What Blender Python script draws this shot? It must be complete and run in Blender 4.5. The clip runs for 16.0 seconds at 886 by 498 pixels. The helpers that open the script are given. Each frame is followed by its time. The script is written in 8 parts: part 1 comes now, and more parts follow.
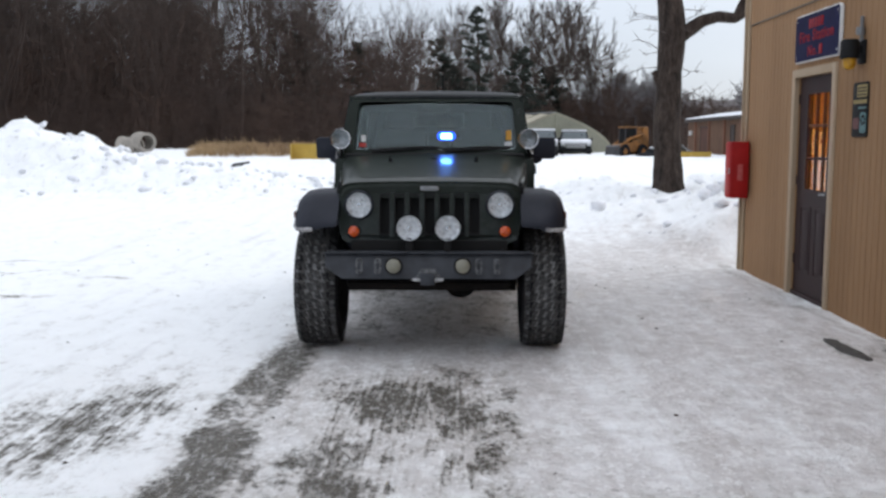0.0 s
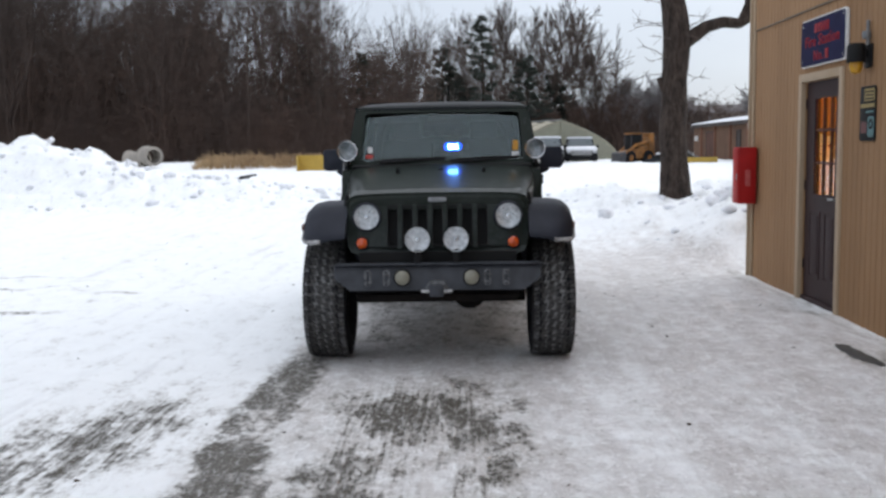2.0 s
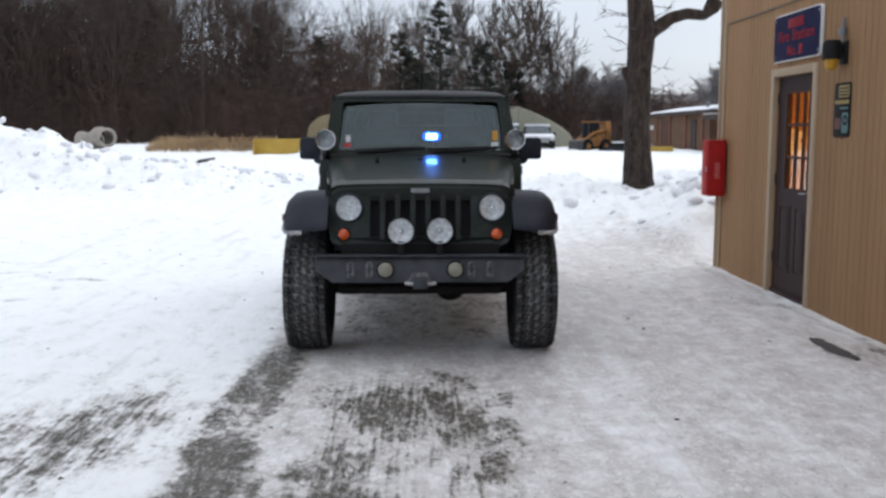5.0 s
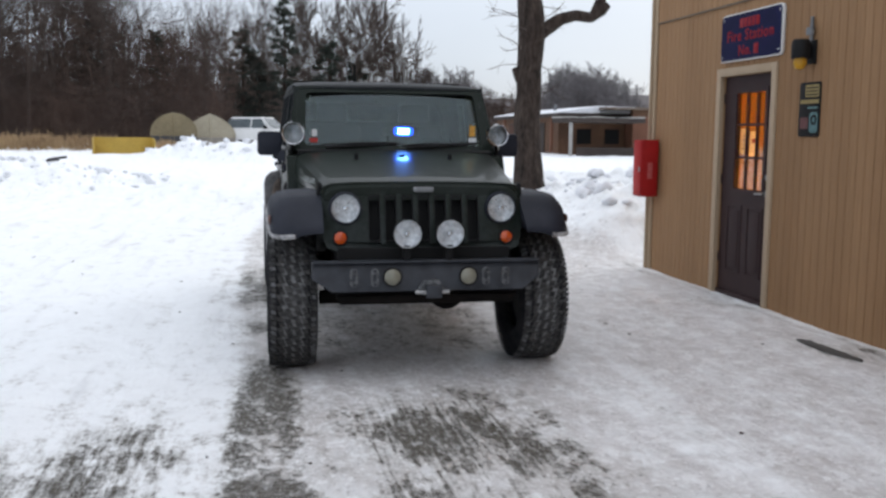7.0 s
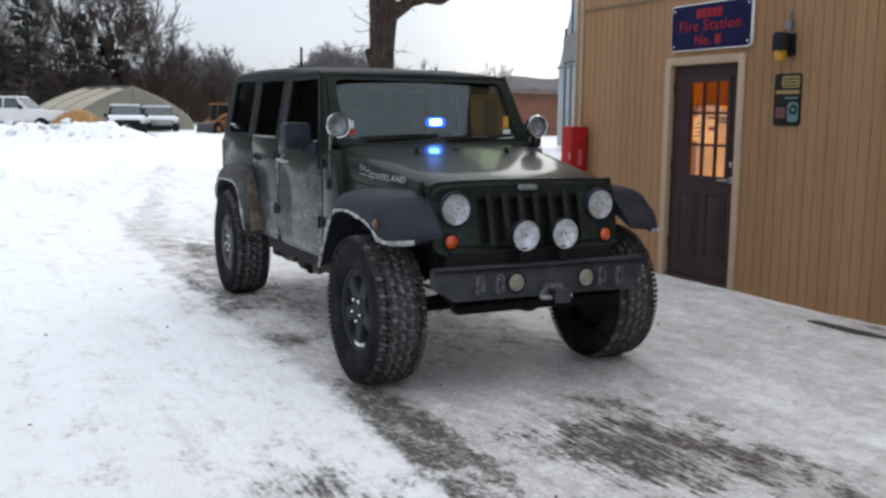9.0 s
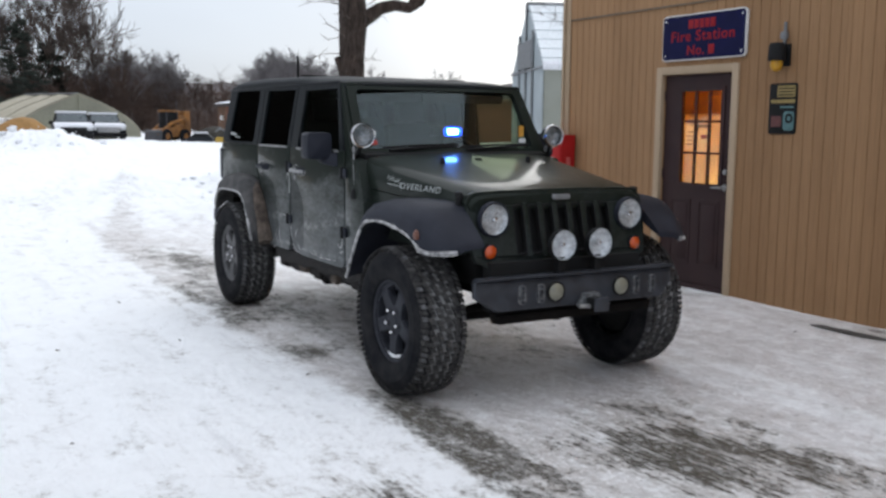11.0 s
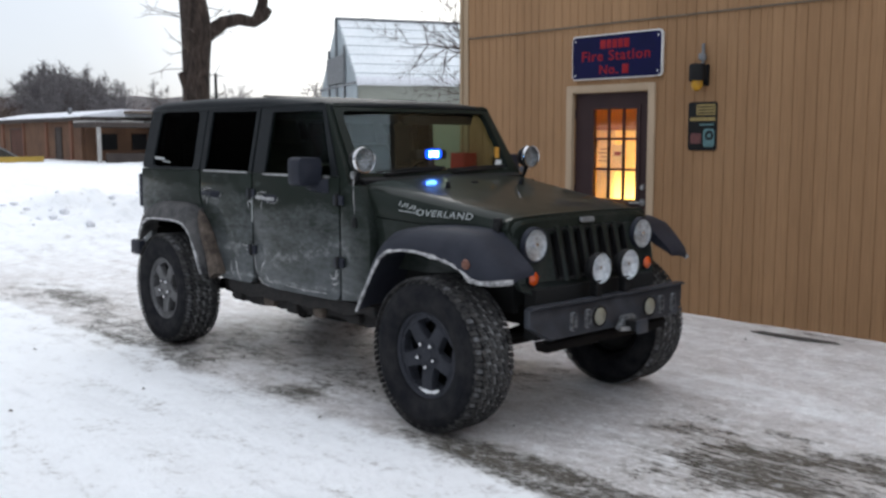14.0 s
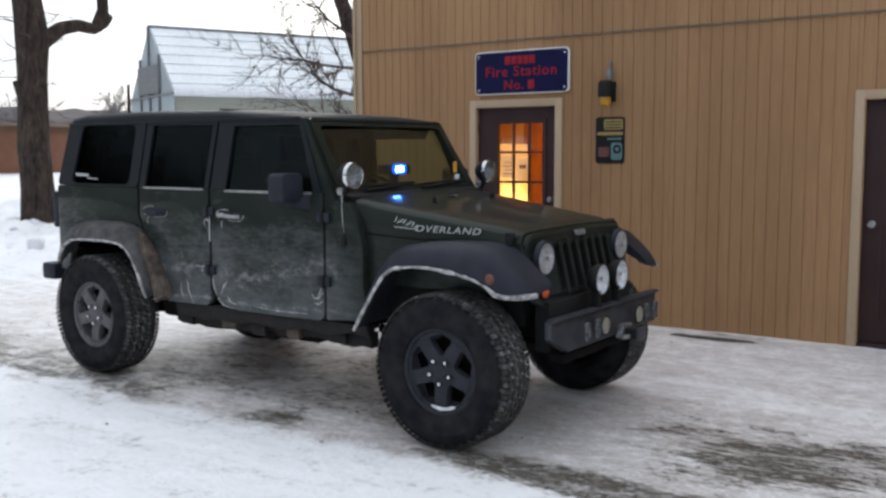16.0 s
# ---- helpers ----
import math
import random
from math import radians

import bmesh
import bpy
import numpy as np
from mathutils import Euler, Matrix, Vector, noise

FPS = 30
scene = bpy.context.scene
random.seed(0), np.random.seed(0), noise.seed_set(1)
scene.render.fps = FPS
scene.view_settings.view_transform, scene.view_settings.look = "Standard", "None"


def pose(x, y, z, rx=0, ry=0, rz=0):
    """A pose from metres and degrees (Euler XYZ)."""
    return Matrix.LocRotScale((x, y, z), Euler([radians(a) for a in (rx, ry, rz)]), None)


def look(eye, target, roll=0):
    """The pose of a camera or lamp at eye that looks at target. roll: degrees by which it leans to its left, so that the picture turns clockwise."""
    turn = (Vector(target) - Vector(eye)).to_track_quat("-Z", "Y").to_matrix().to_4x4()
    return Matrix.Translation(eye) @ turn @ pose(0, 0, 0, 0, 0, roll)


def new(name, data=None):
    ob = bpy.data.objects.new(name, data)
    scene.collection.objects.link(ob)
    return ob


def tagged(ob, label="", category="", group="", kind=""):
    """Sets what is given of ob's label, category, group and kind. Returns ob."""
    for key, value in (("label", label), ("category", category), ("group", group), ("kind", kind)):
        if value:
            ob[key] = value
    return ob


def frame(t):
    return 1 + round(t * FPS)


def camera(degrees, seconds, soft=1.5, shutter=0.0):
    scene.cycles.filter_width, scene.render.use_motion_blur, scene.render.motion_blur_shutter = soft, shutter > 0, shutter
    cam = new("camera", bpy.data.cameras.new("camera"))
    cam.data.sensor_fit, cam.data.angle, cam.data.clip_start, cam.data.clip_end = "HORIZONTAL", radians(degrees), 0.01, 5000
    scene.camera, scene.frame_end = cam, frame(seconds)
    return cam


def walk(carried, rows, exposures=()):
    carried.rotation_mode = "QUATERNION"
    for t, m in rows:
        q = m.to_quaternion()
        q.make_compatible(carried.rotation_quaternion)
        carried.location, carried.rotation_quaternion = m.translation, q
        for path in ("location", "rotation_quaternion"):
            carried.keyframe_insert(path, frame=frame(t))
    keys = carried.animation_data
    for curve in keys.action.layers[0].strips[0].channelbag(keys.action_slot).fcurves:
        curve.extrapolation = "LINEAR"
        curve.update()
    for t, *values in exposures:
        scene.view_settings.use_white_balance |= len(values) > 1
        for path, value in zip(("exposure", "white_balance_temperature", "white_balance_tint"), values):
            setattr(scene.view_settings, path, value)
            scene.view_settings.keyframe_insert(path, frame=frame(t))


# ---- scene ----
cam = camera(49.8, 16.0, soft=2.7)
PATH = [
    (0, (0.217, -6.509, 1.409), (0.175, -4.524, 1.179), -0.0),
    (0.5, (0.210, -6.495, 1.427), (0.153, -4.512, 1.171), -0.2),
    (1, (0.219, -6.511, 1.436), (0.154, -4.528, 1.187), -0.7),
    (1.5, (0.218, -6.499, 1.402), (0.162, -4.513, 1.180), -1.0),
    (2, (0.209, -6.497, 1.420), (0.152, -4.510, 1.209), -0.9),
    (2.5, (0.204, -6.493, 1.415), (0.159, -4.504, 1.218), -0.9),
    (3, (0.201, -6.489, 1.428), (0.162, -4.499, 1.231), -0.7),
    (3.5, (0.189, -6.512, 1.441), (0.187, -4.525, 1.219), -0.4),
    (5.8, (-0.214, -6.260, 1.460), (-0.117, -4.278, 1.217), 0.7),
    (6, (-0.300, -6.186, 1.427), (-0.160, -4.202, 1.218), 0.8),
    (6.5, (-0.615, -6.041, 1.444), (-0.339, -4.080, 1.165), -0.1),
    (7, (-0.949, -5.807, 1.403), (-0.567, -3.858, 1.166), 0.6),
    (7.5, (-1.270, -5.585, 1.444), (-0.791, -3.654, 1.241), 1.8),
    (8, (-1.644, -5.419, 1.451), (-1.022, -3.534, 1.211), 1.0),
    (8.5, (-1.946, -5.219, 1.450), (-1.281, -3.344, 1.241), 0.2),
    (9, (-2.704, -4.814, 1.462), (-1.829, -3.037, 1.188), 0.6),
    (9.2, (-2.722, -4.812, 1.482), (-1.849, -3.037, 1.188), 0.5),
    (11.3, (-3.230, -4.517, 1.474), (-2.218, -2.811, 1.222), 0.5),
    (11.5, (-3.285, -4.469, 1.471), (-2.249, -2.778, 1.221), 0.5),
    (12, (-3.422, -4.306, 1.487), (-2.320, -2.655, 1.240), 1.0),
    (12.5, (-3.577, -4.164, 1.479), (-2.394, -2.571, 1.229), 1.3),
    (13, (-3.816, -4.039, 1.500), (-2.530, -2.536, 1.205), 0.5),
    (13.5, (-3.954, -3.828, 1.488), (-2.656, -2.333, 1.209), 0.4),
    (14, (-4.074, -3.637, 1.524), (-2.731, -2.174, 1.295), -0.1),
    (14.5, (-4.302, -3.437, 1.518), (-2.857, -2.079, 1.250), -0.7),
    (15, (-4.511, -3.225, 1.531), (-3.030, -1.905, 1.275), -0.1),
    (15.5, (-4.631, -2.983, 1.544), (-3.058, -1.765, 1.334), -0.3),
    (16, (-4.785, -2.799, 1.546), (-3.160, -1.651, 1.340), -0.2),
]
EXPOSURES = [(0, 0.41), (7, 0.385), (12, 0.395), (16, 0.385)]
walk(cam, [(t, look(eye, target, roll)) for t, eye, target, roll in PATH], EXPOSURES)

# ---- world and light: dull winter afternoon, closed cloud cover, brighter towards the right ----
SUN_AZ, SUN_EL = 48.0, 16.0
sun_dir = Vector((math.sin(radians(SUN_AZ)) * math.cos(radians(SUN_EL)), math.cos(radians(SUN_AZ)) * math.cos(radians(SUN_EL)), math.sin(radians(SUN_EL))))
world = bpy.data.worlds.new("overcast_sky")
scene.world = world
world.use_nodes = True
wn, wl = world.node_tree.nodes, world.node_tree.links
wn.clear()
w_out = wn.new("ShaderNodeOutputWorld")
w_bg = wn.new("ShaderNodeBackground")
w_sky = wn.new("ShaderNodeTexSky")
w_sky.sky_type, w_sky.sun_disc = "NISHITA", False
w_sky.sun_elevation, w_sky.sun_rotation = radians(SUN_EL), radians(SUN_AZ)
w_tc = wn.new("ShaderNodeTexCoord")
w_dot = wn.new("ShaderNodeVectorMath")
w_dot.operation = "DOT_PRODUCT"
w_dot.inputs[1].default_value = sun_dir
w_ramp = wn.new("ShaderNodeValToRGB")
w_ramp.color_ramp.elements[0].position, w_ramp.color_ramp.elements[0].color = 0.20, (4.0, 4.2, 4.6, 1)
w_ramp.color_ramp.elements[1].position, w_ramp.color_ramp.elements[1].color = 1.0, (10.2, 10.3, 10.35, 1)
w_el = w_ramp.color_ramp.elements.new(0.90)
w_el.color = (5.3, 5.5, 5.85, 1)
w_noise = wn.new("ShaderNodeTexNoise")
w_noise.inputs["Scale"].default_value, w_noise.inputs["Detail"].default_value = 2.2, 5
w_map = wn.new("ShaderNodeMapping")
w_map.inputs["Scale"].default_value = (1, 1, 3.5)
w_cl = wn.new("ShaderNodeMapRange")
w_cl.inputs["To Min"].default_value, w_cl.inputs["To Max"].default_value = 0.86, 1.14
w_mul = wn.new("ShaderNodeVectorMath")
w_mul.operation = "SCALE"
w_mix = wn.new("ShaderNodeMixRGB")
w_mix.inputs["Fac"].default_value = 0.9
wl.new(w_tc.outputs["Generated"], w_dot.inputs[0])
wl.new(w_dot.outputs["Value"], w_ramp.inputs["Fac"])
wl.new(w_tc.outputs["Generated"], w_map.inputs["Vector"])
wl.new(w_map.outputs["Vector"], w_noise.inputs["Vector"])
wl.new(w_noise.outputs["Fac"], w_cl.inputs["Value"])
wl.new(w_ramp.outputs["Color"], w_mul.inputs[0])
wl.new(w_cl.outputs["Result"], w_mul.inputs["Scale"])
wl.new(w_sky.outputs["Color"], w_mix.inputs["Color1"])
wl.new(w_mul.outputs["Vector"], w_mix.inputs["Color2"])
# an overcast sky grows brighter towards the zenith
w_sep, w_zen, w_fin = wn.new("ShaderNodeSeparateXYZ"), wn.new("ShaderNodeMapRange"), wn.new("ShaderNodeVectorMath")
w_fin.operation = "SCALE"
w_zen.inputs["From Min"].default_value, w_zen.inputs["From Max"].default_value = 0.0, 1.0
w_zen.inputs["To Min"].default_value, w_zen.inputs["To Max"].default_value = 0.95, 2.6
wl.new(w_tc.outputs["Generated"], w_sep.inputs["Vector"])
wl.new(w_sep.outputs["Z"], w_zen.inputs["Value"])
wl.new(w_mix.outputs["Color"], w_fin.inputs[0])
wl.new(w_zen.outputs["Result"], w_fin.inputs["Scale"])
w_hue, w_cool = wn.new("ShaderNodeMixRGB"), wn.new("ShaderNodeMapRange")
w_hue.blend_type = "MULTIPLY"
w_hue.inputs["Color2"].default_value = (0.93, 0.99, 1.08, 1)
w_cool.inputs["From Min"].default_value, w_cool.inputs["From Max"].default_value = 0.55, 0.0
wl.new(w_sep.outputs["Z"], w_cool.inputs["Value"])
wl.new(w_cool.outputs["Result"], w_hue.inputs["Fac"])
wl.new(w_fin.outputs["Vector"], w_hue.inputs["Color1"])
wl.new(w_hue.outputs["Color"], w_bg.inputs["Color"])
w_bg.inputs["Strength"].default_value = 0.10
wl.new(w_bg.outputs["Background"], w_out.inputs["Surface"])
sun = new("sun", bpy.data.lights.new("sun", "SUN"))
sun.data.energy, sun.data.angle, sun.data.color = 0.5, radians(35), (1.0, 0.97, 0.93)
sun.matrix_world = look((0, 0, 30), Vector((0, 0, 30)) - sun_dir)


# ---- materials ----
def material(name, color, color2=None, scale=4.0, rough=0.6, metal=0.0, bump=0.0, bump_scale=60.0, grain=0.12, coat=0.0, spec=0.5, stretch=(1, 1, 1), rough2=None, object_tint=0.0):
    """Two-scale procedural surface: large patches between two colours, fine grain in value, fine relief."""
    m = bpy.data.materials.new(name)
    m.use_nodes = True
    n, l = m.node_tree.nodes, m.node_tree.links
    p = n["Principled BSDF"]
    tc, mp = n.new("ShaderNodeTexCoord"), n.new("ShaderNodeMapping")
    mp.inputs["Scale"].default_value = stretch
    l.new(tc.outputs["Object"], mp.inputs["Vector"])
    big, fine = n.new("ShaderNodeTexNoise"), n.new("ShaderNodeTexNoise")
    big.inputs["Scale"].default_value, big.inputs["Detail"].default_value = scale, 6
    fine.inputs["Scale"].default_value, fine.inputs["Detail"].default_value = bump_scale, 4
    l.new(mp.outputs["Vector"], big.inputs["Vector"])
    l.new(mp.outputs["Vector"], fine.inputs["Vector"])
    sharp = n.new("ShaderNodeMapRange")
    sharp.inputs["From Min"].default_value, sharp.inputs["From Max"].default_value = 0.32, 0.68
    l.new(big.outputs["Fac"], sharp.inputs["Value"])
    mix = n.new("ShaderNodeMixRGB")
    mix.inputs["Color1"].default_value = (*color, 1)
    mix.inputs["Color2"].default_value = (*(color2 or [c * 0.8 for c in color]), 1)
    l.new(sharp.outputs["Result"], mix.inputs["Fac"])
    val = n.new("ShaderNodeMapRange")
    val.inputs["From Min"].default_value, val.inputs["From Max"].default_value = 0.25, 0.75
    val.inputs["To Min"].default_value, val.inputs["To Max"].default_value = 1 - grain, 1 + grain
    l.new(fine.outputs["Fac"], val.inputs["Value"])
    sc = n.new("ShaderNodeVectorMath")
    sc.operation = "SCALE"
    l.new(mix.outputs["Color"], sc.inputs[0])
    l.new(val.outputs["Result"], sc.inputs["Scale"])
    last = sc.outputs["Vector"]
    if object_tint:
        oi, mr, s2 = n.new("ShaderNodeObjectInfo"), n.new("ShaderNodeMapRange"), n.new("ShaderNodeVectorMath")
        s2.operation = "SCALE"
        mr.inputs["To Min"].default_value, mr.inputs["To Max"].default_value = 1 - object_tint, 1 + object_tint
        l.new(oi.outputs["Random"], mr.inputs["Value"])
        l.new(last, s2.inputs[0])
        l.new(mr.outputs["Result"], s2.inputs["Scale"])
        last = s2.outputs["Vector"]
    l.new(last, p.inputs["Base Color"])
    rr = n.new("ShaderNodeMapRange")
    rr.inputs["To Min"].default_value, rr.inputs["To Max"].default_value = rough, rough2 if rough2 is not None else min(1, rough * 1.25)
    l.new(big.outputs["Fac"], rr.inputs["Value"])
    l.new(rr.outputs["Result"], p.inputs["Roughness"])
    p.inputs["Metallic"].default_value = metal
    p.inputs["Specular IOR Level"].default_value = spec
    p.inputs["Coat Weight"].default_value, p.inputs["Coat Roughness"].default_value = coat, 0.06
    if bump:
        b = n.new("ShaderNodeBump")
        b.inputs["Strength"].default_value, b.inputs["Distance"].default_value = 1.0, bump
        l.new(fine.outputs["Fac"], b.inputs["Height"])
        l.new(b.outputs["Normal"], p.inputs["Normal"])
    return m


def glass(name, tint, gloss=0.02, ior=1.5, gain=1.0):
    """A thin pane: tinted see-through with a clear-coat reflection."""
    m = bpy.data.materials.new(name)
    m.use_nodes = True
    n, l = m.node_tree.nodes, m.node_tree.links
    n.clear()
    out, mix, tr, gl, fr, pw, ma = (n.new("ShaderNode" + k) for k in ("OutputMaterial", "MixShader", "BsdfTransparent", "BsdfGlossy", "LayerWeight", "Math", "Math"))
    tr.inputs["Color"].default_value = (*tint, 1)
    gl.inputs["Roughness"].default_value = gloss
    gl.inputs["Color"].default_value = (0.80 * gain, 0.95 * gain, 0.97 * gain, 1)
    f0 = ((ior - 1) / (ior + 1)) ** 2 * 1.5
    fr.inputs["Blend"].default_value = 0.5
    pw.operation, ma.operation = "POWER", "MULTIPLY_ADD"
    pw.inputs[1].default_value = 5.0
    ma.inputs[1].default_value, ma.inputs[2].default_value = 1 - f0, f0
    l.new(fr.outputs["Facing"], pw.inputs[0])
    l.new(pw.outputs[0], ma.inputs[0])
    l.new(ma.outputs[0], mix.inputs["Fac"])
    l.new(tr.outputs["BSDF"], mix.inputs[1])
    l.new(gl.outputs["BSDF"], mix.inputs[2])
    l.new(mix.outputs["Shader"], out.inputs["Surface"])
    return m


def glow(name, color, strength):
    m = bpy.data.materials.new(name)
    m.use_nodes = True
    p = m.node_tree.nodes["Principled BSDF"]
    p.inputs["Base Color"].default_value = (*color, 1)
    p.inputs["Emission Color"].default_value = (*color, 1)
    p.inputs["Emission Strength"].default_value = strength
    return m


def sheer(name, color):
    """Thin paper that lets the light behind it through."""
    m = bpy.data.materials.new(name)
    m.use_nodes = True
    n, l = m.node_tree.nodes, m.node_tree.links
    n.clear()
    out, mix, df, tl = (n.new("ShaderNode" + k) for k in ("OutputMaterial", "MixShader", "BsdfDiffuse", "BsdfTranslucent"))
    df.inputs["Color"].default_value = tl.inputs["Color"].default_value = (*color, 1)
    mix.inputs["Fac"].default_value = 0.72
    l.new(df.outputs["BSDF"], mix.inputs[1])
    l.new(tl.outputs["BSDF"], mix.inputs[2])
    l.new(mix.outputs["Shader"], out.inputs["Surface"])
    return m


def snow_ground_material():
    """Snow, grey packed ice and bare wet asphalt, told apart by two worn-in masks, one also holding shade under the
    vehicle, and broken up by noise.
    """
    m = bpy.data.materials.new("snow_and_ice")
    m.use_nodes = True
    n, l = m.node_tree.nodes, m.node_tree.links
    p = n["Principled BSDF"]
    tc = n.new("ShaderNodeTexCoord")

    def nz(scale, detail, stretch=(1, 1, 1), rot=0.0, rough=0.6):
        mp, t = n.new("ShaderNodeMapping"), n.new("ShaderNodeTexNoise")
        mp.inputs["Scale"].default_value = stretch
        mp.inputs["Rotation"].default_value = (0, 0, rot)
        t.inputs["Scale"].default_value, t.inputs["Detail"].default_value, t.inputs["Roughness"].default_value = scale, detail, rough
        l.new(tc.outputs["Object"], mp.inputs["Vector"])
        l.new(mp.outputs["Vector"], t.inputs["Vector"])
        return t.outputs["Fac"]

    def math_node(op, a, b, c=None):
        k = n.new("ShaderNodeMath")
        k.operation = op
        for i, v in enumerate((a, b, c)):
            if v is None:
                continue
            if isinstance(v, (int, float)):
                k.inputs[i].default_value = v
            else:
                l.new(v, k.inputs[i])
        return k.outputs[0]

    def smooth(v, lo, hi, a=0.0, b=1.0):
        k = n.new("ShaderNodeMapRange")
        k.interpolation_type = "SMOOTHSTEP"
        k.inputs["From Min"].default_value, k.inputs["From Max"].default_value = lo, hi
        k.inputs["To Min"].default_value, k.inputs["To Max"].default_value = a, b
        l.new(v, k.inputs["Value"])
        return k.outputs["Result"]

    def mask(name):
        a = n.new("ShaderNodeAttribute")
        a.attribute_name = name
        return a.outputs["Fac"]

    def blend(f, a, b):
        k = n.new("ShaderNodeMixRGB")
        for i, v in (("Color1", a), ("Color2", b)):
            if isinstance(v, tuple):
                k.inputs[i].default_value = (*v, 1)
            else:
                l.new(v, k.inputs[i])
        l.new(f, k.inputs["Fac"])
        return k.outputs["Color"]

    big, mid, fine, grit = nz(0.9, 5), nz(5.0, 6, rough=0.7), nz(38, 5), nz(140, 3)
    streak = nz(6.0, 7, (1.0, 0.42, 1), 0.05, 0.72)
    rut = nz(5.0, 5, (1.0, 0.07, 1), 0.0, 0.62)
    speck = nz(30, 3, (1, 1, 1), 0, 0.85)
    crust = nz(23, 8, (1.0, 0.75, 1), 0.0, 0.82)
    # packed grey snow
    pk = math_node("ADD", mask("packed"), math_node("MULTIPLY", math_node("SUBTRACT", big, 0.5), 0.7))
    pk = math_node("ADD", pk, math_node("MULTIPLY", math_node("SUBTRACT", streak, 0.5), 0.7))
    pk = math_node("ADD", pk, math_node("MULTIPLY", math_node("SUBTRACT", mid, 0.5), 0.9))
    pk = math_node("ADD", pk, math_node("MULTIPLY", math_node("SUBTRACT", rut, 0.5), 0.75))
    pk_mask = smooth(pk, 0.16, 0.80)
    # bare asphalt: broad patches, drawn out along the wheels' way, with crumbled edges
    scratch = nz(13, 7, (1.0, 0.26, 1), 0.0, 0.78)
    blot = nz(4.2, 7, (1.2, 0.7, 1), 0.0, 0.75)
    scr_amt = math_node("MULTIPLY_ADD", mask("tread"), 0.75, 0.5)
    br = math_node("ADD", mask("bare"), math_node("MULTIPLY", math_node("SUBTRACT", blot, 0.52), 1.7))
    br = math_node("ADD", br, math_node("MULTIPLY", math_node("SUBTRACT", scratch, 0.52), scr_amt))
    br = math_node("ADD", br, math_node("MULTIPLY", math_node("SUBTRACT", crust, 0.5), math_node("MULTIPLY_ADD", mask("tread"), -0.5, 1.4)))
    comb = nz(25, 6, (1.0, 0.09, 1), 0.0, 0.72)
    br = math_node("ADD", br, math_node("MULTIPLY", math_node("SUBTRACT", comb, 0.52), math_node("MULTIPLY", mask("tread"), 0.80)))
    # rows of tread print, drawn along the wheels' way
    mpw, wav = n.new("ShaderNodeMapping"), n.new("ShaderNodeTexWave")
    mpw.inputs["Scale"].default_value = (1.0, 0.12, 0.0)
    wav.wave_type, wav.bands_direction = "BANDS", "X"
    for key, v in (("Scale", 8.2), ("Distortion", 7.0), ("Detail", 4.0), ("Detail Scale", 1.6), ("Detail Roughness", 0.75)):
        wav.inputs[key].default_value = v
    l.new(tc.outputs["Object"], mpw.inputs["Vector"])
    l.new(mpw.outputs["Vector"], wav.inputs["Vector"])
    br = math_node("ADD", br, math_node("MULTIPLY", math_node("SUBTRACT", wav.outputs["Fac"], 0.5), math_node("MULTIPLY", mask("tread"), 0.10)))
    br_mask = smooth(br, 0.26, 0.60)
    film = smooth(br, 0.0, 0.42)
    sp_mask = math_node("MULTIPLY", smooth(speck, 0.635, 0.69), math_node("MULTIPLY_ADD", pk_mask, 0.55, 0.15))
    snow_c = blend(smooth(mid, 0.3, 0.7), (0.945, 0.957, 0.960), (0.905, 0.915, 0.918))
    snow_c = blend(smooth(rut, 0.57, 0.72, 0.0, 0.40), snow_c, (0.64, 0.64, 0.65))
    snow_c = blend(smooth(crust, 0.60, 0.70, 0.0, 0.38), snow_c, (0.55, 0.545, 0.545))
    mott = nz(5.5, 8, (1, 0.8, 1), 0.0, 0.8)
    pack_c = blend(smooth(fine, 0.3, 0.7), (0.69, 0.660, 0.642), (0.58, 0.550, 0.533))
    pack_c = blend(smooth(mott, 0.50, 0.74), pack_c, (0.44, 0.412, 0.390))
    pack_c = blend(smooth(crust, 0.53, 0.64, 0.0, 0.75), pack_c, (0.88, 0.87, 0.865))
    pack_c = blend(smooth(streak, 0.46, 0.70, 0.0, 0.8), pack_c, (0.78, 0.77, 0.77))
    fleck = nz(24, 5, (1.0, 0.6, 1), 0.0, 0.8)
    zone = smooth(nz(2.6, 5, (1.0, 0.6, 1), 0.0, 0.65), 0.46, 0.62)
    pack_c = blend(math_node("MULTIPLY", smooth(fleck, 0.55, 0.63, 0.0, 0.75), zone), pack_c, (0.88, 0.87, 0.87))
    pack_c = blend(math_node("MULTIPLY", smooth(fleck, 0.44, 0.35, 0.0, 0.75), math_node("SUBTRACT", 1.0, zone)), pack_c, (0.33, 0.308, 0.292))
    worn = nz(3.4, 6, (1.0, 0.45, 1), 0.0, 0.62)
    pack_c = blend(smooth(worn, 0.55, 0.66, 0.0, 0.6), pack_c, (0.80, 0.79, 0.79))
    pack_c = blend(smooth(worn, 0.45, 0.34, 0.0, 0.45), pack_c, (0.46, 0.428, 0.405))
    # crisp-edged flakes of fresh snow and of scoured ice
    flake = nz(8.5, 4, (1.0, 0.8, 1), 0.4, 0.62)
    pack_c = blend(smooth(flake, 0.555, 0.60, 0.0, 0.55), pack_c, (0.90, 0.89, 0.885))
    pack_c = blend(smooth(flake, 0.42, 0.385, 0.0, 0.40), pack_c, (0.46, 0.425, 0.40))
    chip = nz(27, 3, (1.0, 0.7, 1), 0.0, 0.6)
    pack_c = blend(smooth(chip, 0.60, 0.635, 0.0, 0.7), pack_c, (0.91, 0.90, 0.895))
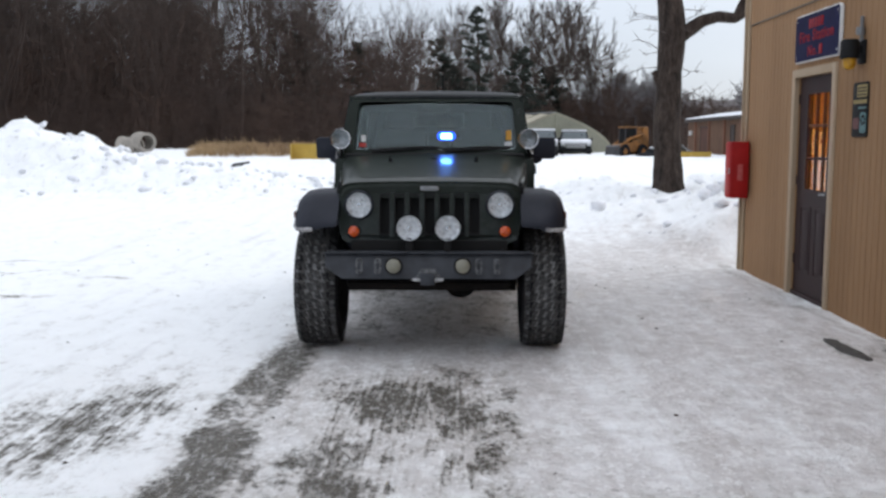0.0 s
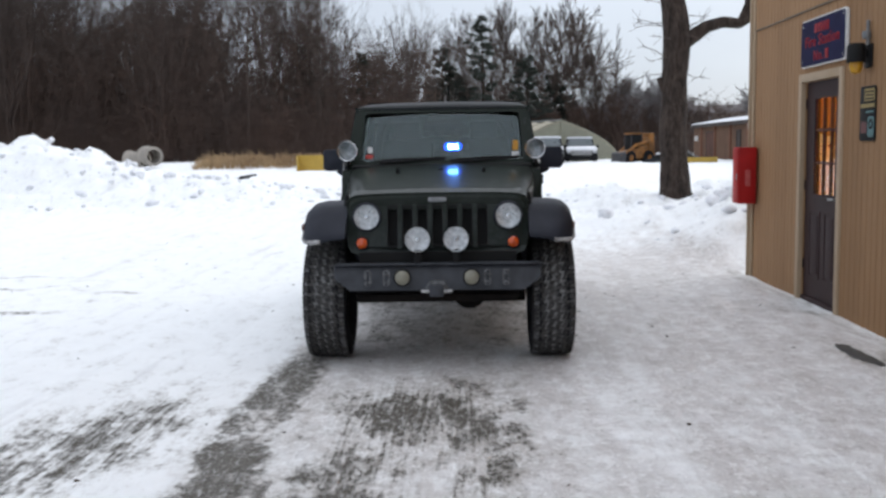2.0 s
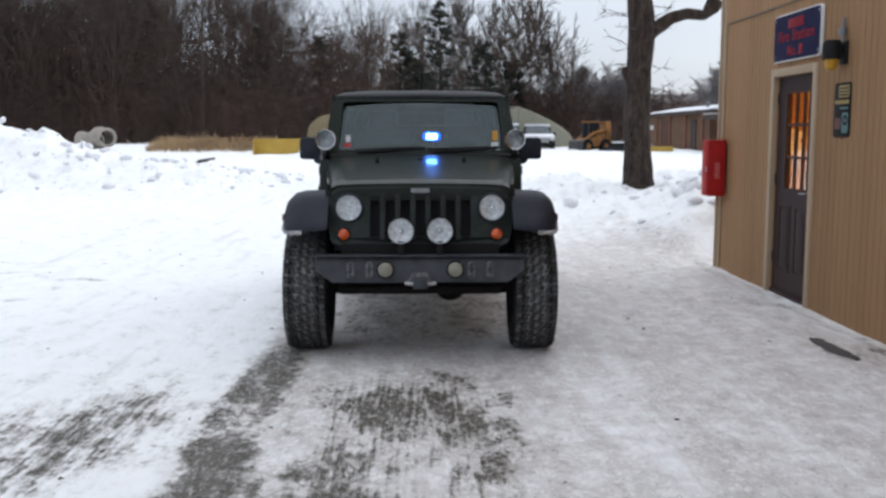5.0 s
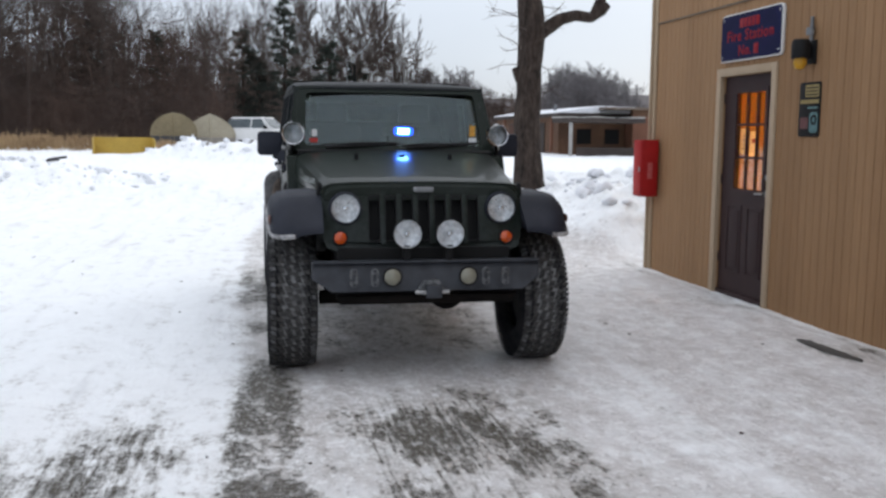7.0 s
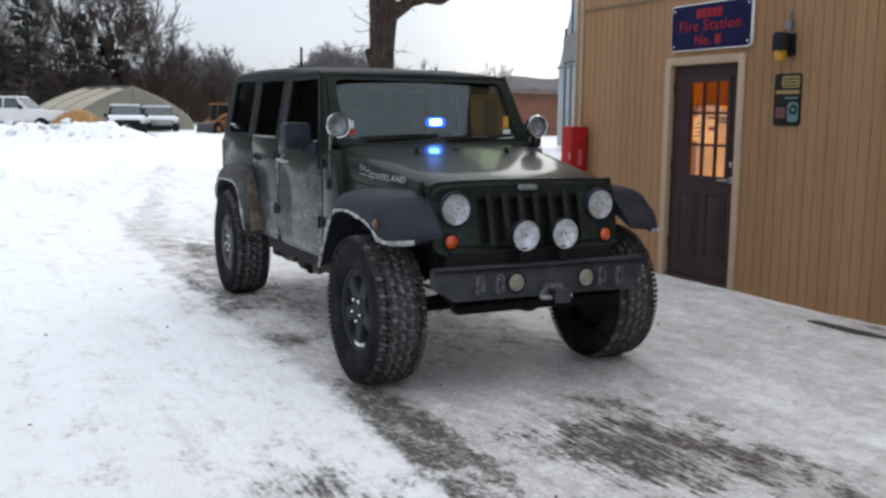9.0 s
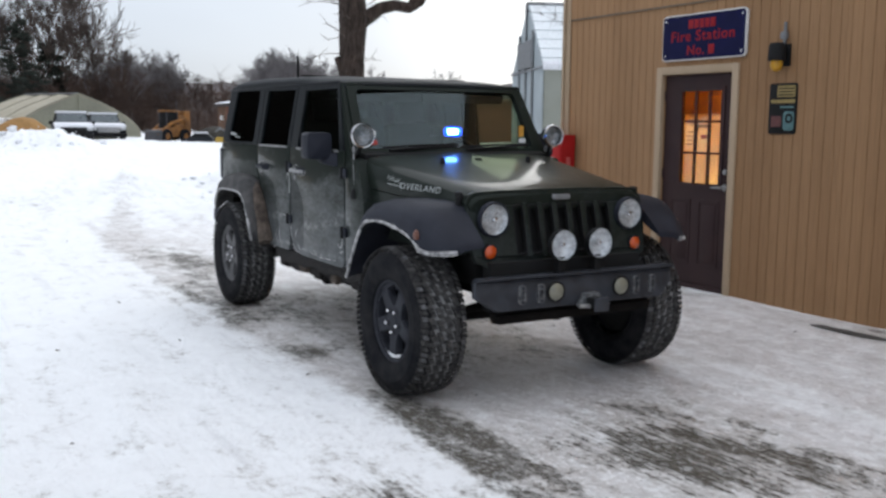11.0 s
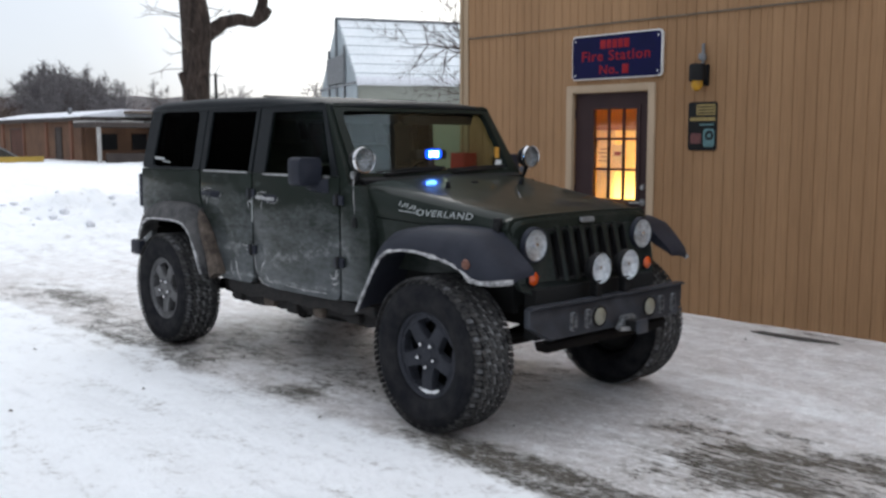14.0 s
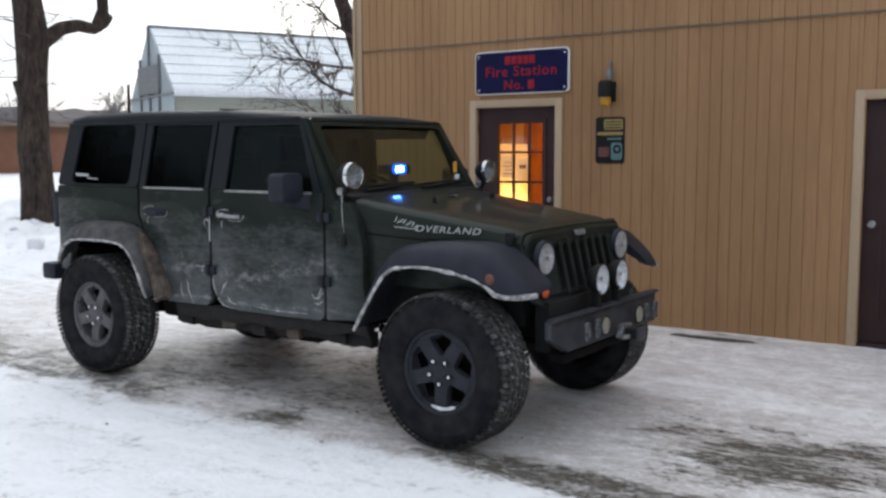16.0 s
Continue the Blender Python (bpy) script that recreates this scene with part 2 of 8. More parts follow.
    pack_c = blend(smooth(chip, 0.345, 0.315, 0.0, 0.6), pack_c, (0.30, 0.28, 0.265))
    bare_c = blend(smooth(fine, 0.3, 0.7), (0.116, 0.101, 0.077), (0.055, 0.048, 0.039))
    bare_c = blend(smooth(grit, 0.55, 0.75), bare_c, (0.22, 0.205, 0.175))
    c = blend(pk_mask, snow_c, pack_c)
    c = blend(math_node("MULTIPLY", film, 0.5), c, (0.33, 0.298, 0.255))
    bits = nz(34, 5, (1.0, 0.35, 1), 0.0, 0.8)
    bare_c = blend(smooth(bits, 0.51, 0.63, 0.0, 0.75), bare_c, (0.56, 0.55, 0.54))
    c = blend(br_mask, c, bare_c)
    c = blend(sp_mask, c, (0.19, 0.175, 0.16))
    l.new(c, p.inputs["Base Color"])
    ro = math_node("SUBTRACT", 0.75, math_node("MULTIPLY", pk_mask, 0.27))
    ro = math_node("SUBTRACT", ro, math_node("MULTIPLY", br_mask, 0.05))
    l.new(ro, p.inputs["Roughness"])
    p.inputs["Specular IOR Level"].default_value = 0.35
    hgt = math_node("ADD", math_node("MULTIPLY", mid, 0.030), math_node("MULTIPLY", fine, 0.008))
    hgt = math_node("ADD", hgt, math_node("MULTIPLY", streak, 0.020))
    hgt = math_node("ADD", hgt, math_node("MULTIPLY", crust, 0.010))
    hgt = math_node("SUBTRACT", hgt, math_node("MULTIPLY", br_mask, 0.012))
    b = n.new("ShaderNodeBump")
    b.inputs["Strength"].default_value, b.inputs["Distance"].default_value = 0.8, 1.0
    l.new(hgt, b.inputs["Height"])
    l.new(b.outputs["Normal"], p.inputs["Normal"])
    return m


def car_paint_material():
    """Dark green metallic paint under a clear coat, with pale dried road spray on the lower doors."""
    m = material("dark_green_paint", (0.0132, 0.0180, 0.0142), (0.0172, 0.0224, 0.0184), 3.0, 0.36, 0.10, grain=0.10, bump_scale=400, coat=0.6, spec=0.05)
    n, l = m.node_tree.nodes, m.node_tree.links
    p = n["Principled BSDF"]
    tc, sep = n.new("ShaderNodeTexCoord"), n.new("ShaderNodeSeparateXYZ")
    l.new(tc.outputs["Object"], sep.inputs["Vector"])
    zr = n.new("ShaderNodeMapRange")
    zr.inputs["From Min"].default_value, zr.inputs["From Max"].default_value = 1.22, 0.62
    l.new(sep.outputs["Z"], zr.inputs["Value"])
    fac = None
    for scale, gain, stretch in ((2.2, 0.80, (1, 1, 1)), (8, 0.70, (1, 0.45, 1.3)), (45, 0.60, (1, 0.35, 1))):
        mp, t, k = n.new("ShaderNodeMapping"), n.new("ShaderNodeTexNoise"), n.new("ShaderNodeMath")
        mp.inputs["Scale"].default_value = stretch
        t.inputs["Scale"].default_value, t.inputs["Detail"].default_value, t.inputs["Roughness"].default_value = scale, 6, 0.65
        l.new(tc.outputs["Object"], mp.inputs["Vector"])
        l.new(mp.outputs["Vector"], t.inputs["Vector"])
        k.operation = "MULTIPLY_ADD"
        k.inputs[1].default_value = gain
        l.new(t.outputs["Fac"], k.inputs[0])
        if fac is None:
            k.inputs[2].default_value = 0.0
        else:
            l.new(fac, k.inputs[2])
        fac = k.outputs[0]
    add = n.new("ShaderNodeMath")
    add.operation = "MULTIPLY_ADD"
    add.inputs[1].default_value = 0.50
    l.new(zr.outputs["Result"], add.inputs[0])
    l.new(fac, add.inputs[2])
    film = n.new("ShaderNodeMapRange")
    film.inputs["From Min"].default_value, film.inputs["From Max"].default_value = 1.14, 1.90
    film.inputs["To Max"].default_value = 0.52
    l.new(add.outputs[0], film.inputs["Value"])
    mix = n.new("ShaderNodeMixRGB")
    body_end = n.new("ShaderNodeMapRange")
    body_end.inputs["From Min"].default_value, body_end.inputs["From Max"].default_value = 0.60, 0.95
    l.new(sep.outputs["Y"], body_end.inputs["Value"])
    thin = n.new("ShaderNodeMath")
    thin.operation = "MULTIPLY_ADD"
    thin.inputs[1].default_value, thin.inputs[2].default_value = 0.65, 0.35
    l.new(body_end.outputs["Result"], thin.inputs[0])
    spray = n.new("ShaderNodeMath")
    spray.operation = "MULTIPLY"
    l.new(film.outputs["Result"], spray.inputs[0])
    l.new(thin.outputs[0], spray.inputs[1])
    mix.inputs["Color2"].default_value = (0.186, 0.199, 0.220, 1)
    old = p.inputs["Base Color"].links[0].from_socket
    l.new(old, mix.inputs["Color1"])
    l.new(spray.outputs[0], mix.inputs["Fac"])

    # ragged pale tide lines of dried spray across the doors
    def node(op, a, b, c=None):
        k = n.new("ShaderNodeMath")
        k.operation = op
        for i, v in enumerate((a, b, c)):
            if isinstance(v, (int, float)):
                k.inputs[i].default_value = v
            elif v is not None:
                l.new(v, k.inputs[i])
        return k.outputs[0]

    def cloud(scale, stretch, rough):
        mp, t = n.new("ShaderNodeMapping"), n.new("ShaderNodeTexNoise")
        mp.inputs["Scale"].default_value = stretch
        t.inputs["Scale"].default_value, t.inputs["Detail"].default_value, t.inputs["Roughness"].default_value = scale, 7, rough
        l.new(tc.outputs["Object"], mp.inputs["Vector"])
        l.new(mp.outputs["Vector"], t.inputs["Vector"])
        return t.outputs["Fac"]

    wave = cloud(1.7, (0.0, 1.0, 0.5), 0.7)
    ragged = cloud(19, (1, 0.6, 1), 0.8)
    tide = None
    for height, swing, width in ((0.82, 0.50, 0.060), (0.62, 0.10, 0.020)):
        off = node("SUBTRACT", sep.outputs["Z"], node("MULTIPLY_ADD", node("SUBTRACT", wave, 0.5), swing, height))
        near = node("SUBTRACT", 1.0, node("DIVIDE", node("ABSOLUTE", off, 0.0), width * 2.2))
        line = n.new("ShaderNodeMapRange")
        line.inputs["From Min"].default_value, line.inputs["From Max"].default_value = 0.75, 1.35
        line.inputs["To Max"].default_value = 0.40
        l.new(node("ADD", node("MAXIMUM", near, -0.5), node("MULTIPLY", node("SUBTRACT", ragged, 0.5), 3.4)), line.inputs["Value"])
        tide = line.outputs["Result"] if tide is None else node("MAXIMUM", tide, line.outputs["Result"])
    mix2 = n.new("ShaderNodeMixRGB")
    mix2.inputs["Color2"].default_value = (0.36, 0.365, 0.37, 1)
    l.new(mix.outputs["Color"], mix2.inputs["Color1"])
    l.new(node("MULTIPLY", tide, body_end.outputs["Result"]), mix2.inputs["Fac"])
    l.new(mix2.outputs["Color"], p.inputs["Base Color"])
    p.inputs["Coat Roughness"].default_value = 0.06
    co = n.new("ShaderNodeMapRange")
    p.inputs["Coat IOR"].default_value = 1.30
    co.inputs["To Min"].default_value, co.inputs["To Max"].default_value = 0.33, 0.0
    l.new(film.outputs["Result"], co.inputs["Value"])
    l.new(co.outputs["Result"], p.inputs["Coat Weight"])
    l.new(node("MULTIPLY_ADD", spray.outputs[0], 0.7, 0.05), p.inputs["Specular IOR Level"])
    return m


M_SNOW = snow_ground_material()
M_PAINT = car_paint_material()
M_TOP = material("charcoal_hardtop", (0.0085, 0.0105, 0.0122), (0.0122, 0.0146, 0.0165), 6, 0.5, spec=0.15, bump=0.0006, bump_scale=500, grain=0.2)
M_PLASTIC = material("black_moulded_plastic", (0.0125, 0.0145, 0.0220), (0.024, 0.0265, 0.037), 7, 0.5, spec=0.2, bump=0.0005, bump_scale=420, grain=0.2)
M_DUSTPLASTIC = material("road_dusted_plastic", (0.032, 0.033, 0.036), (0.100, 0.097, 0.095), 11, 0.8, spec=0.15, bump=0.001, bump_scale=120, grain=0.3)
M_SALT = material("dried_salt_edge", (0.56, 0.55, 0.55), (0.10, 0.10, 0.10), 30, 0.8, grain=0.3, bump=0.001, bump_scale=200)
M_BUMPER = material("black_powder_coated_steel", (0.014, 0.0165, 0.022), (0.040, 0.044, 0.054), 9, 0.45, spec=0.45, bump=0.0004, bump_scale=350, grain=0.2)
M_SCUFF = material("scuffed_black_steel", (0.16, 0.165, 0.17), (0.030, 0.032, 0.036), 40, 0.5, 0.2, grain=0.2)
# near-black base colour, lowered for the deep shade beneath the vehicle
M_UNDER = material("shade_dark_underbody", (0.004, 0.0037, 0.0037), (0.011, 0.009, 0.008), 7, 0.85, spec=0.12, grain=0.3)
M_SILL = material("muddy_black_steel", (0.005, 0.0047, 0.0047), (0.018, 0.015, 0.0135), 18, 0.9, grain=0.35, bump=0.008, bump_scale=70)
M_MUD = material("caked_brown_mud", (0.036, 0.026, 0.020), (0.110, 0.086, 0.068), 14, 0.95, bump=0.01, bump_scale=60, grain=0.35)
M_TYRE = material("worn_tyre_rubber", (0.0090, 0.0096, 0.0120), (0.0240, 0.0235, 0.0245), 12, 0.85, spec=0.08, bump=0.001, bump_scale=160, grain=0.25)
M_TREAD = material("dusty_tread_rubber", (0.018, 0.018, 0.0195), (0.090, 0.087, 0.084), 30, 0.9, spec=0.2, bump=0.001, bump_scale=160, grain=0.3)
M_RIMDARK = material("gunmetal_alloy", (0.021, 0.0228, 0.030), (0.033, 0.035, 0.043), 14, 0.62, 0.15, grain=0.2, spec=0.25)
M_RIMGREY = material("dusty_silver_alloy", (0.115, 0.114, 0.118), (0.075, 0.074, 0.075), 9, 0.5, 0.4, grain=0.2)
M_CHROME = material("chrome", (0.70, 0.70, 0.71), (0.6, 0.6, 0.61), 20, 0.12, 1.0, grain=0.05)
M_WORNCHROME = material("scuffed_silver", (0.42, 0.42, 0.42), (0.20, 0.20, 0.20), 40, 0.4, 0.6, grain=0.2)
M_BLACK = material("matt_black", (0.006, 0.006, 0.0065), (0.009, 0.009, 0.0095), 9, 0.6, spec=0.25, grain=0.2)
M_GAP = material("panel_gap_black", (0.006, 0.006, 0.006), (0.008, 0.008, 0.008), 9, 0.9)
M_ORANGE = material("amber_lens", (0.62, 0.095, 0.010), (0.50, 0.06, 0.008), 30, 0.2, coat=0.6, grain=0.1)
M_MARKER = material("dull_amber_lens", (0.17, 0.050, 0.022), (0.09, 0.032, 0.018), 40, 0.4, grain=0.2)
M_RED = material("red_lens", (0.45, 0.02, 0.02), (0.35, 0.015, 0.015), 30, 0.2, coat=0.6)
M_REFLECT = material("lamp_reflector", (0.92, 0.93, 0.94), (0.55, 0.56, 0.58), 34, 0.26, 0.3, grain=0.2, bump=0.004, bump_scale=70)
M_HEADREF = material("headlight_reflector", (0.72, 0.73, 0.74), (0.36, 0.37, 0.38), 34, 0.25, 0.6, grain=0.25, bump=0.006, bump_scale=60)
M_SPOTREF = material("dull_lamp_reflector", (0.40, 0.41, 0.42), (0.16, 0.17, 0.18), 34, 0.25, 0.6, grain=0.25, bump=0.006, bump_scale=60)
M_GROOVE = material("snow_packed_grooves", (0.26, 0.26, 0.26), (0.05, 0.05, 0.05), 26, 0.9, grain=0.3)
M_LUGEDGE = material("dusty_skylit_lug_faces", (0.17, 0.17, 0.175), (0.03, 0.03, 0.031), 70, 0.9, grain=0.3)
M_CLOD = material("clean_snow_lump", (0.84, 0.85, 0.87), (0.66, 0.66, 0.67), 20, 0.8, bump=0.01, bump_scale=60)
M_FOG = material("yellowed_fog_lens", (0.25, 0.24, 0.18), (0.17, 0.165, 0.13), 30, 0.3, coat=0.5, grain=0.15)
M_WINDSHIELD = glass("windshield_glass", (0.76, 0.83, 0.74), 0.02, 1.55)
M_TINT = glass("dark_tinted_glass", (0.018, 0.020, 0.021), 0.03, 1.33, 0.42)
M_DOORGLASS = glass("lightly_tinted_glass", (0.40, 0.45, 0.34), 0.02, 1.33, 0.45)
M_CLEAR = glass("clear_glass", (0.9, 0.92, 0.9), 0.02, 1.45)
M_LENS = glass("clear_lamp_lens", (0.92, 0.93, 0.94), 0.04, 1.45)
M_BLUE = glow("blue_led", (0.10, 0.30, 1.0), 45.0)
# soft glow standing in for the halo round the blue LED
M_BLUESOFT = glow("blue_halo_glow", (0.0, 0.06, 1.0), 3.5)
M_WHITE = material("white_enamel", (0.78, 0.78, 0.77), (0.70, 0.70, 0.69), 9, 0.4)
M_STICKER_Y = material("yellow_sticker", (0.70, 0.36, 0.05), (0.62, 0.30, 0.04), 30, 0.5)
M_STICKER_R = material("red_sticker", (0.55, 0.05, 0.04), (0.5, 0.04, 0.03), 30, 0.5)
M_DECAL = material("pale_grey_decal", (0.44, 0.46, 0.45), (0.30, 0.32, 0.31), 60, 0.5, grain=0.15)
M_SEAT = material("dark_grey_cloth", (0.035, 0.035, 0.037), (0.05, 0.05, 0.052), 12, 0.9, grain=0.2)
M_SIDING = material("tan_painted_siding", (0.340, 0.197, 0.099), (0.286, 0.162, 0.080), 2.6, 0.66, bump=0.0012, bump_scale=60, grain=0.13, spec=0.3, stretch=(1, 1, 0.05), object_tint=0.05)
M_TRIM = material("beige_painted_trim", (0.43, 0.32, 0.215), (0.38, 0.28, 0.18), 3, 0.55, bump=0.0006, bump_scale=90, grain=0.08, stretch=(1, 1, 0.2))
M_SOFFIT = material("grey_brown_flashing", (0.16, 0.125, 0.09), (0.12, 0.095, 0.07), 8, 0.7)
M_DOOR = material("dark_brown_door_paint", (0.034, 0.019, 0.020), (0.045, 0.026, 0.026), 4, 0.5, spec=0.18, bump=0.0004, bump_scale=120, grain=0.1)
M_NAVY = material("navy_sign_face", (0.006, 0.007, 0.050), (0.005, 0.006, 0.038), 6, 0.5, grain=0.1, spec=0.12)
M_SIGNRED = material("red_sign_lettering", (0.30, 0.012, 0.020), (0.24, 0.009, 0.016), 20, 0.5, spec=0.2)
M_REDBOX = material("red_enamel", (0.40, 0.012, 0.012), (0.32, 0.010, 0.010), 5, 0.5, spec=0.25, grain=0.1)
M_YELLOWLAMP = material("yellow_bug_light", (0.58, 0.31, 0.02), (0.45, 0.22, 0.015), 20, 0.3)
M_WETRUBBER = material("wet_dark_rubber", (0.035, 0.032, 0.030), (0.085, 0.080, 0.075), 9, 0.7, grain=0.3)
M_GREY = material("weathered_grey_metal", (0.24, 0.25, 0.26), (0.17, 0.175, 0.18), 8, 0.5, 0.5, grain=0.2)


# ---- mesh helpers ----
def finish(bm, name, mat, smooth=True, angle=32, parent=None):
    bmesh.ops.recalc_face_normals(bm, faces=bm.faces)
    me = bpy.data.meshes.new(name)
    bm.to_mesh(me)
    bm.free()
    me.materials.append(mat)
    if smooth:
        me.polygons.foreach_set("use_smooth", [True] * len(me.polygons))
        me.set_sharp_from_angle(angle=radians(angle))
    ob = new(name, me)
    if parent is not None:
        ob.parent = parent
    return ob


def part(name, bm, mat, parent, label="", angle=32):
    ob = finish(bm, name, mat, True, angle, parent)
    return tagged(ob, label) if label else ob


def thing(name, label, category, group="", kind=""):
    return tagged(new(name), label, category, group, kind)


def box(bm, x0, x1, y0, y1, z0, z1, bevel=0.0, seg=2):
    vs = [bm.verts.new((x, y, z)) for x in (x0, x1) for y in (y0, y1) for z in (z0, z1)]
    fs = [bm.faces.new([vs[i] for i in f]) for f in ((0, 1, 3, 2), (4, 6, 7, 5), (0, 4, 5, 1), (2, 3, 7, 6), (0, 2, 6, 4), (1, 5, 7, 3))]
    if bevel:
        bmesh.ops.bevel(bm, geom=list({e for f in fs for e in f.edges}), offset=bevel, segments=seg, affect="EDGES", profile=0.5)
    return bm


def prism(bm, poly, axis, a, b, bevel=0.0, seg=2):
    """Extrudes a polygon along an axis; poly holds the two other coordinates in x, y, z order."""
    def at(u, v, w):
        return {"x": (w, u, v), "y": (u, w, v), "z": (u, v, w)}[axis]
    lo, hi = [bm.verts.new(at(u, v, a)) for u, v in poly], [bm.verts.new(at(u, v, b)) for u, v in poly]
    fs = [bm.faces.new(lo), bm.faces.new(hi[::-1])]
    k = len(poly)
    fs += [bm.faces.new((lo[i], lo[(i + 1) % k], hi[(i + 1) % k], hi[i])) for i in range(k)]
    if bevel:
        bmesh.ops.recalc_face_normals(bm, faces=fs)
        es = list({e for f in fs[:2] for e in f.edges})
        bmesh.ops.bevel(bm, geom=es, offset=bevel, segments=seg, affect="EDGES", profile=0.5)
    return bm


def loft(bm, rings, cap=True, close=True):
    rows = [[bm.verts.new(p) for p in r] for r in rings]
    k = len(rows[0])
    for a, b in zip(rows, rows[1:]):
        for i in range(k if close else k - 1):
            j = (i + 1) % k
            bm.faces.new((a[i], a[j], b[j], b[i]))
    if cap and close:
        bm.faces.new(rows[0][::-1])
        bm.faces.new(rows[-1])
    return bm


def tube(bm, pts, radii, seg=8, cap=True):
    pts = [Vector(p) for p in pts]
    if isinstance(radii, (int, float)):
        radii = [radii] * len(pts)
    rings, side = [], None
    for i, p in enumerate(pts):
        d = (pts[min(i + 1, len(pts) - 1)] - pts[max(i - 1, 0)]).normalized()
        if side is None:
            side = d.cross(Vector((0.13, 0.31, 0.94))).normalized()
        side = (side - d * side.dot(d)).normalized()
        up = d.cross(side)
        rings.append([p + (side * math.cos(a) + up * math.sin(a)) * radii[i] for a in (2 * math.pi * k / seg for k in range(seg))])
    return loft(bm, rings, cap)


def lathe(bm, profile, centre, axis="x", seg=32, cap=False):
    """Turns (radius, height along the axis) pairs round an axis through centre."""
    c = Vector(centre)
    def at(r, h, a):
        u, v = r * math.cos(a), r * math.sin(a)
        return c + Vector({"x": (h, u, v), "y": (u, h, v), "z": (u, v, h)}[axis])
    rings = [[at(max(r, 1e-4), h, 2 * math.pi * k / seg) for k in range(seg)] for r, h in profile]
    return loft(bm, rings, cap)


def ring_panel(bm, outer, inner, place, depth):
    """A frame between two outlines of as many points; place(u, v, d) gives the point at depth d."""
    k = len(outer)
    rows = [[bm.verts.new(place(u, v, d)) for u, v in line] for line, d in ((outer, 0), (inner, 0), (inner, depth), (outer, depth))]
    for a, b in zip(rows, rows[1:] + rows[:1]):
        for i in range(k):
            j = (i + 1) % k
            bm.faces.new((a[i], a[j], b[j], b[i]))
    return bm


def rounded(x0, x1, y0, y1, r, n=4):
    """A rectangle's outline with rounded corners."""
    pts = []
    for cx, cy, a0 in ((x1 - r, y0 + r, -90), (x1 - r, y1 - r, 0), (x0 + r, y1 - r, 90), (x0 + r, y0 + r, 180)):
        pts += [(cx + r * math.cos(radians(a0 + 90 * k / n)), cy + r * math.sin(radians(a0 + 90 * k / n))) for k in range(n + 1)]
    return pts


def lettering(name, text, size, mat, m, parent=None, extrude=0.002, shear=0.0, spacing=1.0, stretch=1.0):
    cu = bpy.data.curves.new(name, "FONT")
    cu.body, cu.size, cu.extrude, cu.align_x, cu.align_y, cu.shear, cu.space_character, cu.resolution_u = text, size, extrude, "CENTER", "CENTER", shear, spacing, 3
    cu.offset = size * 0.012
    cu.materials.append(mat)
    ob = new(name, cu)
    ob.matrix_world = m @ Matrix.Diagonal((stretch, 1, 1, 1))
    if parent is not None:
        ob.parent = parent
    return ob


# ---- ground: one sheet of snow to the horizon ----
def smoothstep(a, b, v):
    t = min(1.0, max(0.0, (v - a) / (b - a)))
    return t * t * (3 - 2 * t)


def bump2(x, y, cx, cy, sx, sy=None):
    return math.exp(-((x - cx) / sx) ** 2 - ((y - cy) / (sy or sx)) ** 2)


def mound_height(x, y):
    """Ploughed heaps alone."""
    h = 0.0
    if y > 9 and x < -2:
        crest = 0.28 + 0.35 * smoothstep(-3.5, -6.5, x) + 0.95 * smoothstep(-6.8, -11.0, x) + 0.3 * smoothstep(-11.5, -17, x)
        h += crest * math.exp(-((y - 18.0) / 2.4) ** 2) if y < 18 else crest * math.exp(-((y - 18.0) / 3.4) ** 2)
    for cx, cy, sx, sy, k in ((3.9, 6.2, 0.9, 1.0, 0.50), (5.2, 8.0, 1.3, 1.4, 0.75), (3.2, 8.6, 1.1, 1.2, 0.35), (4.1, 11.4, 1.3, 1.2, 0.30), (-13.5, 33.4, 1.9, 1.7, 0.46),
                              (2.7, 11.9, 0.9, 0.8, 0.30), (6.5, 10.5, 1.6, 1.8, 0.7), (1.4, 10.2, 1.3, 1.0, 0.20), (0.2, 13.5, 1.8, 1.2, 0.22),
                              (-1.6, 15.5, 1.6, 1.2, 0.18), (5.5, 14.0, 2.0, 1.6, 0.45), (8.5, 13.0, 2.0, 2.0, 0.5), (2.4, 15.0, 1.8, 1.2, 0.25), (1.2, 16.5, 0.7, 0.6, 0.30), (3.1, 14.2, 0.8, 0.6, 0.28),
                              (-4.2, 37.0, 1.5, 1.6, 0.50), (-3.6, 37.0, 0.6, 1.2, 0.34), (-1.6, 36.5, 1.5, 1.6, 0.74), (0.6, 37.0, 1.5, 1.6, 0.56), (2.5, 36.5, 1.5, 1.5, 0.58)):
        if abs(x - cx) < 3 * sx and abs(y - cy) < 3 * sy:
            h += k * bump2(x, y, cx, cy, sx, sy)
    return h


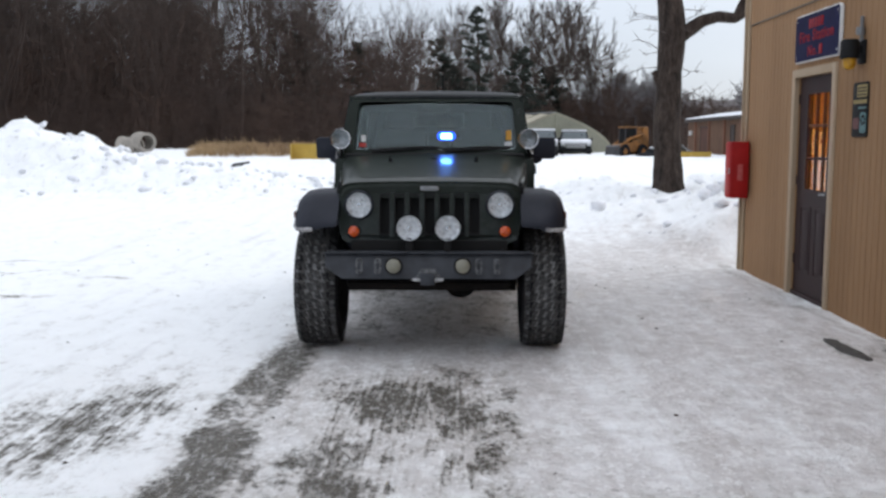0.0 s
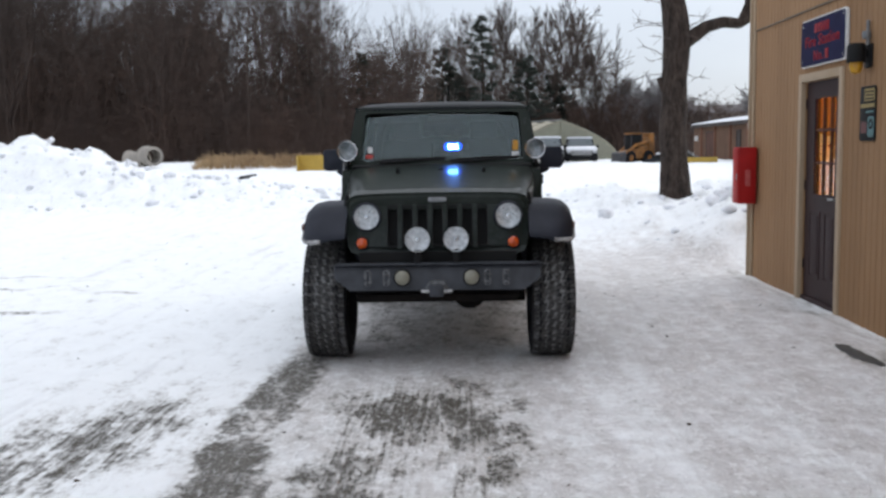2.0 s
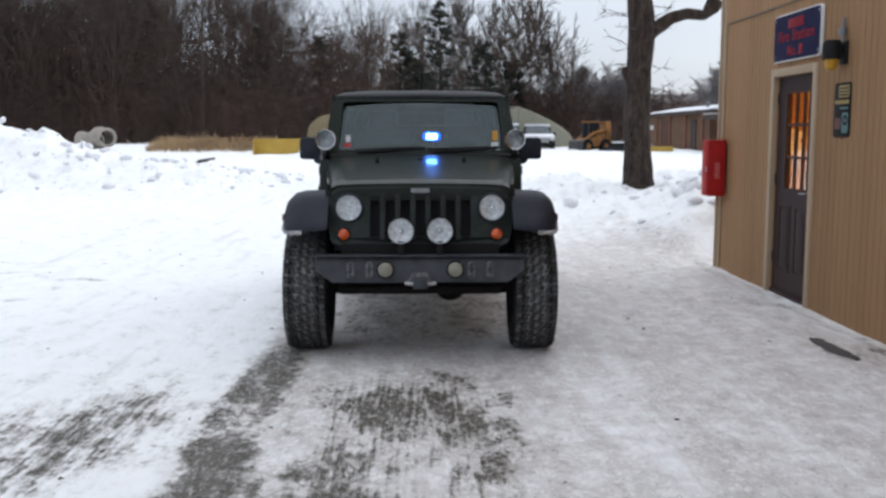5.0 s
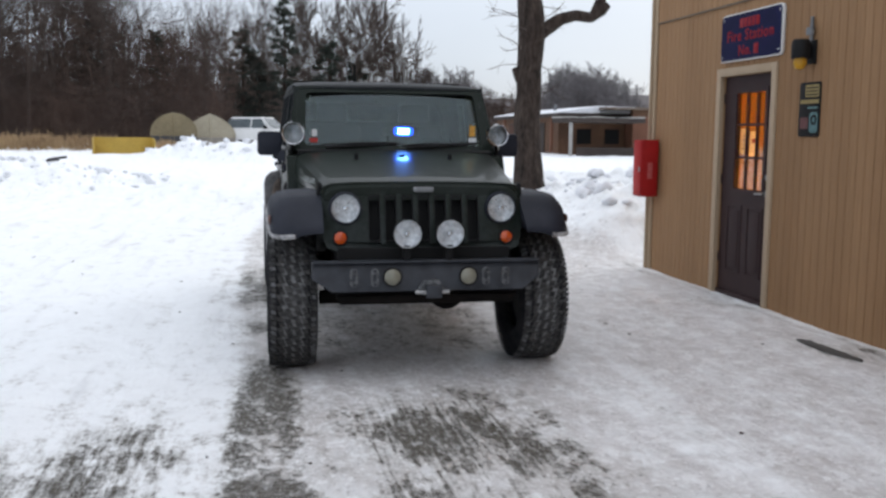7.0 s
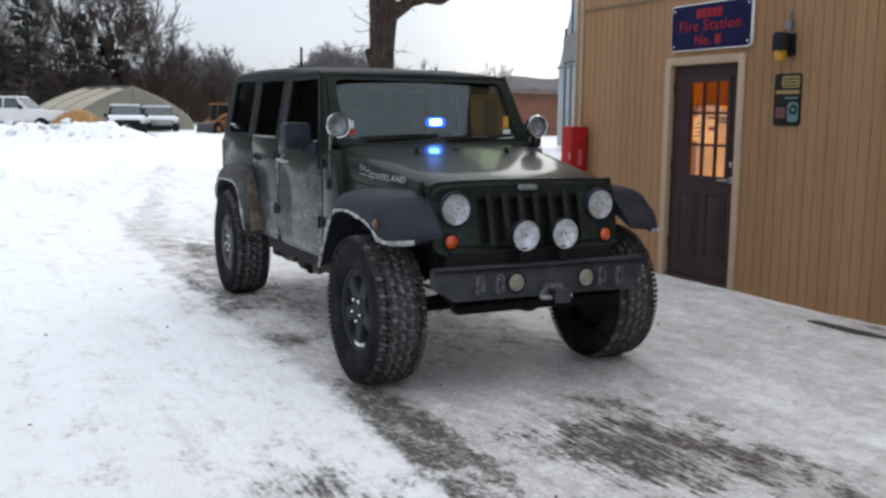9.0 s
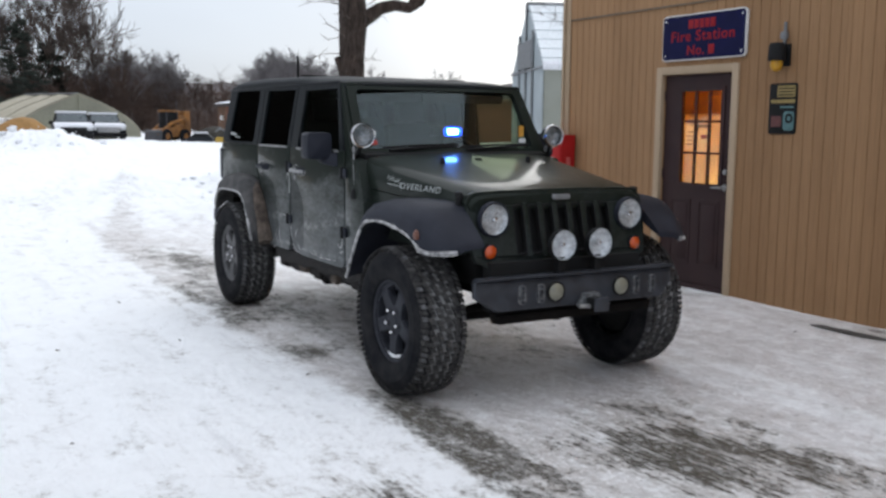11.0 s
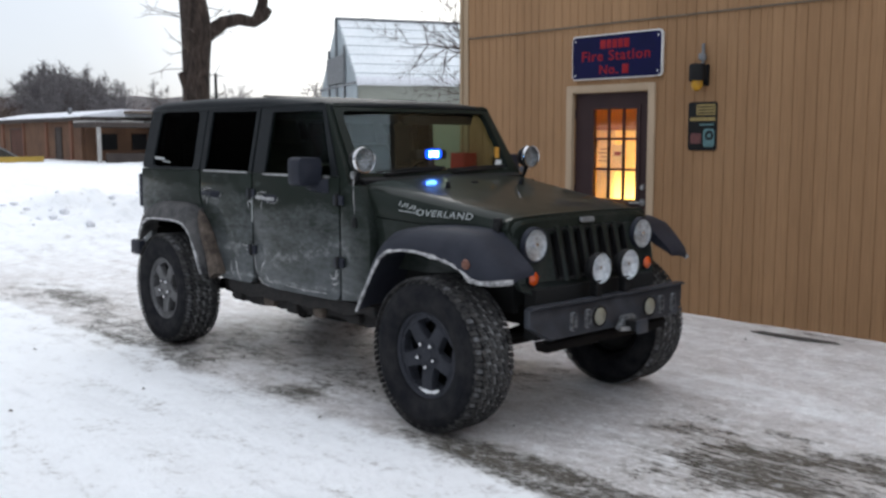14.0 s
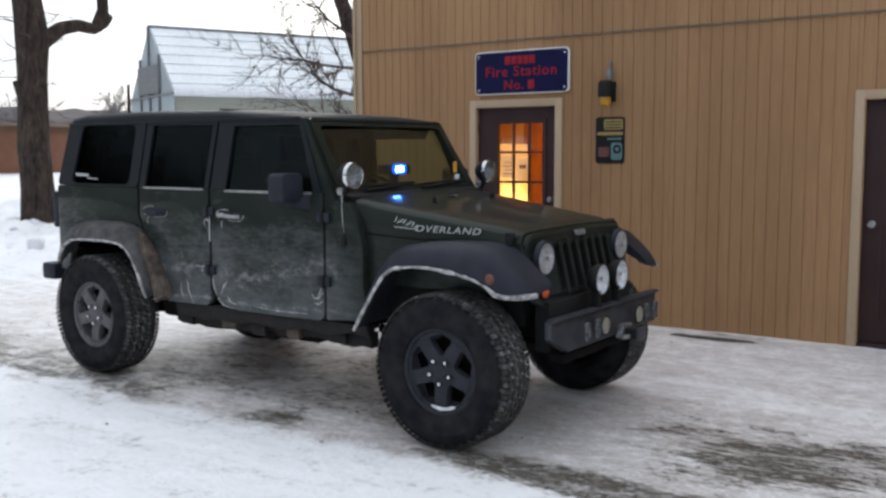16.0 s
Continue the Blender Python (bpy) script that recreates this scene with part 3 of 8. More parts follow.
def ground_height(x, y):
    heap = mound_height(x, y)
    v = Vector((x, y, 0))
    lump = noise.fractal(v * 1.1, 0.9, 2.1, 4) * 0.55 + noise.fractal(v * 3.1 + Vector((7, 3, 1)), 0.8, 2.0, 3) * 0.30
    billow = 1 - 2.4 * abs(noise.noise(v * 1.9 + Vector((1, 5, 2)))) + 0.5 * (1 - 2.4 * abs(noise.noise(v * 4.3 + Vector((4, 2, 6)))))
    h = heap * (1 + 0.32 * lump) + min(1, heap * 2.2) * (0.09 * lump + 0.085 * billow)
    far = min(1.0, max(0.0, (math.hypot(x, y) - 5) / 30))
    h += (0.012 + 0.05 * far) * noise.fractal(v * 0.8 + Vector((3, 9, 2)), 0.9, 2.0, 3)
    # ruts and kicked-up crusts of snow left of the wheel track
    h += 0.020 * smoothstep(-1.1, -1.8, x) * noise.fractal(Vector((x * 2.6, y * 0.5, 4)), 0.8, 2.0, 4)
    # snow shovelled against the wall
    if y < 4.6 and x > 2.3:
        by = smoothstep(4.6, 4.0, y)
        h += by * (0.030 * bump2(x, 0, 2.98, 0, 0.17, 1) * (0.6 + 1.6 * noise.noise(Vector((x * 2, y * 1.3, 6)))) - 0.045 * smoothstep(2.7, 3.2, x) + 0.016 * smoothstep(2.6, 2.9, x) * lump)
    if abs(x) < 1.6 and -0.9 < y < 3.9:
        h = min(h, 0.004) + 0.012 * smoothstep(1.8, 2.7, y)
    h += 0.49 * smoothstep(14, 50, y) * smoothstep(-7, 4, x)
    h += (0.38 * smoothstep(22, 42, y) + 0.26 * smoothstep(42.8, 45.0, y)) * smoothstep(-1, -6, x)
    return h


def ground_masks(x, y):
    """How far the snow is packed grey, and how far it is worn to the asphalt, with the vehicle's shade added."""
    packed = 0.02 - 0.22 * smoothstep(-1.1, -1.4, x)
    xw = x + 0.16 * noise.noise(Vector((2, y * 0.8, 1))) + 0.07 * noise.noise(Vector((x * 2, y * 2.9, 4)))
    lane = smoothstep(-1.25, -0.90, xw) * smoothstep(3.6, 2.9, x)
    packed += 0.62 * lane * smoothstep(14, 4, y)
    packed += 0.20 * smoothstep(-6.0, -4.5, x) * smoothstep(-1.6, -2.6, x) * smoothstep(2.5, 5.0, y) * smoothstep(15, 10, y)
    packed += 0.03 * smoothstep(-3, -1.2, x) * smoothstep(9, 0, y)
    packed += 0.22 * bump2(x, y, -1.75, -2.0, 0.6, 0.9)
    packed += 0.28 * bump2(x, y, 3.2, 5.2, 0.9, 1.2)
    packed -= 0.24 * (bump2(x, 0, 1.15, 0, 0.16, 1) + 0.7 * bump2(x, 0, 1.75, 0, 0.12, 1)) * smoothstep(0.3, -0.9, y)
    packed -= 0.5 * min(1, mound_height(x, y) * 1.6)
    if y > 14:
        packed *= 0.4
    bare, tread = 0.0, 0.0
    wob = 0.07 * noise.noise(Vector((0, y * 0.9, 5)))
    track = smoothstep(-1.16, -1.00, x + wob) * smoothstep(-0.66, -0.84, x + wob)
    bare += track * (0.60 - 0.56 * smoothstep(-0.4, 0.6, y) - 0.22 * bump2(x, y, -0.9, -1.6, 0.6, 0.45)) * smoothstep(8.2, 5.0, y) * smoothstep(-6.5, -4.0, y)
    bare += 0.05 * smoothstep(-1.25, -1.0, x) * smoothstep(-0.2, -0.6, x) * smoothstep(0.2, 0.9, y) * smoothstep(7.5, 4.5, y)
    bare += 0.10 * bump2(x, y, -0.85, 3.0, 0.45, 0.9) + 0.20 * bump2(x, y, -0.6, 6.0, 0.5, 1.2)
    bare += 0.60 * bump2(x, y, -0.22, -1.50, 0.25, 0.42) + 0.62 * bump2(x, y, -0.36, -2.65, 0.28, 0.58) + 0.26 * bump2(x, y, -0.62, -1.25, 0.20, 0.35)
    bare += 0.52 * bump2(x, y, 0.33, -2.3, 0.10, 1.0) + 0.44 * bump2(x, y, 0.13, -1.7, 0.09, 1.0) + 0.34 * bump2(x, y, 0.48, -1.5, 0.06, 0.9)
    bare += 0.20 * smoothstep(-0.5, -0.2, x) * smoothstep(0.5, 0.25, x) * smoothstep(-0.45, -0.85, y) * smoothstep(-2.6, -1.4, y)
    bare += 0.40 * bump2(x, y, -0.50, 5.4, 0.26, 0.9) + 0.30 * bump2(x, y, -0.95, 3.0, 0.20, 0.7) + 0.24 * bump2(x, y, -0.85, 1.15, 0.22, 0.22)
    # the drive goes on behind the vehicle, bending aside
    rut_x = x - (-0.73 + 0.197 * (y - 8))
    rut = (bump2(rut_x, 0, 0, 0, 0.26, 1) + 0.6 * bump2(rut_x, 0, -1.2, 0, 0.3, 1)) * smoothstep(5.0, 8.0, y) * smoothstep(30, 18, y)
    packed += 0.42 * rut
    bare += 0.14 * rut
    lp = min(1.0, 1.35 * bump2(x - 0.18 * (y + 2), y, -1.70, -1.95, 0.42, 0.85))
    bare += 0.44 * lp
    # worn ice under the vehicle, darkened further to stand for its shade
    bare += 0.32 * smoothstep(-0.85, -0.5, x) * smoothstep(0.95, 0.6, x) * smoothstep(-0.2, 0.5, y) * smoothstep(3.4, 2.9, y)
    bare += 0.16 * bump2(x, y, 2.3, 3.9, 0.5, 0.4) + 0.15 * bump2(x, y, 2.7, 1.7, 0.4, 0.5)
    if 2.6 < x < 3.4 and y < 4.4:
        bare += 0.42 * bump2(x, 0, 3.14, 0, 0.12, 1) * (0.6 + 0.8 * noise.noise(Vector((x * 3, y * 1.7, 8))))
    bare += 0.26 * bump2(x, y, -0.75, 3.9, 0.5, 0.7) + 0.24 * bump2(x, y, -0.95, 2.35, 0.26, 0.35) + 0.22 * bump2(x, y, -1.0, 1.2, 0.22, 0.5)
    bare += 0.42 * bump2(x, y, 2.83, -0.16, 0.16, 0.50)
    # dark cracks in the crust towards the bank
    for cx, cy, sx in ((-4.9, 4.3, 0.55), (-4.5, 3.35, 0.5), (-3.9, 1.9, 0.45), (-5.6, 3.9, 0.6), (-3.4, 3.0, 0.35)):
        bare += 0.42 * bump2(x, y - 0.12 * (x - cx), cx, cy, sx, 0.075)
    # faint older tracks across the open snow
    for cx, wd, k in ((-2.55, 0.20, 0.26), (-3.3, 0.14, 0.16), (-4.1, 0.22, 0.30), (-5.7, 0.3, 0.24)):
        packed += k * bump2(x + 0.06 * (y - 3), 0, cx, 0, wd, 1) * smoothstep(16, 9, y)
    tread = max(lp, smoothstep(-0.6, -0.4, x) * smoothstep(0.5, 0.2, x) * smoothstep(-0.6, -1.2, y))
    return max(0.0, packed), bare, tread


def stretch_axis(dense_lo, dense_hi, step, lo, hi, grow=1.14):
    vals = list(np.arange(dense_lo, dense_hi + step / 2, step))
    s, v = step, dense_lo
    while v > lo:
        s *= grow
        v -= s
        vals.insert(0, v)
    s, v = step, dense_hi
    while v < hi:
        s *= grow
        v += s
        vals.append(v)
    return vals


def build_ground():
    xs = stretch_axis(-7.0, 6.5, 0.085, -420, 420, 1.045)
    ys = stretch_axis(-6.0, 13.5, 0.085, -60, 700, 1.032)
    nx, ny = len(xs), len(ys)
    verts = [(x, y, ground_height(x, y)) for y in ys for x in xs]
    faces = [(j * nx + i, j * nx + i + 1, (j + 1) * nx + i + 1, (j + 1) * nx + i) for j in range(ny - 1) for i in range(nx - 1)]
    me = bpy.data.meshes.new("ground")
    me.from_pydata(verts, [], faces)
    me.materials.append(M_SNOW)
    me.polygons.foreach_set("use_smooth", [True] * len(faces))
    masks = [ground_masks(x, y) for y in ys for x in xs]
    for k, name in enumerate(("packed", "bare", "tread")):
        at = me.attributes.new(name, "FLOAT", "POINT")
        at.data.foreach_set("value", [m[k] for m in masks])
    return tagged(new("ground", me), "snow-covered yard with grey packed ice and bare wheel tracks", "ground", kind="structure")


build_ground()

# ---- the station: tan grooved siding, two doors ----
WALL_X, CORNER_Y, WALL_END, WALL_TOP, SEAM_Z = 3.30, 4.04, -9.0, 5.75, 2.60
DOORS = ((1.60, 2.49, 1.96), (-2.07, -1.15, 1.93))


def build_station():
    wall = tagged(new("wall_front"), "tan station wall of grooved plywood siding", "wall", kind="structure")
    core = bmesh.new()
    ys = [WALL_END, DOORS[1][0], DOORS[1][1], DOORS[0][0], DOORS[0][1], CORNER_Y - 0.03]
    for a, b in ((0, 1), (2, 3), (4, 5)):
        box(core, WALL_X + 0.02, WALL_X + 0.16, ys[a], ys[b], -0.2, WALL_TOP)
    for y0, y1, top in DOORS:
        box(core, WALL_X + 0.02, WALL_X + 0.16, y0, y1, top, WALL_TOP)
    part("wall_core", core, M_SIDING, wall)

    def sheet(y0, y1, z0, z1, proud=0.0):
        """A siding sheet with vertical grooves cut in it."""
        pitch, gw, gd = 0.1016, 0.010, 0.0055
        line = [(y0, 0)]
        k = math.ceil((y0 + 0.02) / pitch)
        while k * pitch < y1 - 0.02:
            g = k * pitch
            line += [(g - gw / 2, 0), (g - gw / 2 + 0.002, gd), (g + gw / 2 - 0.002, gd), (g + gw / 2, 0)]
            k += 1
        line.append((y1, 0))
        bm = bmesh.new()
        fr = [[bm.verts.new((WALL_X - proud + d, y, z)) for y, d in line] for z in (z0, z1)]
        for i in range(len(line) - 1):
            bm.faces.new((fr[0][i], fr[0][i + 1], fr[1][i + 1], fr[1][i]))
        bk = [[bm.verts.new((WALL_X + 0.019, y, z)) for y in (y0, y1)] for z in (z0, z1)]
        bm.faces.new((bk[0][0], bk[0][1], bk[1][1], bk[1][0]))
        bm.faces.new([fr[0][i] for i in range(len(line))] + [bk[0][1], bk[0][0]])
        bm.faces.new([fr[1][i] for i in range(len(line))] + [bk[1][1], bk[1][0]])
        bm.faces.new((fr[0][0], fr[1][0], bk[1][0], bk[0][0]))
        bm.faces.new((fr[0][-1], fr[1][-1], bk[1][1], bk[0][1]))
        part("siding_sheet", bm, M_SIDING, wall, angle=20)

    cuts = [CORNER_Y - 0.002, 3.30, 2.56, 1.53, 0.45, -1.08, -2.14, -3.36, -4.58, -5.80, -7.02, -8.24, WALL_END]
    for a, b in zip(cuts, cuts[1:]):
        z0 = -0.2
        for y0, y1, top in DOORS:
            if b < (y0 + y1) / 2 < a:
                z0 = top + 0.075
        sheet(b + 0.001, a - 0.001, z0, SEAM_Z)
    up = [CORNER_Y - 0.002, 2.86, 1.64, 0.42, -0.80, -2.02, -3.24, -4.46, -5.68, -6.90, -8.12, WALL_END]
    for a, b in zip(up, up[1:]):
        sheet(b + 0.001, a - 0.001, SEAM_Z + 0.012, WALL_TOP, 0.010)
    part("seam_flashing", box(bmesh.new(), WALL_X - 0.016, WALL_X + 0.01, WALL_END, CORNER_Y, SEAM_Z - 0.002, SEAM_Z + 0.012), M_SOFFIT, wall)
    part("corner_board", box(bmesh.new(), WALL_X - 0.050, WALL_X + 0.10, CORNER_Y - 0.002, CORNER_Y + 0.026, -0.2, WALL_TOP, 0.003), M_TRIM, wall)
    part("corner_board", box(bmesh.new(), WALL_X - 0.022, WALL_X - 0.001, CORNER_Y - 0.07, CORNER_Y - 0.002, -0.2, WALL_TOP, 0.003), M_TRIM, wall)
    for nm, dims in (("wall_north", (WALL_X + 0.02, 14.0, CORNER_Y - 0.03, CORNER_Y, -0.1, WALL_TOP)),
                     ("wall_south", (WALL_X + 0.02, 14.0, WALL_END - 0.1, WALL_END, -0.1, WALL_TOP)),
                     ("wall_east", (14.0, 14.1, WALL_END, CORNER_Y, -0.1, WALL_TOP))):
        tagged(finish(box(bmesh.new(), *dims), nm, M_SIDING), "plain tan station wall", "wall", kind="structure")
    tagged(finish(box(bmesh.new(), WALL_X - 0.012, 14.2, WALL_END - 0.2, CORNER_Y + 0.03, WALL_TOP, WALL_TOP + 0.15), "roof", M_SOFFIT), "flat roof of the tan station", "roof", kind="structure")
    # room behind the door
    inner = material("warm_painted_plaster", (0.64, 0.46, 0.20), (0.58, 0.41, 0.17), 2, 0.7)
    wood = material("varnished_orange_wood", (0.42, 0.17, 0.045), (0.34, 0.13, 0.03), 2.5, 0.4, stretch=(4, 4, 0.5))
    tile = material("worn_vinyl_floor", (0.30, 0.24, 0.17), (0.25, 0.20, 0.14), 4, 0.5)
    tagged(finish(box(bmesh.new(), WALL_X + 0.16, 6.6, 0.2, CORNER_Y - 0.03, -0.02, 0.03), "floor", tile), "tan vinyl floor inside the station", "floor", kind="structure")
    tagged(finish(box(bmesh.new(), WALL_X + 0.16, 6.6, 0.2, CORNER_Y - 0.03, 2.45, 2.5), "ceiling", inner), "plain ceiling inside the station", "ceiling", kind="structure")
    for nm, d in (("wall_room_back", (6.5, 6.6, 0.2, CORNER_Y - 0.03, 0.03, 2.45)), ("wall_room_side", (WALL_X + 0.16, 6.5, 0.2, 0.3, 0.03, 2.45))):
        tagged(finish(box(bmesh.new(), *d), nm, inner), "warm tan interior wall", "wall", kind="structure")
    cab = thing("tall_cabinet", "orange varnished wooden cabinet in the lit room", "cabinet")
    part("body", box(bmesh.new(), 5.7, 6.49, 1.1, 2.1, 0.03, 2.1, 0.01), wood, cab)
    for y0, y1 in ((1.12, 1.595), (1.605, 2.08)):
        d = part("door", box(bmesh.new(), 5.675, 5.698, y0, y1, 0.1, 2.05, 0.006), wood, cab)
        part("knob", lathe(bmesh.new(), [(0.0, -0.03), (0.015, -0.025), (0.012, 0.0)], (5.675, (y0 + y1) / 2, 1.05), "x", 12), M_WORNCHROME, d)
    idoor = thing("interior_door", "orange wooden interior door in the lit room", "door")
    part("leaf", box(bmesh.new(), 6.44, 6.48, 2.9, 3.7, 0.03, 2.05, 0.004), wood, idoor)
    part("casing", ring_panel(bmesh.new(), [(2.82, 0.03), (3.78, 0.03), (3.78, 2.13), (2.82, 2.13)], [(2.9, 0.031), (3.7, 0.031), (3.7, 2.05), (2.9, 2.05)], lambda u, v, d: (6.42 + d, u, v), 0.078), wood, idoor)
    fr = thing("white_locker", "cream steel locker inside the lit room", "locker")
    part("body", box(bmesh.new(), 4.9, 5.6, 3.2, 3.95, 0.03, 1.62, 0.012), M_WHITE, fr)
    part("locker_door", box(bmesh.new(), 4.878, 4.898, 3.22, 3.93, 0.08, 1.6, 0.008), M_WHITE, fr)
    part("vent", box(bmesh.new(), 4.870, 4.877, 3.4, 3.75, 1.42, 1.5, 0.002), M_GREY, fr)
    lamp = new("room_lamp", bpy.data.lights.new("room_lamp", "AREA"))
    lamp.data.shape, lamp.data.size, lamp.data.size_y, lamp.data.energy, lamp.data.color = "RECTANGLE", 0.9, 0.3, 440, (1.0, 0.61, 0.14)
    lamp.data.spread = radians(86)
    lamp.matrix_world = pose(5.0, 2.0, 2.40)
    fx = thing("ceiling_light", "warm lit ceiling fixture in the station room", "ceiling light")
    part("housing", box(bmesh.new(), 4.70, 5.10, 1.5, 2.5, 2.43, 2.449, 0.004), M_WHITE, fx)


build_station()


def build_door(index, y0, y1, top, glazed):
    """A panelled steel entrance door with its casing."""
    door = tagged(new("door_%d" % index), "dark brown steel door with nine lit panes, shut" if glazed else "dark brown door in beige casing, shut", "door", kind="structure")
    x = WALL_X + 0.035
    w = 0.075
    # casing
    bm = bmesh.new()
    box(bm, WALL_X - 0.022, WALL_X + 0.03, y1 + 0.003, y1 + w, -0.15, top + w, 0.003)
    part("casing", bm, M_TRIM, door)
    part("casing", box(bmesh.new(), WALL_X - 0.022, WALL_X + 0.03, y0 - w, y0 - 0.003, -0.15, top + w, 0.003), M_TRIM, door)
    part("casing", box(bmesh.new(), WALL_X - 0.0225, WALL_X + 0.03, y0 - 0.003, y1 + 0.003, top + 0.003, top + w, 0.003), M_TRIM, door)
    part("threshold", box(bmesh.new(), WALL_X + 0.012, WALL_X + 0.12, y0, y1, -0.15, -0.004, 0.004), M_DOOR, door)
    gy0, gy1, gz0, gz1 = (y0 + 0.14, y1 - 0.225, 0.94, 1.815) if glazed else (y0 + 0.14, y1 - 0.14, 1.1, 1.101)
    bm = bmesh.new()
    if glazed:
        ring_panel(bm, [(y0 + .002, 0.0), (y1 - .002, 0.0), (y1 - .002, top - .002), (y0 + .002, top - .002)], [(gy0, gz0), (gy1, gz0), (gy1, gz1), (gy0, gz1)], lambda u, v, d: (x + d, u, v), 0.044)
    else:
        box(bm, x, x + 0.044, y0 + .002, y1 - .002, 0.0, top - .002, 0.002)
    part("leaf", bm, M_DOOR, door)
    half = (y1 - y0 - 0.36) / 2
    zs = (0.18, 0.80) if glazed else (0.18, 0.95)
    for k in (0, 1):
        a = y0 + 0.13 + k * (half + 0.10)
        bm = ring_panel(bmesh.new(), rounded(a, a + half, zs[0], zs[1], 0.01, 2), rounded(a + 0.02, a + half - 0.02, zs[0] + 0.02, zs[1] - 0.02, 0.008, 2), lambda u, v, d: (x - 0.007 + d, u, v), 0.008)
        part("moulding", bm, M_DOOR, door)
        part("raised_panel", box(bmesh.new(), x - 0.006, x + 0.001, a + 0.045, a + half - 0.045, zs[0] + 0.045, zs[1] - 0.045, 0.004), M_DOOR, door)
    if glazed:
        bead = ring_panel(bmesh.new(), [(gy0 - .03, gz0 - .03), (gy1 + .03, gz0 - .03), (gy1 + .03, gz1 + .03), (gy0 - .03, gz1 + .03)], [(gy0 + .012, gz0 + .012), (gy1 - .012, gz0 + .012), (gy1 - .012, gz1 - .012), (gy0 + .012, gz1 - .012)], lambda u, v, d: (x - 0.012 + d, u, v), 0.014)
        part("glazing_bead", bead, M_DOOR, door)
        pw, ph = (gy1 - gy0) / 3, (gz1 - gz0) / 3
        for i in range(3):
            for j in range(3):
                pane = part("pane", box(bmesh.new(), x + 0.018, x + 0.022, gy0 + i * pw, gy0 + (i + 1) * pw - .001, gz0 + j * ph, gz0 + (j + 1) * ph - .001), M_CLEAR, door)
                pane.visible_shadow = False
        for i in (1, 2):
            part("glazing_bar", box(bmesh.new(), x + 0.005, x + 0.034, gy0 + i * pw - .011, gy0 + i * pw + .011, gz0, gz1, 0.003), M_DOOR, door)
            part("glazing_bar", box(bmesh.new(), x + 0.006, x + 0.033, gy0, gy1, gz0 + i * ph - .011, gz0 + i * ph + .011, 0.003), M_DOOR, door)
        # lever handle and lock
        hy = y0 + 0.075
        handle = part("handle", lathe(bmesh.new(), [(0.0, -0.012), (0.030, -0.012), (0.032, 0.0)], (x, hy, 0.93), "x", 20), M_WORNCHROME, door, "worn silver lever handle")
        part("lever", tube(bmesh.new(), [(x - 0.01, hy, 0.93), (x - 0.05, hy, 0.93), (x - 0.055, hy + 0.03, 0.93), (x - 0.052, hy + 0.115, 0.925)], [0.010, 0.010, 0.010, 0.008], 8), M_WORNCHROME, handle)
        part("deadbolt", lathe(bmesh.new(), [(0.0, -0.018), (0.022, -0.016), (0.026, 0.0)], (x, hy, 1.07), "x", 18), M_WORNCHROME, door)
        paper = sheer("paper_notice", (0.78, 0.74, 0.64))
        note = thing("paper_notice", "white paper notice taped inside the door glass", "notice")
        part("sheet", box(bmesh.new(), x + 0.036, x + 0.0375, gy1 - pw + 0.015, gy1 - 0.02, gz0 + ph * 1.12, gz0 + ph * 1.88), paper, note)
        for k in range(4):
            part("text_bar", box(bmesh.new(), x + 0.0352, x + 0.0358, gy1 - pw + 0.035, gy1 - 0.04 - 0.02 * (k % 2), gz0 + ph * (1.25 + 0.13 * k), gz0 + ph * (1.29 + 0.13 * k)), M_GREY, note)
        note2 = thing("paper_notice", "yellow-lit paper notice taped inside the door glass", "notice")
        part("sheet", box(bmesh.new(), x + 0.036, x + 0.0375, gy1 - 2 * pw + 0.02, gy1 - pw - 0.02, gz0 + ph * 1.05, gz0 + ph * 1.8), paper, note2)
        part("text_bar", box(bmesh.new(), x + 0.0352, x + 0.0358, gy1 - 1.75 * pw, gy1 - 1.3 * pw, gz0 + ph * 1.45, gz0 + ph * 1.58), M_SIGNRED, note2)
    else:
        hy = y1 - 0.075
        part("handle", lathe(bmesh.new(), [(0.0, -0.05), (0.026, -0.045), (0.028, -0.03), (0.012, -0.02), (0.03, 0.0)], (x, hy, 0.95), "x", 18), M_WORNCHROME, door)
    for z in (0.25, 0.98, 1.72):
        part("hinge", tube(bmesh.new(), [(x - 0.006, y1 - 0.002 if glazed else y0 + 0.002, z), (x - 0.006, y1 - 0.002 if glazed else y0 + 0.002, z + 0.09)], 0.007, 8), M_DOOR, door)


build_door(1, *DOORS[0], True)
build_door(2, *DOORS[1], False)


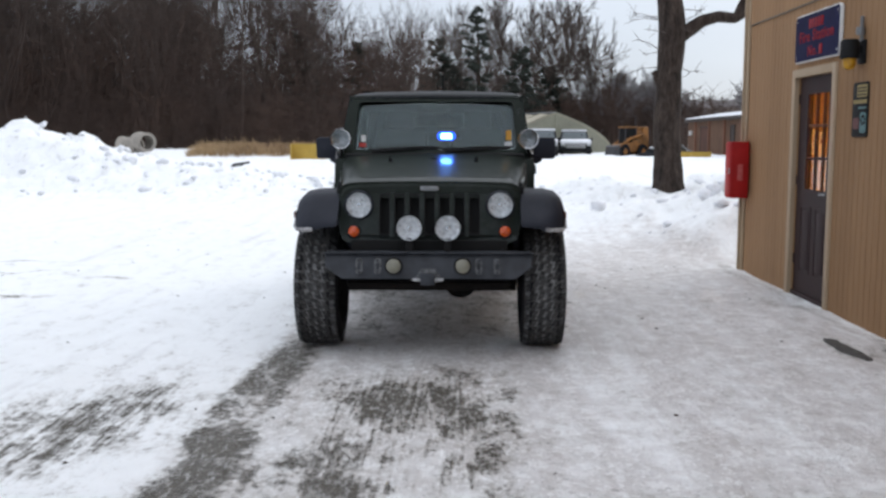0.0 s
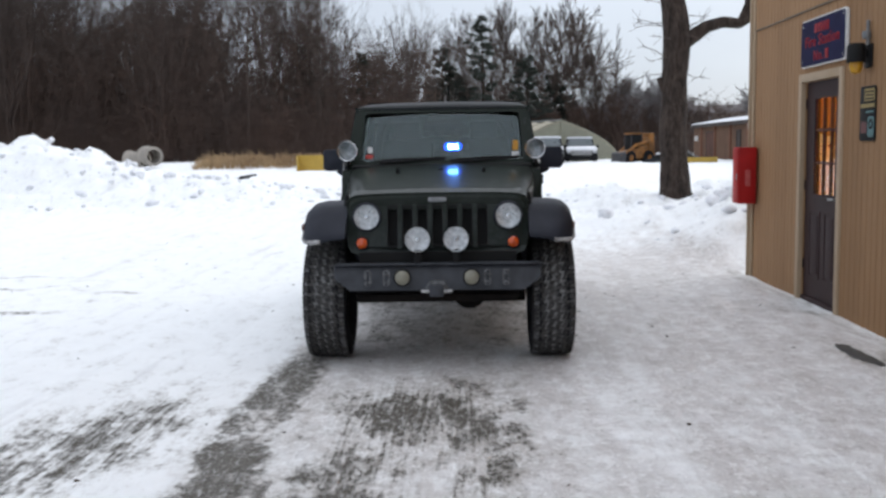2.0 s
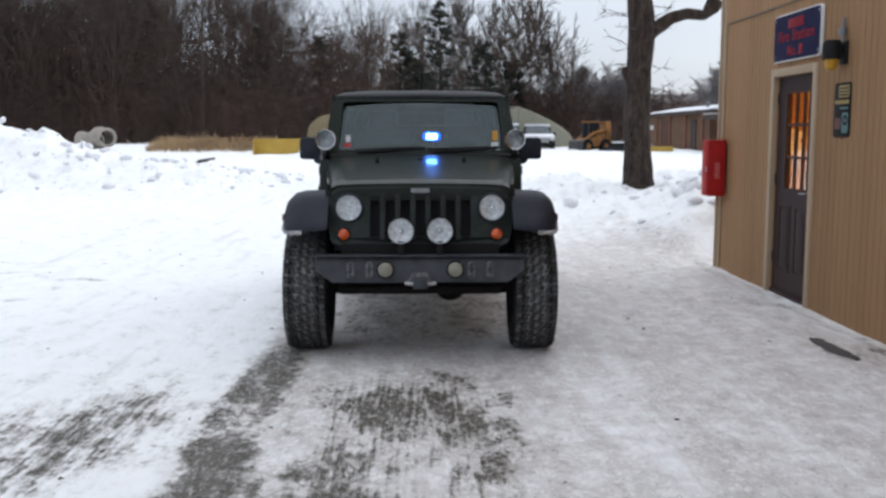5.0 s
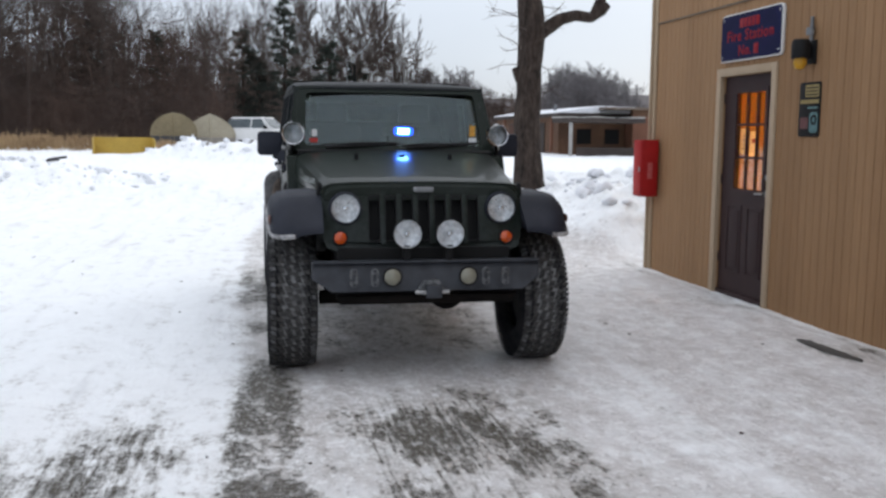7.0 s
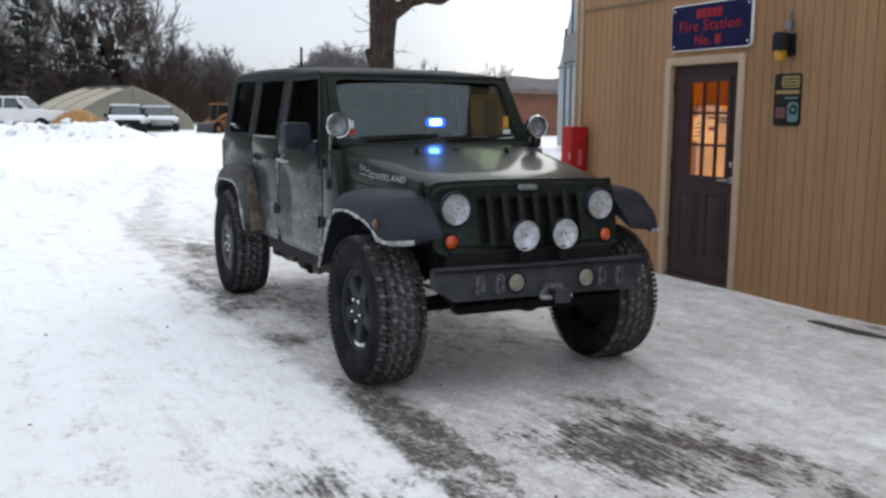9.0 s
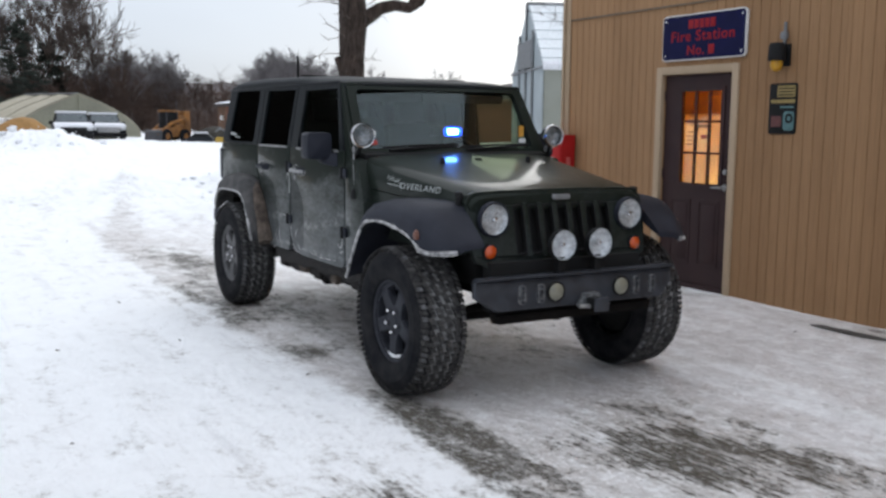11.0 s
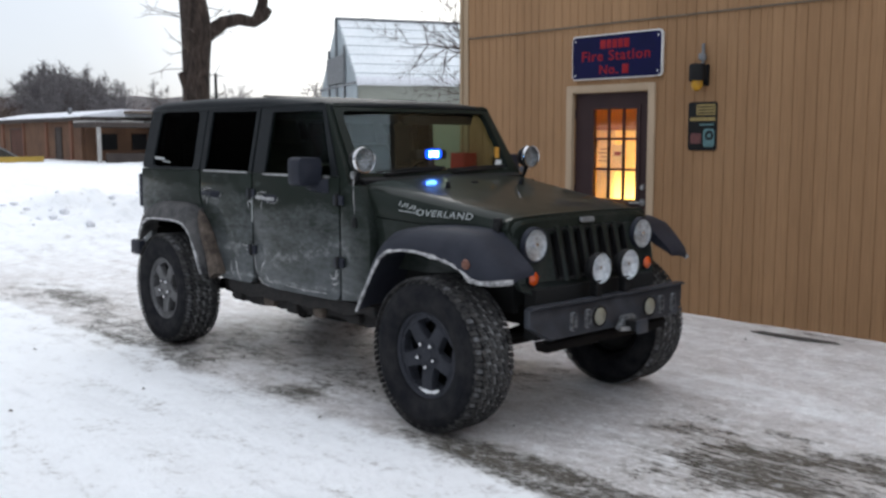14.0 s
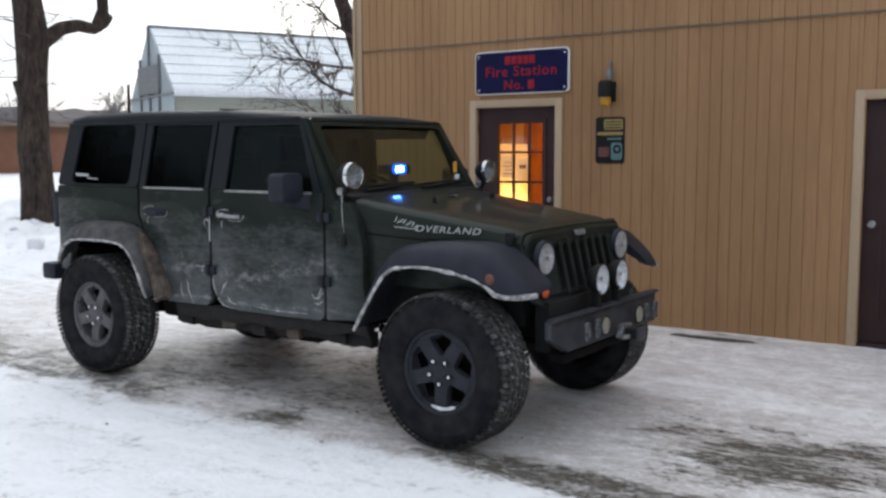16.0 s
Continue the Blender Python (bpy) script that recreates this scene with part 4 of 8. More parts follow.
def build_wall_fittings():
    # name sign over the door
    sign = thing("station_sign", "navy sign with red lettering and white rim above the door", "sign")
    y0, y1, z0, z1 = 1.445, 2.490, 2.085, 2.505
    x = WALL_X - 0.012
    part("rim", prism(bmesh.new(), rounded(y0, y1, z0, z1, 0.045), "x", x - 0.020, x + 0.009, 0.004), M_WHITE, sign, "worn white metal rim")
    part("face", prism(bmesh.new(), rounded(y0 + .011, y1 - .011, z0 + .011, z1 - .011, 0.038), "x", x - 0.024, x - 0.019), M_NAVY, sign)
    turn = Matrix(((0, 0, -1, 0), (-1, 0, 0, 0), (0, 1, 0, 0), (0, 0, 0, 1)))
    cy = (y0 + y1) / 2
    bars = part("name_bar", box(bmesh.new(), x - 0.028, x - 0.0235, cy - 0.16, cy + 0.175, z1 - 0.135, z1 - 0.055, 0.004), M_SIGNRED, sign)
    for k in range(4):
        part("bar_gap", box(bmesh.new(), x - 0.0295, x - 0.0275, cy - 0.10 + 0.066 * k, cy - 0.090 + 0.066 * k, z1 - 0.137, z1 - 0.053), M_NAVY, sign)
    lettering("lettering", "Fire Station", 0.135, M_SIGNRED, Matrix.Translation((x - 0.026, cy, z0 + 0.215)) @ turn, sign, 0.002, 0, 1.12, 1.12)
    lettering("lettering", "No.", 0.125, M_SIGNRED, Matrix.Translation((x - 0.026, cy + 0.075, z0 + 0.085)) @ turn, sign, 0.002, 0, 1.1, 1.1)
    part("number_bar", box(bmesh.new(), x - 0.028, x - 0.0235, cy - 0.155, cy - 0.085, z0 + 0.045, z0 + 0.13, 0.004), M_SIGNRED, sign)
    for yy in (y0 + 0.045, y1 - 0.045):
        for zz in (z0 + 0.05, z1 - 0.05):
            part("screw", lathe(bmesh.new(), [(0.0, -0.004), (0.009, -0.003), (0.011, 0.0)], (x - 0.024, yy, zz), "x", 12), M_CHROME, sign)
    # porch lamp
    lampo = thing("wall_lamp", "black outdoor wall lamp with yellow bulb by the door", "wall lamp")
    ly, lz = 1.03, 2.07
    part("back_plate", box(bmesh.new(), WALL_X - 0.028, WALL_X - 0.001, ly - 0.055, ly + 0.055, lz - 0.09, lz + 0.09, 0.006), M_BLACK, lampo)
    part("conduit", tube(bmesh.new(), [(WALL_X - 0.025, ly, lz + 0.08), (WALL_X - 0.025, ly, lz + 0.27)], 0.014, 10), M_GREY, lampo)
    part("junction", lathe(bmesh.new(), [(0.0, 0.03), (0.03, 0.028), (0.034, 0.0), (0.03, -0.03)], (WALL_X - 0.035, ly, lz + 0.16), "z", 14), M_GREY, lampo)
    part("shade", lathe(bmesh.new(), [(0.0, 0.10), (0.055, 0.095), (0.07, 0.07), (0.07, -0.05), (0.062, -0.05), (0.062, 0.06)], (WALL_X - 0.11, ly, lz), "z", 20), M_BLACK, lampo)
    part("arm", box(bmesh.new(), WALL_X - 0.07, WALL_X - 0.02, ly - 0.02, ly + 0.02, lz - 0.01, lz + 0.05, 0.005), M_BLACK, lampo)
    part("bulb", lathe(bmesh.new(), [(0.028, 0.0), (0.048, -0.05), (0.05, -0.09), (0.036, -0.125), (0.0, -0.14)], (WALL_X - 0.11, ly, lz), "z", 18), M_YELLOWLAMP, lampo, "yellow bug-light bulb")
    # notice plate below it
    plq = thing("notice_plate", "black notice plate with yellow and teal print below the lamp", "sign")
    py0, py1, pz0, pz1 = 0.885, 1.172, 1.420, 1.842
    px = WALL_X - 0.002
    part("plate", prism(bmesh.new(), rounded(py0, py1, pz0, pz1, 0.028), "x", px - 0.010, px, 0.002), M_BLACK, plq)
    yl = material("faded_yellow_print", (0.34, 0.25, 0.09), (0.22, 0.16, 0.05), 30, 0.5)
    te = material("teal_print", (0.11, 0.22, 0.22), (0.06, 0.13, 0.14), 30, 0.5)
    dr = material("dull_red_print", (0.14, 0.045, 0.04), (0.09, 0.03, 0.03), 30, 0.5)
    part("print_block", prism(bmesh.new(), rounded(py0 + .016, py1 - .085, pz1 - .115, pz1 - .02, 0.012), "x", px - 0.0125, px - 0.0095), yl, plq)
    part("print_line", box(bmesh.new(), px - 0.0125, px - 0.0095, py0 + .014, py1 - .02, pz1 - .165, pz1 - .135), yl, plq)
    for k in range(3):
        part("print_line", box(bmesh.new(), px - 0.0138, px - 0.0120, py0 + .03, py1 - .10, pz1 - .05 - .026 * k, pz1 - .04 - .026 * k), M_BLACK, plq)
    part("print_line", box(bmesh.new(), px - 0.0125, px - 0.0095, py0 + .03, py1 - .12, pz1 - .205, pz1 - .19), te, plq)
    part("print_block", prism(bmesh.new(), rounded(py0 + .02, py0 + .13, pz0 + .03, pz0 + .19, 0.03), "x", px - 0.0125, px - 0.0095), te, plq)
    part("print_ring", ring_panel(bmesh.new(), rounded(py0 + .03, py0 + .11, pz0 + .09, pz0 + .17, 0.035), rounded(py0 + .05, py0 + .09, pz0 + .11, pz0 + .15, 0.018), lambda u, v, d: (px - 0.0145 + d, u, v), 0.002), M_BLACK, plq)
    part("print_block", prism(bmesh.new(), rounded(py0 + .15, py1 - .03, pz0 + .06, pz0 + .15, 0.015), "x", px - 0.0125, px - 0.0095), dr, plq)
    # red cabinet at the corner
    bx = thing("red_wall_box", "red metal cabinet fixed at the station corner", "wall box")
    body = part("body", box(bmesh.new(), WALL_X - 0.205, WALL_X - 0.023, 3.825, 4.045, 0.770, 1.375, 0.003), M_REDBOX, bx)
    part("box_door", box(bmesh.new(), WALL_X - 0.217, WALL_X - 0.206, 3.835, 4.035, 0.785, 1.36, 0.004), M_REDBOX, bx)
    # pale bar painted for the reflection down the box's side
    part("label_bar", box(bmesh.new(), WALL_X - 0.14, WALL_X - 0.085, 3.8225, 3.825, 0.96, 1.13, 0.001), material("red_box_glint", (0.50, 0.12, 0.11), (0.42, 0.06, 0.06), 30, 0.6), bx)
    part("latch", box(bmesh.new(), WALL_X - 0.226, WALL_X - 0.217, 3.85, 3.875, 1.03, 1.09, 0.003), M_WORNCHROME, bx)
    # grate let into the ice by the wall
    gr = thing("drain_mat", "dark rubber mat strip frozen into the ice by the wall", "mat")
    mrng = random.Random(4)
    edge = [(2.80 + (0.060 + 0.022 * mrng.uniform(-1, 1)) * math.cos(t), -0.15 + (0.36 + 0.04 * mrng.uniform(-1, 1)) * math.sin(t)) for t in (2 * math.pi * k / 22 for k in range(22))]
    bm = prism(bmesh.new(), edge, "z", -0.03, 0.004, 0.002)
    part("mat", bm, M_WETRUBBER, gr)


build_wall_fittings()


# ---- the vehicle: four-door off-roader, nose towards -y, front axle over the origin ----
AXLES = (0.0, 2.945)
TYRE_R = 0.410


def build_wheel(name_parent, x_out, y, rim_mat, label, lift=0.0):
    """Wheel with its outer face at x_out (negative: the side at -x)."""
    s = 1 if x_out > 0 else -1
    w = 0.285
    xc = x_out - s * w / 2
    wheel = new("wheel")
    wheel.parent = name_parent
    tagged(wheel, label)
    R = TYRE_R
    def P(r, d):
        return (r, s * d)

    def Q(r, d):
        """Tyre profile: sidewall heights counted from the rim."""
        return (0.222 + (r - 0.222) * (R - 0.222) / 0.216, s * d)
    c = (xc, y, R + lift)
    h = w / 2
    prof = [Q(0.222, h - 0.045), Q(0.235, h - 0.022), Q(0.262, h - 0.008), Q(0.300, h), Q(0.345, h - 0.001), Q(0.380, h - 0.010), Q(0.406, h - 0.024), P(R - 0.014, h - 0.050),
            P(R - 0.010, h * 0.4), P(R - 0.009, 0), P(R - 0.010, -h * 0.4), P(R - 0.014, -h + 0.05), Q(0.40, -h + 0.02), Q(0.34, -h), Q(0.28, -h), Q(0.235, -h + 0.03), Q(0.222, -h + 0.05)]
    tyre = part("tyre", lathe(bmesh.new(), prof, c, "x", 64), M_TYRE, wheel)
    # tread: shoulder lugs and three rows of blocks
    bm = bmesh.new()
    n = 80
    trng = random.Random(int(y * 10) + (3 if s > 0 else 0))
    rows = ((h - 0.024, 0.036, 0.0, 0.80, 0.016), (-h + 0.024, 0.036, 0.5, 0.80, 0.016), (0.072, 0.030, 0.3, 0.86, 0.0), (0.024, 0.030, 0.8, 0.86, 0.0), (-0.024, 0.030, 0.3, 0.86, 0.0), (-0.072, 0.030, 0.8, 0.86, 0.0))
    for d, wid, ph, fill, drop in rows:
        for k in range(n):
            a0 = 2 * math.pi * (k + ph) / n
            a1 = a0 + 2 * math.pi / n * fill
            wob = 0.0 if drop else 0.0055 * (1 if k % 2 else -1)
            vs = []
            for r in (R - 0.012, R):
                for a, sk in ((a0, 0.006), (a1, -0.006)):
                    for e in (-1, 1):
                        dd = d + wob + e * wid / 2 + sk
                        rr = r - (drop if (e * d > 0 and r == R) else 0.0)
                        if abs(dd) > h - 0.004:
                            dd = math.copysign(h - 0.004, dd)
                        vs.append(bm.verts.new((c[0] + s * dd, c[1] + rr * math.cos(a), c[2] + rr * math.sin(a))))
            for i_f, f in enumerate(((0, 1, 3, 2), (4, 6, 7, 5), (0, 4, 5, 1), (2, 3, 7, 6), (0, 2, 6, 4), (1, 5, 7, 3))):
                fc = bm.faces.new([vs[i] for i in f])
                # dusty shoulder faces painted pale, as if their edges catch the sky
                if i_f == 1 and trng.random() < (0.42 if drop else 0.0):
                    fc.material_index = 1
    # side biters on the sidewall shoulder
    for k in range(n):
        a0 = 2 * math.pi * k / n
        a1 = a0 + 2 * math.pi / n * (0.62 if k % 2 else 0.42)
        r0 = R - 0.034 if k % 2 else R - 0.026
        vs = [bm.verts.new((c[0] + s * dd, c[1] + r * math.cos(a), c[2] + r * math.sin(a))) for r, dd in ((r0, h - 0.026), (R - 0.016, h - 0.044), (r0, h - 0.019), (R - 0.014, h - 0.032)) for a in (a0, a1)]
        for f in ((0, 1, 3, 2), (4, 6, 7, 5), (0, 4, 5, 1), (2, 3, 7, 6), (0, 2, 6, 4), (1, 5, 7, 3)):
            bm.faces.new([vs[i] for i in f])
    part("tread", bm, M_TREAD, tyre, "dusty chunky tread lugs, some faces painted as catching sky").data.materials.append(M_LUGEDGE)
    part("tread_base", lathe(bmesh.new(), [P(R - 0.017, h - 0.044), P(R - 0.0085, h * 0.4), P(R - 0.0075, 0), P(R - 0.0085, -h * 0.4), P(R - 0.017, -h + 0.044)], c, "x", 64), M_GROOVE, tyre, "dirty snow packed into the tread grooves")
    # ring of moulded lettering on the sidewall, worn away: a raised band
    part("sidewall_band", lathe(bmesh.new(), [Q(0.316, h - 0.0005), Q(0.321, h + 0.0012), Q(0.350, h + 0.0005), Q(0.355, h - 0.003)], c, "x", 64), M_TYRE, tyre)
    # rim barrel and lip
    f = h - 0.038
    rim = part("rim", lathe(bmesh.new(), [P(0.222, f - 0.010), P(0.230, f + 0.002), P(0.224, f + 0.006), P(0.212, f - 0.004), P(0.205, f - 0.03), P(0.200, -h + 0.06)], c, "x", 48), rim_mat, wheel)
    part("brake_disc", lathe(bmesh.new(), [P(0.02, f - 0.11), P(0.165, f - 0.11), P(0.165, f - 0.13), P(0.02, f - 0.13)], c, "x", 32), M_UNDER, wheel)
    part("wheel_back", lathe(bmesh.new(), [P(0.0, f - 0.16), P(0.202, f - 0.16)], c, "x", 24), M_GAP, wheel)
    # five broad spokes that leave five wedge-shaped windows
    bm = bmesh.new()
    for k in range(5):
        a = math.pi / 2 + 2 * math.pi * k / 5 + math.pi / 5
        def pt(r, t, d):
            return (c[0] + s * d, c[1] + r * math.cos(a + t), c[2] + r * math.sin(a + t))
        rings = []
        for r, half, d in ((0.050, 0.63, f - 0.020), (0.084, 0.56, f - 0.013), (0.112, 0.40, f - 0.006), (0.145, 0.285, f - 0.003), (0.175, 0.235, f - 0.003), (0.186, 0.31, f - 0.005), (0.195, 0.632, f - 0.008), (0.214, 0.632, f - 0.010)):
            rings.append([pt(r, -half, d - 0.010), pt(r, -half * 0.86, d), pt(r, 0, d - 0.002), pt(r, half * 0.86, d), pt(r, half, d - 0.010), pt(r, half, d - 0.045), pt(r, -half, d - 0.045)])
        loft(bm, rings)
    part("spokes", bm, rim_mat, rim)
    part("hub", lathe(bmesh.new(), [P(0.0, f - 0.006), P(0.030, f - 0.006), P(0.036, f - 0.012), P(0.084, f - 0.014), P(0.090, f - 0.04)], c, "x", 30), rim_mat, rim)
    for k in range(5):
        a = -math.pi / 2 + 2 * math.pi * k / 5
        q = (xc, y + 0.0635 * math.cos(a), c[2] + 0.0635 * math.sin(a))
        part("lug_nut", lathe(bmesh.new(), [P(0.0, f + 0.012), P(0.009, f + 0.012), P(0.013, f + 0.004), P(0.0135, f - 0.016)], q, "x", 6), M_CHROME, rim)
    if s < 0 and y < 1:
        arc = [(c[0] + s * (f - 0.012), y + 0.196 * math.cos(a), c[2] + 0.196 * math.sin(a)) for a in (radians(v) for v in (-118, -108, -98, -88, -78, -70))]
        part("snow_clump", tube(bmesh.new(), arc, [0.004, 0.011, 0.009, 0.013, 0.009, 0.003], 7), M_CLOD, wheel, "bit of snow caught in the rim")
    return wheel


def hood_w(y):
    return 0.575 + (y + 0.33) * 0.118


def hood_z(y):
    return 1.137 + (y + 0.33) * 0.144 - 0.02 * max(0.0, (-0.20 - y) / 0.15) ** 2


def hood_seam(y):
    return 1.028 + (y + 0.33) * 0.062


def side_x(z):
    """Half width of the cabin side: upright below the belt, leaning in above it."""
    return 0.745 if z < 1.31 else 0.745 - (z - 1.31) * 0.15


def flare(parent, stations, s, label="", mat=None):
    """Wheel-arch flare lofted through (y, lip z, top z, outer x) stations."""
    rings = []
    for y, zl, zt, xo in stations:
        t = max(zt, zl + 0.03)
        k = t - zl
        rings.append([(s * 0.585, y, t), (s * (xo - 0.13), y, t - 0.004), (s * (xo - 0.060), y, t - k * 0.14), (s * (xo - 0.018), y, t - k * 0.42), (s * xo, y, zl + k * 0.18), (s * (xo + 0.002), y, zl + 0.004),
                      (s * (xo - 0.010), y, zl - 0.004), (s * (xo - 0.035), y, zl + 0.008), (s * (xo - 0.10), y, zl + k * 0.45), (s * 0.585, y, zl + k * 0.55)])
    fl = part("fender_flare", loft(bmesh.new(), rings), mat or M_PLASTIC, parent, label, 40)
    lip, rad = [], []
    for (y0, z0, _, x0), (y1, z1, _, x1) in zip(stations, stations[1:]):
        for k in range(4):
            t = k / 4
            y = y0 + (y1 - y0) * t
            nz_ = noise.noise(Vector((y * 9, s * 3, 2))) + 0.6 * noise.noise(Vector((y * 31, s * 3, 7)))
            lip.append((s * (x0 + (x1 - x0) * t - 0.003), y, z0 + (z1 - z0) * t + 0.002))
            rad.append(max(0.003, 0.0095 + 0.007 * nz_ + 0.005 * smoothstep(-0.25, -0.36, y)))
    part("salt_edge", tube(bmesh.new(), lip, rad, 6), M_SALT, fl, "pale salt-crusted lip")
    return fl


def build_vehicle():
    car = thing("off_road_vehicle", "dirty dark green four-door off-road vehicle parked on packed snow", "car")
    # --- core of the tub and engine bay (dark, behind the panels) ---
    tub = [(0.62, 0.60), (2.26, 0.60), (2.42, 0.93), (2.52, 0.99), (3.20, 0.99), (3.32, 0.86), (3.36, 0.66), (3.46, 0.66), (3.47, 0.98), (0.62, 0.98)]
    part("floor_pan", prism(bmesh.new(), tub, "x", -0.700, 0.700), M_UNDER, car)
    part("engine_bay", box(bmesh.new(), -0.50, 0.50, -0.28, 0.66, 0.62, 1.06), M_GAP, car)
    part("firewall", box(bmesh.new(), -0.66, 0.66, 0.62, 0.70, 0.62, 1.20), M_GAP, car)
    for s in (-1, 1):
        part("inner_fender", prism(bmesh.new(), [(-0.30, 0.80), (0.60, 0.62), (0.64, 1.06), (-0.30, 1.03)], "x", s * 0.50, s * 0.56), M_GAP, car)
    # --- hood ---
    rings = []
    for y in (-0.345, -0.335, -0.30, -0.22, -0.10, 0.10, 0.30, 0.50, 0.66, 0.72):
        w, z, q = hood_w(y), hood_z(y), hood_seam(y)
        if y < -0.34:
            z -= 0.012
        half = [(w, q), (w + 0.004, q + 0.03), (w - 0.001, z - 0.072), (w - 0.014, z - 0.042), (w - 0.045, z - 0.020), (w - 0.10, z - 0.010), (w - 0.22, z - 0.004), (0.16, z)]
        rings.append([(x, y, zz) for x, zz in half] + [(0.0, y, z + 0.003)] + [(-x, y, zz) for x, zz in reversed(half)])
    hood = part("hood", loft(bmesh.new(), rings), M_PAINT, car, "glossy dark green hood", 28)
    for s in (-1, 1):
        # rubber latch
        latch = part("hood_latch", box(bmesh.new(), s * 0.582, s * 0.605, -0.285, -0.235, 1.075, 1.125, 0.006), M_BLACK, hood)
        latch2 = part("hood_latch", box(bmesh.new(), s * 0.585, s * 0.612, -0.278, -0.242, 0.985, 1.100, 0.008), M_BLACK, hood)
        part("hood_bumper", lathe(bmesh.new(), [(0.0, 0.035), (0.012, 0.032), (0.016, 0.0), (0.016, -0.02)], (s * 0.31, 0.42, hood_z(0.42)), "z", 12), M_BLACK, hood)
        # side panel under the hood seam
        poly = [(-0.31, 0.80), (-0.31, hood_seam(-0.31) - 0.006), (0.64, hood_seam(0.64) - 0.006), (0.64, 0.80)]
        bm = bmesh.new()
        lo = [bm.verts.new((s * (hood_w(y) - 0.001), y, z)) for y, z in poly]
        hi = [bm.verts.new((s * (hood_w(y) - 0.03), y, z)) for y, z in poly]
        for i in range(4):
            bm.faces.new((lo[i], lo[(i + 1) % 4], hi[(i + 1) % 4], hi[i]))
        bm.faces.new(lo)
        bm.faces.new(hi[::-1])
        part("fender_side", bm, M_PAINT, car)
    part("washer_nozzle", box(bmesh.new(), -0.02, 0.02, 0.50, 0.53, hood_z(0.5) - 0.002, hood_z(0.5) + 0.012, 0.004), M_BLACK, hood)
    # hood lettering on both flanks
    for s in (-1, 1):
        ang = math.atan(0.118)
        y = 0.11
        x = s * (hood_w(y) + 0.0062)
        if s < 0:
            m = Matrix.Translation((x, y, 1.121)) @ Euler((radians(90), 0, -math.pi / 2 + ang)).to_matrix().to_4x4() @ Euler((0, 0, radians(-0.8))).to_matrix().to_4x4()
        else:
            m = Matrix.Translation((x, y, 1.121)) @ Euler((radians(90), 0, math.pi / 2 - ang)).to_matrix().to_4x4() @ Euler((0, 0, radians(0.8))).to_matrix().to_4x4()
        lettering("hood_lettering", "OVERLAND", 0.050, M_DECAL, m, hood, 0.0006, 0.28, 1.14, 1.40)
        bm = bmesh.new()
        for k in range(8):
            y0 = 0.295 + 0.018 * k
            xx, zz = s * (hood_w(y0) + 0.0055), 1.128 + 0.0035 * k + 0.004 * (k % 3)
            hh = 0.016 + 0.010 * ((k * 5) % 3) / 2
            prism(bm, [(y0 + 0.006, zz), (y0 + 0.015, zz), (y0 - 0.001, zz + hh), (y0 - 0.010, zz + hh)], "x", xx, xx + s * 0.001)
        for k in range(5):
            y0 = 0.285 + 0.030 * k
            xx = s * (hood_w(y0 + 0.015) + 0.0055)
            prism(bm, [(y0, 1.117 + 0.002 * k), (y0 + 0.031, 1.119 + 0.002 * k), (y0 + 0.031, 1.125 + 0.002 * k), (y0, 1.122 + 0.002 * k)], "x", xx, xx + s * 0.001)
        part("decal", bm, M_DECAL, hood, "pale grey script decal")
    # --- cowl and wipers ---
    part("cowl", prism(bmesh.new(), [(0.725, 1.19), (0.725, 1.285), (0.80, 1.300), (0.86, 1.29), (0.86, 1.19)], "x", -0.675, 0.675, 0.006), M_BLACK, car)
    for x0, x1 in ((-0.46, 0.02), (0.10, 0.58)):
        wip = part("wiper", tube(bmesh.new(), [(x0 - 0.02, 0.79, 1.312), (x0 + 0.20, 0.805, 1.325), (x1, 0.825, 1.338)], [0.011, 0.009, 0.006], 6), M_BLACK, car)
        part("blade", tube(bmesh.new(), [(x0 - 0.05, 0.822, 1.330), (x0 + 0.2, 0.828, 1.342), (x1 + 0.02, 0.832, 1.348)], 0.007, 6), M_BLACK, wip)
    # --- windshield frame and glass ---
    def ws(u, v, d):
        z = 1.285 + v * 0.455
        return (u, 0.795 + v * 0.275 + d, z - d * 0.2)
    ou = [(-0.690, 0), (0.690, 0), (0.655, 1.0), (-0.655, 1.0)]
    inn = [(-0.625, 0.085), (0.625, 0.085), (0.600, 0.90), (-0.600, 0.90)]
    def soften(q, r):
        out = []
        for i, p in enumerate(q):
            a, b = Vector(q[i - 1]), Vector(q[(i + 1) % 4])
            p = Vector(p)
            sc = Vector((1, 0.45))
            for k in range(4):
                t = k / 3
                pa = p + (a - p).normalized() * r
                pb = p + (b - p).normalized() * r
                e = pa * (1 - t) ** 2 + p * 2 * t * (1 - t) + pb * t * t
                out.append((e.x, e.y))
        return out
    frame_ob = part("windshield_frame", ring_panel(bmesh.new(), soften(ou, 0.05), soften(inn, 0.06), ws, 0.045), M_PAINT, car)
    bm = bmesh.new()
    rows = []
    for v, half in ((0.07, 0.640), (0.5, 0.625), (0.92, 0.610)):
        rows.append([])
        for k in range(17):
            u = half * (k / 8 - 1)
            p = ws(u, v, 0.010)
            rows[-1].append(bm.verts.new((p[0], p[1] + 0.075 * u * u, p[2])))
    for lo_row, hi_row in zip(rows, rows[1:]):
        for k in range(16):
            bm.faces.new((lo_row[k], lo_row[k + 1], hi_row[k + 1], hi_row[k]))
    g = part("windshield", bm, M_WINDSHIELD, frame_ob)
    g.visible_shadow = False
